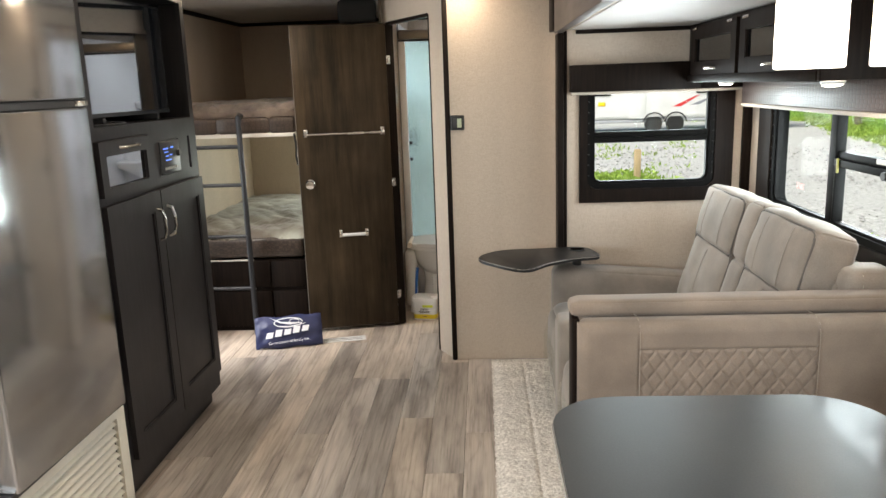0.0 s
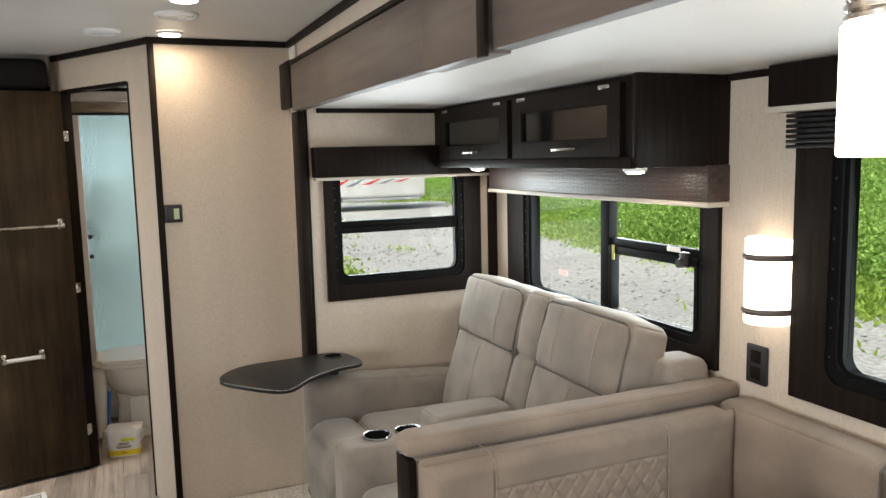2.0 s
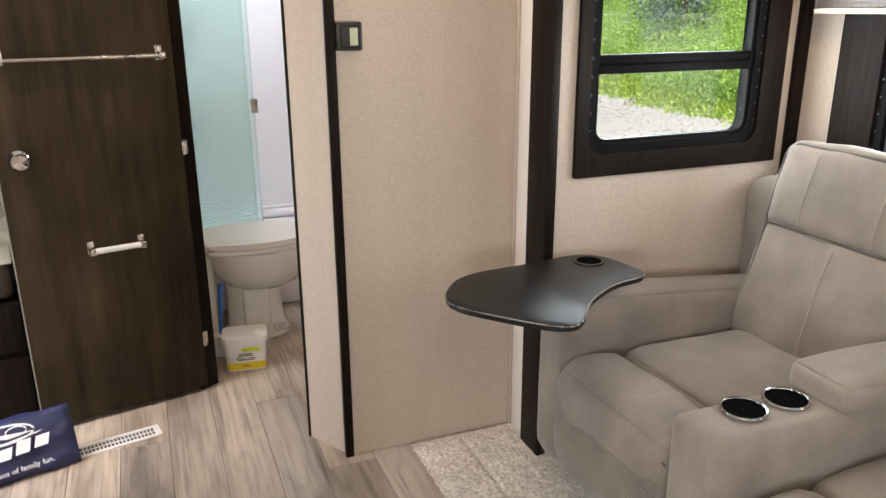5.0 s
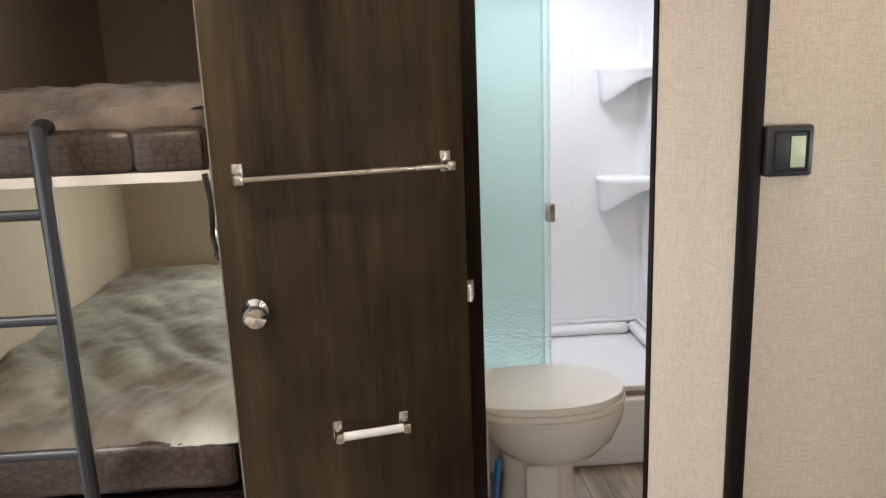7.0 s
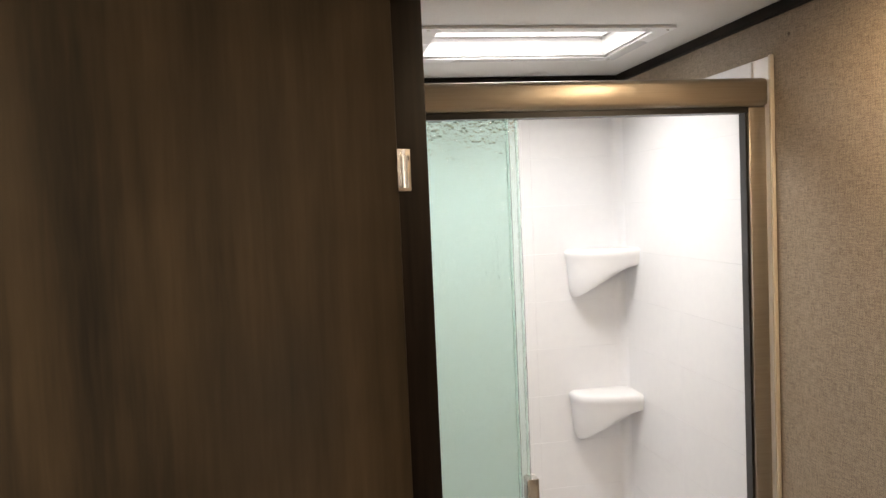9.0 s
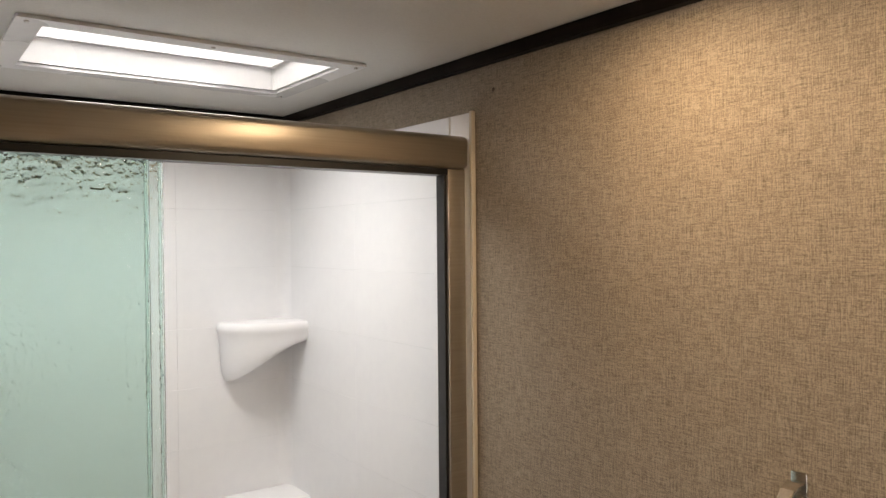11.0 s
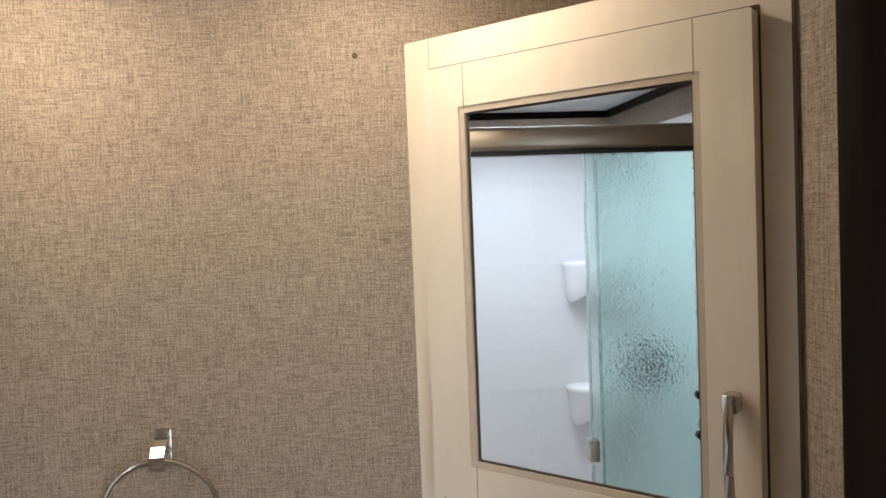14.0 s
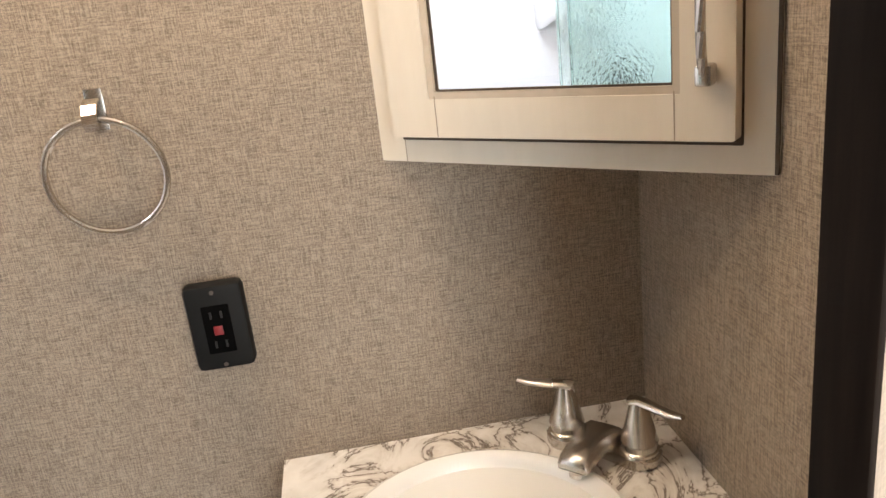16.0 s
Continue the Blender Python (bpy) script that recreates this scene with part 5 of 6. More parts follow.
part("knob", on_door(bm), CHROME, do, "shiny round knob")
gr = part("grip", on_door(cyl(bmesh.new(), (0.205, 0.035, 0.618), (0.350, 0.035, 0.618), 0.010)), WHITE, do, "white paper roll bar")
for u in (0.198, 0.357):
    bm = bx(u - 0.011, u + 0.011, 0.0005, 0.005, 0.602, 0.645, r=0.002)
    box(bm, u - 0.009, u + 0.009, 0.005, 0.046, 0.606, 0.630, r=0.003)
    part("bracket", on_door(bm), NICKEL, gr)
for z in (0.205, 0.92, 1.652):
    bm = bx(0.018, 0.027, 0.0005, 0.003, z - 0.021, z + 0.021, r=0.001)
    cyl(bm, (0.018, 0.003, z - 0.021), (0.018, 0.003, z + 0.021), 0.003, seg=10)
    part("hinge", on_door(bm), NICKEL, do)
    bm = bx(D1 - 0.0062, D1 - 0.0042, -0.012, 0.020, z - 0.024, z + 0.024, r=0.0009, xf=DIAG)
    hp = part("hinge_plate", bm, NICKEL, do)
    for dn, dz in ((-0.005, 0.014), (0.004, -0.012)):
        part("screw", tilted_to(cyl(bmesh.new(), (D1 - 0.0078, dn, z + dz), (D1 - 0.0060, dn, z + dz), 0.0042, seg=12), DIAG), DIMCHROME, hp)
part("strike", bx(D0 + 0.0122, D0 + 0.016, -0.028, -0.004, 0.90, 0.96, r=0.001, xf=DIAG), BLACK, do)

# ---- floor items in the hall ----
vt = thing("floor_vent", (-0.925, 4.335, 0.0), "white slotted metal floor register beside the door", "vent")
VP = pose(-0.925, 4.335, 0.0, 0, 0, 12)
bm = bmesh.new()
ring(bm, rrect(-0.137, 0.137, -0.037, 0.037, 0.003, 2), rrect(-0.118, 0.118, -0.024, 0.024, 0.003, 2), 0.0005, 0.005, lambda u, d, v: (u, v, d))
for k in range(21):
    u = -0.118 + k * 0.0118
    box(bm, u - 0.002, u + 0.002, -0.0245, 0.0245, 0.001, 0.0045)
box(bm, -0.118, 0.118, -0.002, 0.002, 0.001, 0.0046)
bmesh.ops.transform(bm, matrix=VP, verts=bm.verts)
part("register", bm, WHITE, vt)
# black sheet on the floor stands in for the shade in the duct
part("dark_void_sheet", bx(-0.12, 0.12, -0.026, 0.026, 0.0002, 0.0009, xf=VP), BLACK, vt)

bg = thing("nylon_bag", (-1.22, 4.27, 0.0), "navy nylon bag with a white printed emblem leaning on the floor", "bag")
BP = pose(-1.22, 4.205, 0.004, 62, 0, 14)


def bag_face(u, v, s):
    x, h = -0.195 + 0.39 * u, 0.19 * v
    k = (4 * u * (1 - u)) ** 0.5 * (4 * v * (1 - v)) ** 0.5
    w = 0.012 * noise.noise((u * 5, v * 4, 2)) + 0.006 * noise.noise((u * 13, v * 9, 5))
    return Vector((x + 0.012 * (v - 0.5) * noise.noise((v * 3, 0, u)), h + 0.012 * noise.noise((u * 4, 1, 0)), s * 0.034 * k + w * min(1, 6 * k)))


bm = grid_sheet(30, 18, lambda u, v: BP @ bag_face(u, v, 1))
bm2 = grid_sheet(30, 18, lambda u, v: BP @ bag_face(u, v, -0.6))
me = bpy.data.meshes.new("t")
bm2.to_mesh(me)
bm.from_mesh(me)
bm2.free()
bmesh.ops.remove_doubles(bm, verts=bm.verts, dist=0.0015)
zmin = min(v.co.z for v in bm.verts)
for v in bm.verts:
    v.co.z -= zmin
part("cloth", bm, NAVY, bg, angle=80)
FACE = BP @ pose(0, 0.095, 0.042) @ pose(0, 0, -zmin * 0.3)


def printed(name, pts2, label=""):
    bm = bmesh.new()
    for loop in pts2:
        f = bm.faces.new([bm.verts.new(FACE @ Vector((x, y, 0.003))) for x, y in loop])
    r = bmesh.ops.extrude_face_region(bm, geom=bm.faces[:])
    bmesh.ops.translate(bm, verts=[v for v in r["geom"] if isinstance(v, bmesh.types.BMVert)], vec=FACE.to_3x3() @ Vector((0, 0, 0.0008)))
    return part(name, bm, INK, bg, label)


arc = lambda cx, cy, rx, ry, a0, a1, w: [(cx + rx * math.cos(radians(a)), cy + ry * math.sin(radians(a))) for a in range(a0, a1 + 1, 12)] + [(cx + (rx - w) * math.cos(radians(a)), cy + (ry - w) * math.sin(radians(a))) for a in range(a1, a0 - 1, -12)]
printed("emblem", [arc(0.0, 0.046, 0.085, 0.030, 0, 180, 0.006), arc(0.0, 0.046, 0.085, 0.030, 180, 348, 0.006), arc(0.035, 0.050, 0.030, 0.016, 0, 348, 0.004), [(-0.110, 0.084), (-0.040, 0.052), (0.02, 0.046), (0.085, 0.040), (0.01, 0.032), (-0.05, 0.046)], [(-0.060, 0.030), (0.0, 0.024), (0.105, 0.036), (0.09, 0.030), (0.0, 0.017)]], "white printed emblem of curves")
for k in range(5):
    b = 0.007 * k
    printed("letter_bar", [[(-0.135 + 0.052 * k, -0.042 + b), (-0.096 + 0.052 * k, -0.040 + b), (-0.086 + 0.052 * k, -0.006 + b + 0.006 * (k % 2)), (-0.125 + 0.052 * k, -0.008 + b + 0.006 * (k % 2))]], "white bold letter bar")
words("slogan", "Generations of family fun.", 0.023, INK, bg, FACE @ pose(0.0, -0.066, 0.0035, 0, 0, 3), "white printed slogan")

# ---- bathroom ----
SY, SB, SX0, SX1 = 5.40, 6.228, -0.618, 0.335
sh = thing("shower_enclosure", (-0.14, 5.8, 0.0), "white shower stall with champagne frame and rain-glass sliding doors", "shower")
bm = bmesh.new()
box(bm, SX0 - 0.003, SX1 + 0.008, SY - 0.03, SY + 0.045, 0.0, 0.270, r=0.018, seg=3)
box(bm, SX0 - 0.003, SX1 + 0.008, SY + 0.046, YR - 0.002, 0.0, 0.222)
for d, z0, z1, r0 in ((0.060, 0.2222, 0.272, 0.024), (0.020, 0.2722, 0.288, 0.006)):
    box(bm, SX0 + 0.002, SX1 - d, SB - d, SB + 0.002, z0, z1, r=r0, seg=4)
    box(bm, SX1 - d, SX1 - 0.002, SY + 0.046, SB + 0.002, z0, z1, r=r0, seg=4)
part("pan", bm, SURROUND, sh, "white moulded shower pan")
part("wall_panel", bx(SX1 + 0.003, XR - 0.001, SY - 0.035, YR - 0.002, 0.136, 1.920, r=0.002), SURROUND, sh)
part("wall_panel", bx(SX0 - 0.003, SX1 + 0.0025, SB + 0.008, YR - 0.002, 0.136, 1.920, r=0.002), SURROUND, sh)
part("wall_panel", bx(-0.6215, SX0 - 0.0035, SY - 0.03, SB + 0.007, 0.136, 1.920, r=0.002), SURROUND, sh)
part("edge_trim", bx(SX1 - 0.001, XR - 0.0005, SY - 0.044, SY - 0.0355, 0.0, 1.922, r=0.002), CREAM, sh, "cream edge strip")
part("top_rail", bx(SX0, SX1 + 0.006, SY - 0.030, SY + 0.030, 1.808, 1.873, r=0.012, seg=3), BRONZE, sh, "champagne aluminium top rail")
part("rail_channel", bx(SX0 + 0.002, SX1 + 0.002, SY - 0.016, SY + 0.024, 1.795, 1.8075), BLACK, sh)
part("post", bx(SX1 - 0.040, SX1 + 0.0025, SY - 0.018, SY + 0.022, 0.271, 1.8075, r=0.003), BRONZE, sh)
part("post", bx(SX0 - 0.001, SX0 + 0.045, SY - 0.018, SY + 0.022, 0.271, 1.7945, r=0.003), WHITE, sh, "white side post")
part("seal", bx(SX1 - 0.046, SX1 - 0.0405, SY - 0.012, SY + 0.014, 0.271, 1.795), BLACK, sh)
part("bottom_track", bx(SX0 + 0.046, SX1 - 0.047, SY - 0.018, SY + 0.024, 0.2705, 0.292, r=0.003), BRONZE, sh)
g1 = part("glass_door", bx(SX0 + 0.047, -0.250, SY + 0.010, SY + 0.015, 0.293, 1.794), RAIN, sh, "pale green rain-glass sliding door")
g2 = part("glass_door", bx(SX0 + 0.047, -0.276, SY - 0.008, SY - 0.003, 0.293, 1.794), RAIN, sh, "pale green rain-glass sliding door")
for g, x in ((g1, -0.250), (g2, -0.276)):
    y = SY + 0.0125 if g is g1 else SY - 0.0055
    part("edge_seal", bx(x - 0.004, x + 0.003, y - 0.005, y + 0.005, 0.293, 1.794, r=0.001), glassy("clear_seal", (0.85, 0.95, 0.92), 0.2, 1.2), g)
part("handle", bx(-0.264, -0.236, SY - 0.016, SY + 0.020, 0.925, 0.988, r=0.003), NICKEL, g1, "small square handle")
for flip, zt in ((0, 1.446), (0, 0.962), (1, 1.446), (1, 0.962)):
    q = [(SX1 + 0.002 - 0.215 * math.sin(radians(a)) ** 0.8 if a else SX1 + 0.002, SB - 0.002 - 0.135 * math.cos(radians(a)) ** 0.8) for a in range(0, 89, 8)] + [(SX1 - 0.213, SB - 0.002), (SX1 + 0.002, SB - 0.002)]
    bm, rows = bmesh.new(), []
    for s, dz in ((0.92, 0.0), (0.97, -0.003), (1.0, -0.010), (1.0, -0.022), (0.985, -0.030), (0.965, -0.036), (0.955, -0.045), (0.94, -0.058), (0.90, -0.064)):
        deep = max(0.0, (-dz - 0.030) / 0.034)
        rows.append([bm.verts.new((SX1 + 0.002 + (x - SX1 - 0.002) * s, SB + 0.002 + (y - SB - 0.002) * s, zt + max(dz, -0.036) - deep * (0.018 + 0.108 * min(1, max(0, (SX1 - x) / 0.213)) ** 1.5))) for x, y in q])
    if flip:
        for v in bm.verts:
            v.co.x = SX0 + SX1 - 0.001 - v.co.x
    bm.faces.new(rows[0][::-1])
    bm.faces.new(rows[-1])
    for a, b in zip(rows, rows[1:]):
        for i in range(len(a)):
            j = (i + 1) % len(a)
            bm.faces.new((a[i], a[j], b[j], b[i]))
    bmesh.ops.recalc_face_normals(bm, faces=bm.faces)
    part("corner_shelf", bm, SURROUND, sh, "moulded white corner shelf", angle=60)
CX, CY, CR = SX1 - 0.0012, SB + 0.0038, 0.035
cove = [(CX, CY), (CX - CR, CY)] + [(CX - CR + CR * math.sin(radians(a)), CY - CR + CR * math.cos(radians(a))) for a in range(6, 86, 8)] + [(CX, CY - CR)]
part("corner_cove", prism(bmesh.new(), cove, 0.167, 1.919), SURROUND, sh, angle=60)
for y, z in ((5.79, 1.255), (5.80, 1.70), (5.46, 1.77), (5.9, 0.9)):
    part("screw_cap", lathe(bmesh.new(), [(0.005, 0), (0.004, 0.002), (0.001, 0.003)], (0, 0, 0), 10), WHITE, sh).matrix_local = pose(SX1 - 0.007 + 0.14, y - 5.8, z, 0, -90, 0)
bm = cyl(bmesh.new(), (SX0 + 0.008, 5.82, 1.10), (SX0 + 0.03, 5.82, 1.10), 0.07)
cyl(bm, (SX0 + 0.03, 5.82, 1.10), (SX0 + 0.075, 5.82, 1.10), 0.035)
box(bm, SX0 + 0.06, SX0 + 0.075, 5.80, 5.84, 1.03, 1.11, r=0.004)
part("mixer", bm, BLACK, sh, "dark shower mixer")
bm = tube(bmesh.new(), [(SX0 + 0.01, 5.82, 1.76), (SX0 + 0.06, 5.82, 1.80), (SX0 + 0.10, 5.80, 1.86), (SX0 + 0.13, 5.78, 1.87)], 0.011, 10)
cyl(bm, (SX0 + 0.13, 5.78, 1.875), (SX0 + 0.17, 5.765, 1.835), 0.02, 0.042, 18)
part("shower_head", bm, CHROME, sh, "chrome hand shower")
part("hose", tube(bmesh.new(), [(SX0 + 0.06, 5.82, 1.02)] + [(SX0 + 0.05 + 0.03 * math.sin(k * 0.5), 5.82 + 0.10 * math.sin(k * math.pi / 10), 0.75 + abs(k - 3) * 0.13) for k in range(11)], 0.008, 8), CHROME, sh)
part("bumper", cyl(bmesh.new(), (SX0 + 0.062, SY - 0.018, 1.10), (SX0 + 0.062, SY - 0.034, 1.10), 0.012), BLACK, sh)
part("bumper", cyl(bmesh.new(), (SX0 + 0.062, SY - 0.018, 0.985), (SX0 + 0.062, SY - 0.034, 0.985), 0.012), BLACK, sh)

to = thing("toilet", (-0.33, 5.08, 0.0), "white china toilet with the lid closed", "toilet")
ty = 5.09
part("pedestal", lathe(bmesh.new(), [(0.125, 0.0), (0.125, 0.02), (0.108, 0.06), (0.100, 0.18), (0.110, 0.25), (0.135, 0.29)], (-0.355, ty, 0.0), 28, 1.15, 0.82), CERAMIC, to)
part("bowl", lathe(bmesh.new(), [(0.10, 0.225), (0.135, 0.245), (0.172, 0.29), (0.192, 0.34), (0.202, 0.385), (0.202, 0.408), (0.19, 0.414)], (-0.315, ty, 0.0), 36, 1.16, 0.90), CERAMIC, to)
o = [(x, y) for x, y in smooth_outline([(-0.545, ty - 0.13), (-0.47, ty - 0.165), (-0.33, ty - 0.182), (-0.19, ty - 0.155), (-0.095, ty - 0.07), (-0.085, ty + 0.03), (-0.13, ty + 0.11), (-0.24, ty + 0.17), (-0.40, ty + 0.178), (-0.51, ty + 0.155), (-0.55, ty + 0.10), (-0.555, ty)], 5)]
part("seat", prism(bmesh.new(), o, 0.415, 0.432, 0.005), CERAMIC, to)
part("lid", prism(bmesh.new(), [((x + 0.32) * 0.985 - 0.32, (y - ty) * 0.98 + ty) for x, y in o], 0.434, 0.458, 0.009), CERAMIC, to)
part("back", bx(-0.600, -0.520, ty - 0.085, ty + 0.085, 0.0, 0.40, r=0.03, seg=3), CERAMIC, to)
part("hinge_cap", cyl(bmesh.new(), (-0.555, ty - 0.135, 0.445), (-0.555, ty + 0.10, 0.445), 0.018), CREAM, to)
part("foot_pedal", bx(-0.30, -0.235, ty - 0.155, ty - 0.105, 0.05, 0.075, r=0.008), CHROME, to)
part("side_recess", pad(-0.415, -0.305, ty - 0.108, ty - 0.088, 0.05, 0.235, 0.01), CERAMIC, to)

bk = thing("tub_container", (-0.445, 4.745, 0.0), "white lidded plastic tub with a yellow label", "container")
TP = pose(-0.445, 4.765, 0, 0, 0, -8)


def tilted(bm, M=TP):
    bmesh.ops.transform(bm, matrix=M, verts=bm.verts)
    return bm


def tub(z0, z1, k0, k1):
    bm = bmesh.new()
    a = [bm.verts.new((x * k0, y * k0, z0)) for x, y in rrect(-0.084, 0.084, -0.062, 0.062, 0.024, 5)]
    b = [bm.verts.new((x * k1, y * k1, z1)) for x, y in rrect(-0.084, 0.084, -0.062, 0.062, 0.024, 5)]
    bm.faces.new(a)
    bm.faces.new(b)
    for i in range(len(a)):
        j = (i + 1) % len(a)
        bm.faces.new((a[i], a[j], b[j], b[i]))
    return bm


part("body", tilted(tub(0.0, 0.122, 0.88, 1.0)), WHITE, bk)
part("lid", tilted(tub(0.1222, 0.144, 1.06, 1.04)), WHITE, bk, "white snap lid")
part("label_band", tilted(tub(0.006, 0.036, 0.895, 0.922)), YELLOW, bk, "bright yellow label")
part("label_patch", tilted(bx(-0.012, 0.056, -0.0640, -0.0580, 0.084, 0.100, r=0.001)), plain("lime_label", (0.55, 0.60, 0.03), 0.4), bk, "lime label patch")
bm = bmesh.new()
for k, (w, z) in enumerate(((0.05, 0.074), (0.06, 0.066), (0.075, 0.056), (0.065, 0.049), (0.026, 0.022))):
    yy = -0.0622 * (0.88 + 0.12 * z / 0.122) - (0.0012 if z > 0.036 else 0.0022)
    box(bm, -w / 2, w / 2, yy - 0.0006, yy, z - 0.002, z + 0.002)
part("print", tilted(bm), PIPE, bk, "dark printed lines")
part("bail", tilted(tube(bmesh.new(), [(-0.088, 0.0, 0.115), (-0.094, -0.03, 0.09), (-0.07, -0.070, 0.070), (0.0, -0.074, 0.064), (0.07, -0.070, 0.070), (0.094, -0.03, 0.09), (0.088, 0.0, 0.115)], 0.0025, 6)), WHITE, bk)

tbx = thing("toilet_brush", (-0.53, 4.93, 0.0), "blue-handled toilet brush standing beside the toilet", "brush")
part("holder", lathe(bmesh.new(), [(0.035, 0.0), (0.038, 0.01), (0.030, 0.09), (0.028, 0.09)], (-0.525, 4.905, 0.0)), WHITE, tbx)
part("handle", tube(bmesh.new(), [(-0.525, 4.905, 0.085), (-0.517, 4.912, 0.20), (-0.507, 4.92, 0.30)], [0.006, 0.009, 0.011], 8), BLUE, tbx, "blue plastic handle")

sd = thing("side_cabinet", (0.24, 5.2, 0.0), "narrow cream cabinet with a marble-look top beside the shower", "cabinet")
part("body", bx(0.242, XR - 0.001, 5.09, 5.335, 0.0, 0.765, r=0.003), CREAM, sd)
part("top", bx(0.222, XR - 0.001, 5.065, 5.350, 0.766, 0.802, r=0.008), MARBLE, sd, "marble-look laminate top")
part("door", bx(0.229, 0.2415, 5.105, 5.325, 0.05, 0.745, r=0.004), CREAM, sd)

# corner vanity
vn = thing("corner_vanity", (0.15, 4.25, 0.0), "corner vanity with a marble-look top and cream base", "vanity")
CT = [(XR - 0.001, YP1 + 0.001), (XR - 0.001, 4.552), (0.23, 4.552), (0.06, 4.535), (-0.08, 4.46), (-0.165, 4.33), (-0.19, 4.20), (-0.19, YP1 + 0.001)]
bm = bmesh.new()
sc0, sr = (0.080, 4.305), 0.184
N = 40
rim = [(sc0[0] + sr * 0.93 * math.cos(2 * math.pi * k / N), sc0[1] + sr * 0.93 * math.sin(2 * math.pi * k / N)) for k in range(N)]


def edge_at(a):
    d = Vector((math.cos(a), math.sin(a)))
    best = None
    for (x0, y0), (x1, y1) in zip(CT, CT[1:] + CT[:1]):
        e = Vector((x1 - x0, y1 - y0))
        den = d.x * e.y - d.y * e.x
        if abs(den) < 1e-9:
            continue
        w = Vector((x0 - sc0[0], y0 - sc0[1]))
        t, s = (w.x * e.y - w.y * e.x) / den, (w.x * d.y - w.y * d.x) / den
        if t > 0 and -1e-6 <= s <= 1 + 1e-6 and (best is None or t < best):
            best = t
    return (sc0[0] + d.x * best, sc0[1] + d.y * best)


angs = sorted({2 * math.pi * k / N for k in range(N)} | {math.atan2(y - sc0[1], x - sc0[0]) % (2 * math.pi) for x, y in CT})
outer = [edge_at(a) for a in angs]
inner = [(sc0[0] + sr * 0.93 * math.cos(a), sc0[1] + sr * 0.93 * math.sin(a)) for a in angs]
ring(bm, outer, inner, 0.775, 0.805, lambda u, d, v: (u, v, d))
part("countertop", bm, MARBLE, vn, "white marble-look countertop", angle=60)
bs = part("basin", lathe(bmesh.new(), [(0.172, 0.803), (0.185, 0.806), (0.187, 0.812), (0.184, 0.817), (0.178, 0.8195), (0.170, 0.817), (0.163, 0.808), (0.155, 0.785), (0.138, 0.742), (0.110, 0.713), (0.085, 0.702), (0.020, 0.695)], (*sc0, 0.0), 48), CERAMIC, vn, "round white basin")
part("drain", lathe(bmesh.new(), [(0.022, 0.697), (0.020, 0.701), (0.001, 0.700)], (*sc0, 0.0), 20), NICKEL, bs)
inset = [(sc0[0] + (x - sc0[0]) * 0.93 if x < 0.3 else x, sc0[1] + (y - sc0[1]) * 0.93 if y > 4.1 else y) for x, y in CT]
bm = bmesh.new()
lo = [bm.verts.new((x, y, 0.0)) for x, y in inset]
hi = [bm.verts.new((x, y, 0.774)) for x, y in inset]
bm.faces.new(lo)
for i in range(len(lo)):
    j = (i + 1) % len(lo)
    bm.faces.new((lo[i], lo[j], hi[j], hi[i]))
part("base", bm, CREAM, vn)

fa = thing("faucet", (0.225, 4.115, 0.805), "brushed nickel two-handle bathroom faucet on the vanity", "faucet")
FP = pose(0.226, 4.106, 0.805, 0, 0, 45)   # local x along the two handles, -y to the wall corner


def fa_on(bm):
    bmesh.ops.transform(bm, matrix=FP, verts=bm.verts)
    return bm


bm = bmesh.new()
lobes = [(-0.084, 0.0), (-0.074, 0.022), (-0.052, 0.029), (-0.028, 0.024), (0.0, 0.020), (0.028, 0.024), (0.052, 0.029), (0.074, 0.022), (0.084, 0.0), (0.074, -0.022), (0.052, -0.029), (0.0, -0.027), (-0.052, -0.029), (-0.074, -0.022)]
part("base", fa_on(prism(bm, smooth_outline(lobes, 4), 0.0005, 0.016, 0.004)), NICKEL, fa)
for s_ in (-1, 1):
    hd = part("handle_body", fa_on(lathe(bmesh.new(), [(0.026, 0.016), (0.026, 0.020), (0.0235, 0.022), (0.0235, 0.030), (0.025, 0.032), (0.023, 0.040), (0.0165, 0.066), (0.0125, 0.084), (0.011, 0.088), (0.001, 0.089)], (s_ * 0.054, 0, 0), 26)), NICKEL, fa)
    pts = [(s_ * 0.044, -0.002, 0.086), (s_ * 0.060, 0.002, 0.091), (s_ * 0.084, 0.009, 0.089), (s_ * 0.104, 0.014, 0.089), (s_ * 0.120, 0.018, 0.094)]
    lv = tube(bmesh.new(), pts, [0.011, 0.010, 0.0085, 0.0075, 0.005], 12)
    for v in lv.verts:
        v.co.z = 0.089 + (v.co.z - 0.089) * 0.62
    part("lever", fa_on(lv), NICKEL, hd)
bm, rows = bmesh.new(), []
for y, zt, zb, w in ((-0.024, 0.020, 0.012, 0.030), (-0.012, 0.036, 0.012, 0.030), (0.010, 0.042, 0.012, 0.027), (0.040, 0.044, 0.022, 0.023), (0.070, 0.043, 0.024, 0.022), (0.094, 0.039, 0.022, 0.0225), (0.106, 0.033, 0.020, 0.0215), (0.109, 0.026, 0.021, 0.019)):
    y *= 0.84
    rows.append([bm.verts.new(p) for p in ((-w, y, zb), (-w, y, zt - 0.006), (-w * 0.72, y, zt), (0, y, zt + 0.001), (w * 0.72, y, zt), (w, y, zt - 0.006), (w, y, zb))])
for a, b in zip(rows, rows[1:]):
    for i in range(7):
        bm.faces.new((a[i], a[(i + 1) % 7], b[(i + 1) % 7], b[i]))
bm.faces.new(rows[0])
bm.faces.new(rows[-1][::-1])
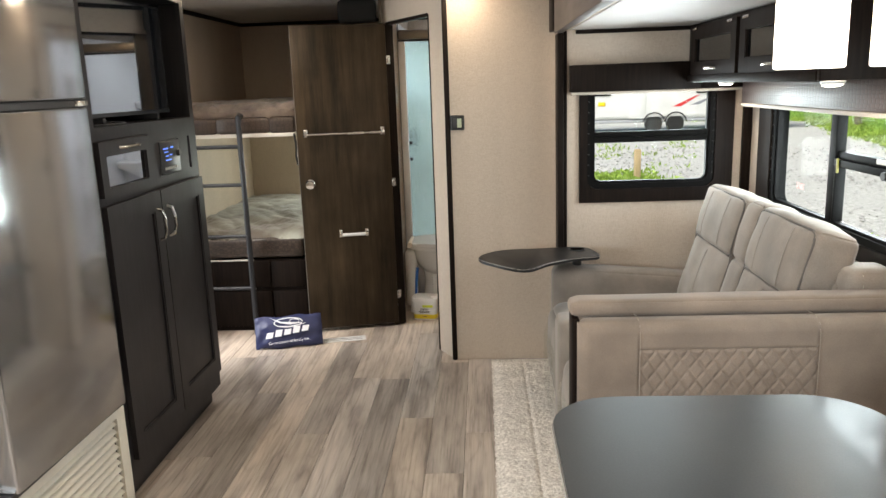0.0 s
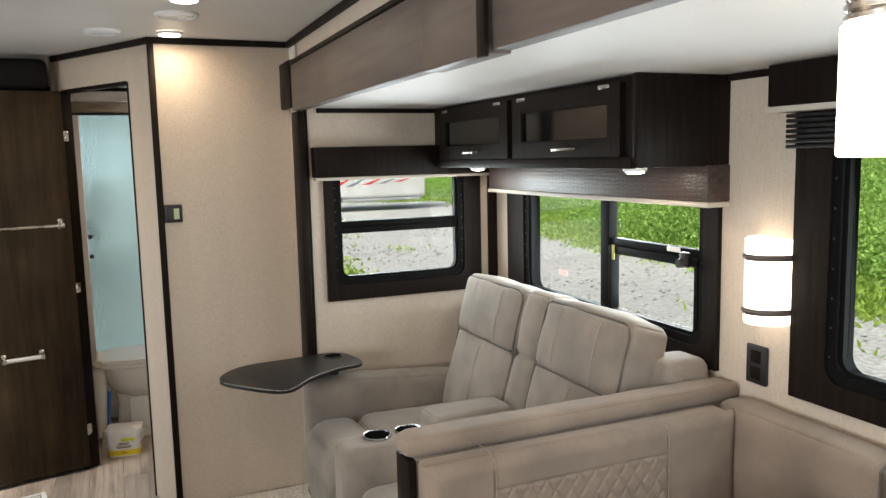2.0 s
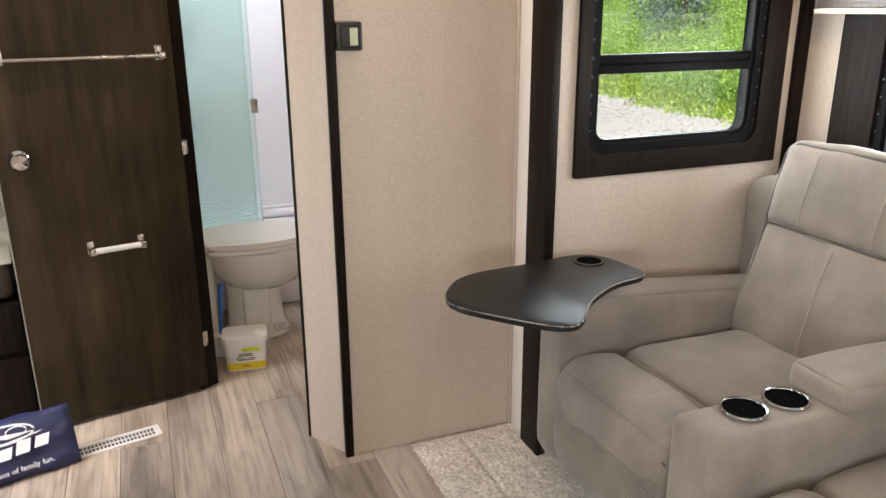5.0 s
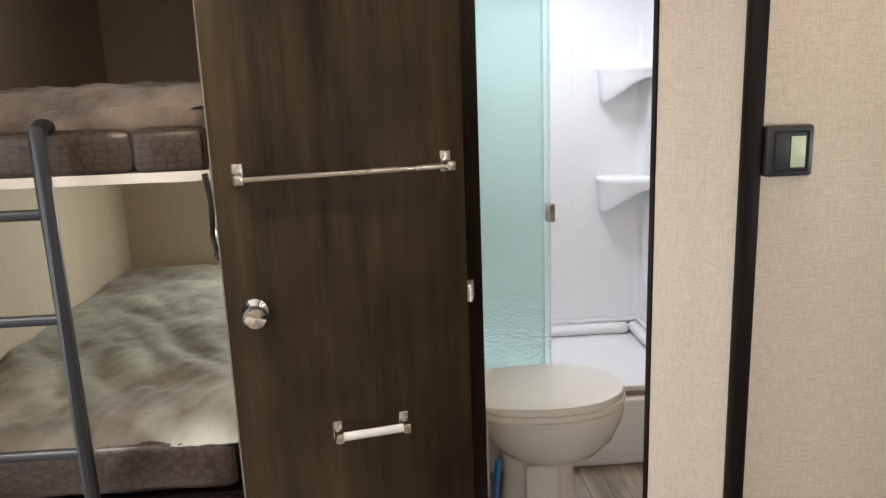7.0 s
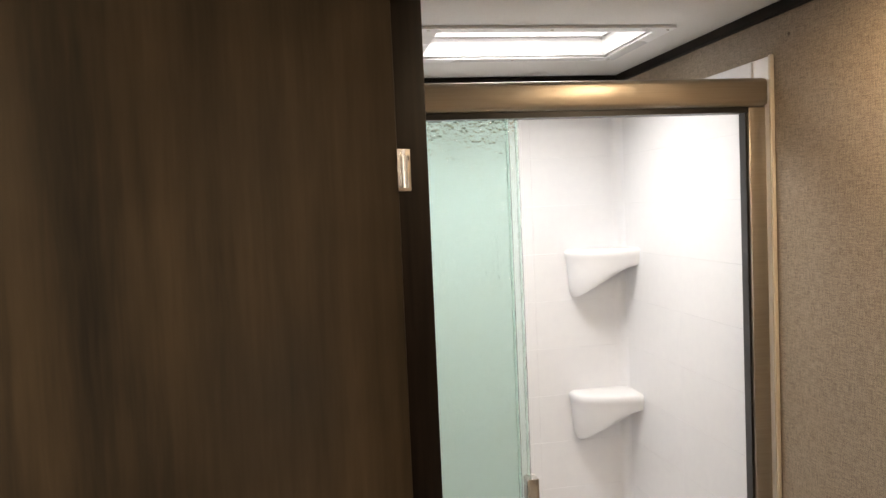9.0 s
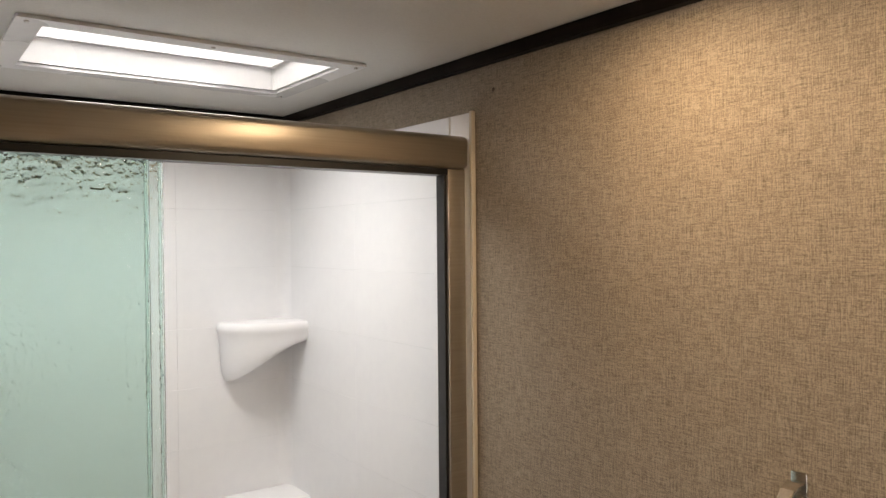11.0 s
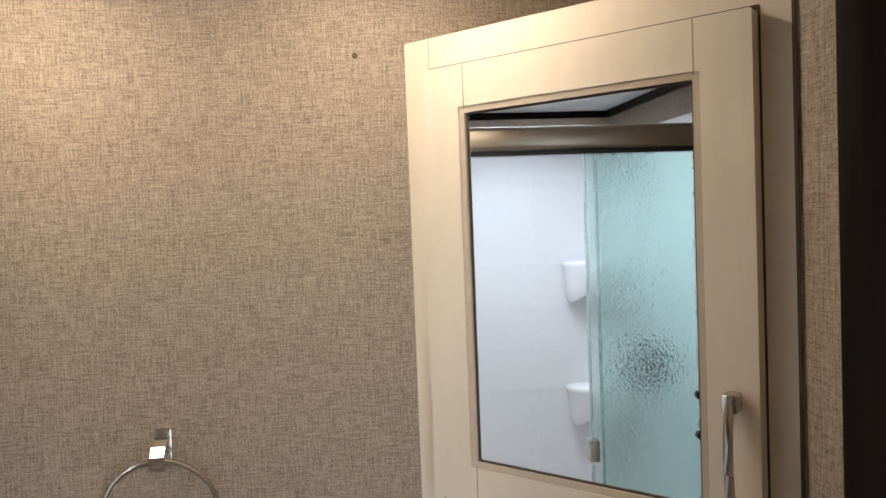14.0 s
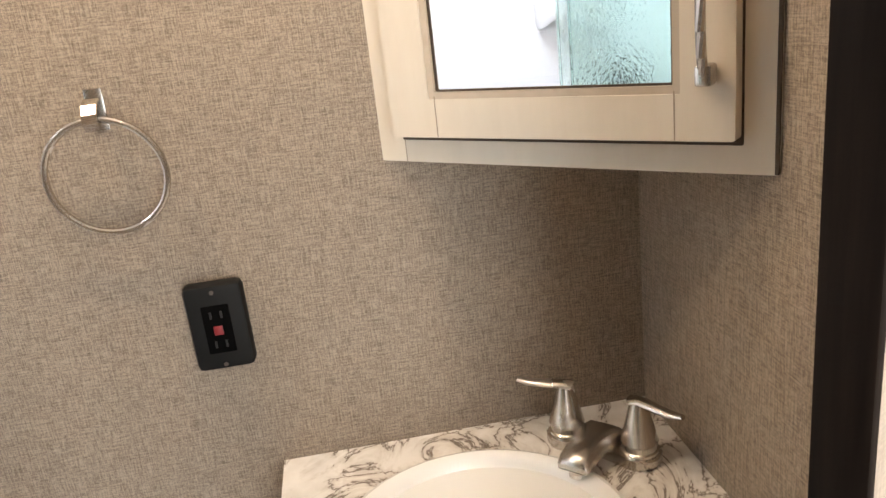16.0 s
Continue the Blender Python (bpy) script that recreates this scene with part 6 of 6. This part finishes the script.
part("spout", fa_on(bm), NICKEL, fa, angle=50)
part("aerator", fa_on(cyl(bmesh.new(), (0, 0.076, 0.006), (0, 0.076, 0.024), 0.0115, seg=20)), NICKEL, fa)

# corner mirror cabinet
A, B = Vector((XR - 0.001, 4.349)), Vector((-0.006, YP1 + 0.001))
L = (A - B).length
ang = math.degrees(math.atan2(A.y - B.y, A.x - B.x))
MP = pose(B.x, B.y, 0, 0, 0, ang)      # local x from the partition to the side wall, +y into the bath
mc = thing("mirror_cabinet", (0.17, 4.17, 1.227), "cream corner medicine cabinet with a mirrored door", "medicine cabinet")


def mc_on(bm):
    bmesh.ops.transform(bm, matrix=MP, verts=bm.verts)
    return bm


xz = lambda u, d, v: (u, d, v)
part("face_frame", mc_on(ring(bmesh.new(), rrect(0.0, L, 1.227, 1.868, 0.002, 2), rrect(0.06, L - 0.06, 1.29, 1.80, 0.002, 2), -0.018, 0.0, xz)), CREAM, mc)
bm = bmesh.new()
prism(bm, [(B.x + 0.02, B.y + 0.002), (A.x - 0.002, B.y + 0.002), (A.x - 0.002, A.y - 0.025)], 1.235, 1.862)
part("case", bm, CREAM, mc)
UD0, UD1 = 0.036, L - 0.042
dr = part("door", mc_on(ring(bmesh.new(), rrect(UD0, UD1, 1.263, 1.822, 0.003, 2), rrect(UD0 + 0.052, UD1 - 0.061, 1.309, 1.769, 0.002, 2), 0.0008, 0.021, xz)), CREAM, mc)
# flat dark rings painted for the shade in the gaps round door and mirror
part("shadow_gap", mc_on(ring(bmesh.new(), rrect(UD0 - 0.0024, UD1 + 0.0024, 1.2555, 1.8280, 0.002, 2), rrect(UD0 + 0.004, UD1 - 0.004, 1.267, 1.818, 0.002, 2), 0.0003, 0.0007, xz)), GAPSHADE, dr)
part("inner_shade_ring", mc_on(ring(bmesh.new(), rrect(UD0 + 0.0590, UD1 - 0.0680, 1.316, 1.762, 0.002, 2), rrect(UD0 + 0.0625, UD1 - 0.0715, 1.3195, 1.7585, 0.002, 2), 0.0137, 0.0150, xz)), GAPSHADE, dr)
part("bead", mc_on(ring(bmesh.new(), rrect(UD0 + 0.0515, UD1 - 0.0605, 1.3085, 1.7695, 0.002, 2), rrect(UD0 + 0.060, UD1 - 0.069, 1.317, 1.761, 0.002, 2), 0.0140, 0.0190, xz)), varied("bead_tan", (0.50, 0.43, 0.34), (0.56, 0.48, 0.385), 50, 3, 0.35, 0), dr)
part("glass", mc_on(bx(UD0 + 0.052, UD1 - 0.061, 0.010, 0.0136, 1.309, 1.769)), MIRROR, dr, "clear mirror glass")
u = UD0 + 0.024
bm = tube(bmesh.new(), [(u, 0.036, 1.322), (u, 0.043, 1.345), (u, 0.046, 1.368), (u, 0.046, 1.396), (u, 0.043, 1.419), (u, 0.036, 1.442)], 0.0050, 10)
box(bm, u - 0.008, u + 0.008, 0.0212, 0.042, 1.318, 1.338, r=0.003)
box(bm, u - 0.008, u + 0.008, 0.0212, 0.042, 1.426, 1.446, r=0.003)
part("handle", mc_on(bm), NICKEL, dr, "brushed nickel bow handle")
JOINT = plain("joint_tan", (0.30, 0.245, 0.185), 0.6)
for uu in (UD0 + 0.058, UD1 - 0.070):
    for z0, z1 in ((1.264, 1.3125), (1.7655, 1.821)):
        part("joint", mc_on(bx(uu - 0.0006, uu + 0.0006, 0.0205, 0.0214, z0, z1)), JOINT, dr)
for z0, z1 in ((1.2275, 1.2550), (1.8285, 1.8675)):
    part("frame_joint", mc_on(bx(UD1 - 0.0005, UD1 + 0.0005, -0.0004, 0.0004, z0, z1)), JOINT, mc)
# dark strip painted for the cabinet's shadow on the wall
part("wall_shade_strip", mc_on(bx(0.0005, 0.0045, -0.006, 0.0035, 1.228, 1.867, r=0.001)), GAPSHADE, mc, "dark strip painted for the shade along the wall")

rg = thing("towel_ring", (XR, 4.69, 1.17), "brushed nickel towel ring on the linen wall covering", "towel ring")
bm = bx(XR - 0.0035, XR - 0.0005, 4.681, 4.703, 1.312, 1.364, r=0.001)
strap = [(0.003, 1.352), (0.016, 1.353), (0.030, 1.347), (0.040, 1.336), (0.042, 1.325), (0.036, 1.318)]
for (d0, z0), (d1, z1) in zip(strap, strap[1:]):
    q = [bm.verts.new((XR - d, y, z)) for d, z in ((d0, z0), (d1, z1)) for y in (4.683, 4.701)]
    t = [bm.verts.new((v.co.x + 0.0008, v.co.y, v.co.z - 0.0022)) for v in q]
    for f in ((q[0], q[1], q[3], q[2]), (t[0], t[1], t[3], t[2]), (q[0], q[2], t[2], t[0]), (q[1], q[3], t[3], t[1])):
        bm.faces.new(f)
part("bracket", bm, NICKEL, rg)
for z in (1.319, 1.359):
    part("screw", lathe(bmesh.new(), [(0.0045, 0), (0.004, 0.0016), (0.001, 0.0022)], (0, 0, 0), 12), DIMCHROME, rg).matrix_local = pose(-0.0036, 0.002, z - 1.17, 0, -90, 0)
bm, rows = bmesh.new(), []
for k in range(64):
    a = 2 * math.pi * k / 64
    c0 = Vector((XR - 0.034 + 0.006 * (1 - math.cos(a)), 4.692 + 0.0715 * math.sin(a), 1.258 + 0.0715 * math.cos(a)))
    out_ = Vector((0, math.sin(a), math.cos(a)))
    rows.append([bm.verts.new(c0 + 0.0043 * (out_ * math.cos(b) + Vector((1, 0, 0)) * math.sin(b))) for b in [2 * math.pi * q / 10 for q in range(10)]])
for a, b in zip(rows, rows[1:] + rows[:1]):
    for q in range(10):
        bm.faces.new((a[q], a[(q + 1) % 10], b[(q + 1) % 10], b[q]))
part("ring", bm, NICKEL, rg)

gf = thing("gfci_outlet", (XR, 4.597, 0.97), "dark brown power outlet with a red button in the bathroom", "outlet")
part("plate", bx(XR - 0.030, XR - 0.0005, 4.559, 4.637, 0.976, 1.099, r=0.009), MATTBLACK, gf)
part("insert", bx(XR - 0.0325, XR - 0.0302, 4.580, 4.616, 1.003, 1.071, r=0.001), WELL, gf)
part("button", bx(XR - 0.0355, XR - 0.0326, 4.592, 4.604, 1.030, 1.043, r=0.001), plain("dark_red_button", (0.22, 0.015, 0.018), 0.45), gf, "red reset button")
bm = bmesh.new()
for z in (1.058, 1.016):
    for y in (4.591, 4.605):
        box(bm, XR - 0.0332, XR - 0.0326, y - 0.0015, y + 0.0015, z - 0.005, z + 0.005)
part("sockets", bm, BLACK, gf)
for z in (0.985, 1.089):
    part("screw", cyl(bmesh.new(), (XR - 0.0315, 4.598, z), (XR - 0.0302, 4.598, z), 0.003, seg=10), PIPE, gf)
for y, z in ((4.416, 1.854), (5.30, 1.955)):
    tagged(part("wall_tack", lathe(bmesh.new(), [(0.004, 0), (0.003, 0.002), (0.001, 0.0025)], (0, 0, 0), 10), BARK), "small brown nail head in the wall covering", "nail", "wall nails").matrix_world = pose(XR - 0.0005, y, z, 0, -90, 0)

# ---- outdoors ----
GZ = -0.8
tagged(part("ground", grid_sheet(60, 60, lambda u, v: (-900 + 1800 * u if u in (0, 1) else -40 + 80 * u, -900 + 1800 * v if v in (0, 1) else -25 + 90 * v, GZ + 0.05 * noise.noise((u * 21, v * 24, 1)))), GRAVEL), "grey gravel yard outside", "ground", kind="structure")

LINE = [(8.2, -14), (8.6, -4), (9.0, 4), (9.5, 7.6), (10.25, 10), (10.6, 12.5), (10.7, 15.8), (11.5, 19.5), (13.2, 24.5), (13.5, 28.5), (16, 37), (8, 43), (-8, 45)]


def along(t):
    k = min(int(t * (len(LINE) - 1)), len(LINE) - 2)
    f = t * (len(LINE) - 1) - k
    a, b = np.array(LINE[k]), np.array(LINE[k + 1])
    d = (b - a) / np.linalg.norm(b - a)
    return a + (b - a) * f, np.array((d[1], -d[0]))


def scatter(name, places, sizes, m, label, category, flat=0.0, tall=1.0):
    """Many small leaves as one mesh: each a folded diamond of two triangles."""
    rng = np.random.default_rng(len(places))
    n = len(places)
    a = rng.normal(size=(n, 3))
    a[:, 2] = a[:, 2] * (1 - flat) + flat * 1.5 * tall
    a /= np.linalg.norm(a, axis=1)[:, None]
    b = np.cross(a, rng.normal(size=(n, 3)))
    b /= np.linalg.norm(b, axis=1)[:, None]
    s = np.asarray(sizes)[:, None]
    V = np.empty((n, 4, 3))
    V[:, 0], V[:, 1], V[:, 2], V[:, 3] = places - a * s * tall, places + b * s * 0.45, places + a * s * tall, places - b * s * 0.45
    me = bpy.data.meshes.new(name)
    me.vertices.add(4 * n)
    me.vertices.foreach_set("co", V.ravel())
    me.loops.add(4 * n)
    me.loops.foreach_set("vertex_index", np.arange(4 * n))
    me.polygons.add(n)
    me.polygons.foreach_set("loop_start", np.arange(0, 4 * n, 4))
    me.update(calc_edges=True)
    me.materials.append(m)
    return tagged(new(name, me), label, category, kind="stuff")


rng = np.random.default_rng(5)
pts, siz = [], []
for c in range(3200):
    t = rng.random() ** 0.8
    p, nrm = along(t)
    dep = 1.15 + 5.2 * rng.random() ** 1.3
    hh = 0.30 + 0.44 * dep * (0.6 + 0.8 * rng.random())
    ctr = np.array((*(p + nrm * dep), GZ + hh * (0.25 + 0.75 * rng.random())))
    k = 115
    sp = 0.28 + 0.30 * rng.random()
    pts.append(ctr + rng.normal(size=(k, 3)) * sp * np.array((1, 1, 0.8)))
    siz.append(0.028 + 0.036 * rng.random(k))
P_ = np.concatenate(pts)
S_ = np.concatenate(siz)
keep = P_[:, 2] > GZ + 0.02
scatter("shrub_bank", P_[keep], S_[keep], LEAF, "dense bright green shrubs at the edge of the yard", "shrubs")
pts, siz = [], []
for c in range(900):
    p, nrm = along(rng.random())
    ctr = np.array((*(p + nrm * (6.5 + 5 * rng.random())), GZ + 0.5 + 6.5 * rng.random()))
    pts.append(ctr + rng.normal(size=(90, 3)) * 0.7)
    siz.append(0.07 + 0.07 * rng.random(90))
scatter("far_trees", np.concatenate(pts), np.concatenate(siz), LEAF, "taller green trees behind the shrubs", "trees")
pts, siz = [], []
for c in range(1500):
    p, nrm = along(rng.random())
    ctr = np.array((*(p - nrm * (1.7 * rng.random() ** 2.0 - 1.0)), GZ + 0.05))
    pts.append(ctr + rng.normal(size=(34, 3)) * np.array((0.22, 0.22, 0.05)))
    siz.append(0.035 + 0.05 * rng.random(34))
for c in range(420):
    ctr = np.array((1.2 + 2.6 * rng.random(), 10.5 + 8 * rng.random(), GZ + 0.05))
    pts.append(ctr + rng.normal(size=(30, 3)) * np.array((0.25, 0.25, 0.04)))
    siz.append(0.035 + 0.04 * rng.random(30))
for c in range(30):
    ctr = np.array((2.0 + 6.0 * rng.random(), 6 + 22 * rng.random(), GZ + 0.05))
    pts.append(ctr + rng.normal(size=(26, 3)) * np.array((0.30, 0.30, 0.04)))
    siz.append(0.03 + 0.035 * rng.random(26))
scatter("yard_grass", np.concatenate(pts), np.concatenate(siz), GRASS, "patchy grass along the gravel edge", "grass", 0.6, 1.3)

bm = grid_sheet(90, 8, lambda u, v: (*(along(min(u, 0.9999))[0] + along(min(u, 0.9999))[1] * (0.3 + 11.7 * v)), GZ - 0.02 + 1.5 * v + 0.25 * noise.noise((u * 60, v * 6, 0)) * (v > 0)))
tagged(part("green_bank", bm, varied("undergrowth", (0.120, 0.210, 0.030), (0.190, 0.310, 0.050), 3, 0.6, 0.9, 0.5, 0.05), None, angle=80), "low green bank behind the gravel", "bank", kind="structure")

n = 5200
q = np.column_stack((rng.uniform(1.6, 12, n), rng.uniform(-4, 26, n), np.full(n, GZ + 0.01)))
s = 0.02 + 0.035 * rng.random(n) ** 2
oct_v = np.array([(1, 0, 0), (-1, 0, 0), (0, 1, 0), (0, -1, 0), (0, 0, 0.7), (0, 0, -0.5)])
oct_f = np.array([(0, 2, 4), (2, 1, 4), (1, 3, 4), (3, 0, 4), (2, 0, 5), (1, 2, 5), (3, 1, 5), (0, 3, 5)])
V = q[:, None, :] + oct_v[None] * s[:, None, None] * rng.uniform(0.7, 1.3, (n, 6, 1))
me = bpy.data.meshes.new("gravel_stones")
me.from_pydata(V.reshape(-1, 3).tolist(), [], (oct_f[None] + 6 * np.arange(n)[:, None, None]).reshape(-1, 3).tolist())
me.materials.append(STONE)
tagged(new("gravel_stones", me), "loose grey stones on the gravel", "gravel", kind="stuff")


def conifer(x, y, h, seed):
    ob = thing("spruce_tree", (x, y, GZ), "blue-green spruce tree behind the shrubs", "tree", "spruces")
    part("trunk", tube(bmesh.new(), [(x, y, GZ), (x + 0.05, y, GZ + h * 0.5), (x, y, GZ + h)], [0.16, 0.10, 0.02], 10), BARK, ob)
    r = np.random.default_rng(seed)
    bm = bmesh.new()
    for k in range(520):
        f = r.random() ** 0.8
        z = GZ + 0.4 + (h - 0.4) * f
        reach = (1 - f) * h * 0.30 + 0.10
        a = r.uniform(0, 2 * math.pi)
        d = Vector((math.cos(a), math.sin(a), -0.15))
        for j in range(7):
            c = Vector((x, y, z)) + d * reach * (0.35 + 0.65 * j / 6) + Vector(r.normal(size=3) * 0.06)
            e = (d + Vector(r.normal(size=3) * 0.7)).normalized() * 0.12
            w = e.cross(Vector(r.normal(size=3))).normalized() * 0.035
            bm.faces.new([bm.verts.new(v) for v in (c - e, c + w, c + e, c - w)])
    part("crown", bm, SPRUCE, ob)


conifer(15.2, 22.0, 5.0, 1)
conifer(17.2, 25.5, 6.0, 2)
for k, (x, y) in enumerate(((13.9, 30.5), (15.2, 32.0), (15.5, 29.0))):
    ob = thing("bare_trunk", (x, y, GZ), "dark slim tree trunk standing in the shrubs", "tree", "trunks")
    part("trunk", tube(bmesh.new(), [(x, y, GZ), (x + 0.1, y, 3.0), (x + 0.1, y + 0.2, 6.5)], [0.16, 0.12, 0.06], 8), BARK, ob)

rv = thing("travel_trailer", (8.0, 34.3, GZ), "white travel trailer with red and grey stripes parked in the yard", "trailer")
part("body", bx(3.2, 12.6, 33.0, 35.4, GZ + 0.55, 2.35, r=0.18, seg=4), RVWHITE, rv)
part("skirt", bx(3.4, 12.3, 33.03, 35.37, GZ + 0.42, GZ + 0.549, r=0.03), plain("grey_skirt", (0.35, 0.36, 0.38), 0.5), rv)
for k in range(5):
    bm = bmesh.new()
    x = 8.0 + k * 0.75
    f = [bm.verts.new(v) for v in ((x, 32.992, 0.25 + 0.05 * k), (x + 0.9, 32.992, 0.65), (x + 1.15, 32.992, 0.72), (x + 0.35, 32.992, 0.25 + 0.05 * k))]
    bm.faces.new(f)
    r = bmesh.ops.extrude_face_region(bm, geom=bm.faces[:])
    bmesh.ops.translate(bm, verts=[v for v in r["geom"] if isinstance(v, bmesh.types.BMVert)], vec=(0, 0.007, 0))
    part("stripe", bm, RED if k % 2 == 0 else plain("grey_stripe", (0.22, 0.23, 0.26), 0.5), rv)
for x in (4.6, 9.0):
    w = part("window", bx(x, x + 0.8, 32.985, 32.999, 0.8, 1.35, r=0.004), BLACK, rv)
    part("frame", ring(bmesh.new(), rrect(x - 0.03, x + 0.83, 0.77, 1.38, 0.05, 4), rrect(x + 0.01, x + 0.79, 0.81, 1.34, 0.04, 4), 32.975, 32.999, lambda u, d, v: (u, d, v)), BLACKALU, w)
part("door", bx(6.2, 6.9, 32.985, 32.999, GZ + 0.6, 1.5, r=0.01), RVWHITE, rv)
part("storage_light", bx(4.9, 5.2, 32.98, 32.999, 0.35, 0.52, r=0.01), YELLOW, rv)
for x in (7.25, 8.15):
    wh = part("wheel", cyl(bmesh.new(), (x, 33.02, GZ + 0.36), (x, 33.26, GZ + 0.36), 0.36, seg=28), BLACK, rv)
    part("rim", lathe(bmesh.new(), [(0.22, 0), (0.20, 0.02), (0.05, 0.03), (0.001, 0.04)], (0, 0, 0), 20), NICKEL, wh).matrix_local = pose(x - 8.0, 33.018 - 34.3, 0.36, 90, 0, 0)
    part("arch", tube(bmesh.new(), [(x + 0.46 * math.cos(radians(a)), 32.99, GZ + 0.36 + 0.46 * math.sin(radians(a))) for a in range(10, 171, 20)], 0.03, 6), BLACK, rv)
ps = thing("wooden_post", (3.45, 17.4, GZ), "short weathered wooden post in the gravel yard", "post")
part("stake", bx(3.38, 3.52, 17.33, 17.47, GZ, GZ + 0.72, r=0.02), POSTWOOD, ps)

# ---- pieces: shower tiles, then floor planks ----
def tile_mesh(w, h, d=0.004):
    bm = bx(-w / 2 + 0.0001, w / 2 - 0.0001, -d, 0.0, -h / 2 + 0.0001, h / 2 - 0.0001, r=0.0003, seg=1)
    bmesh.ops.recalc_face_normals(bm, faces=bm.faces)
    me = bpy.data.meshes.new("tile")
    bm.to_mesh(me)
    bm.free()
    me.materials.append(SURROUND)
    return me


TH = (1.918 - 0.140) / 11
for width, count, where in ((SX1 - SX0, 3, lambda s: pose(SX0 + s, SB + 0.0075, 0)), (SB - SY - 0.03, 2, lambda s: pose(SX1 + 0.0025, SY + 0.03 + s, 0, 0, 0, -90)), (SB - SY - 0.03, 2, lambda s: pose(SX0 - 0.003, SY + 0.03 + s, 0, 0, 0, 90))):
    me = tile_mesh(width / count, TH)
    for i in range(count):
        for j in range(11):
            ob = new("tile", me)
            ob.parent = sh
            ob.matrix_local = pose(0.14, -5.8, 0) @ where((i + 0.5) * width / count) @ pose(0, 0, 0.140 + (j + 0.5) * TH)

PW, PLEN, cache = 0.152, 1.22, {}
r = random.Random(3)
cols = int((XS - XL) / PW) + 1
for i in range(cols):
    x0, x1 = XL + i * PW, min(XL + (i + 1) * PW, XS)
    y, cut = YF, YF + PLEN * (0.15 + 0.8 * r.random())
    while y < YR:
        e = min(cut, YR)
        key = (round(x1 - x0, 3), round(e - y, 3))
        if key not in cache:
            bm = bx(-key[0] / 2 + 0.0007, key[0] / 2 - 0.0007, -key[1] / 2 + 0.0007, key[1] / 2 - 0.0007, -0.005, 0.0, r=0.0012, seg=1)
            bmesh.ops.recalc_face_normals(bm, faces=bm.faces)
            me = bpy.data.meshes.new("plank")
            bm.to_mesh(me)
            bm.free()
            me.materials.append(PLANK)
            cache[key] = me
        ob = new("plank", cache[key])
        ob.parent = FLOOR
        ob.location = ((x0 + x1) / 2, (y + e) / 2, 0.0)
        y, cut = e, e + PLEN
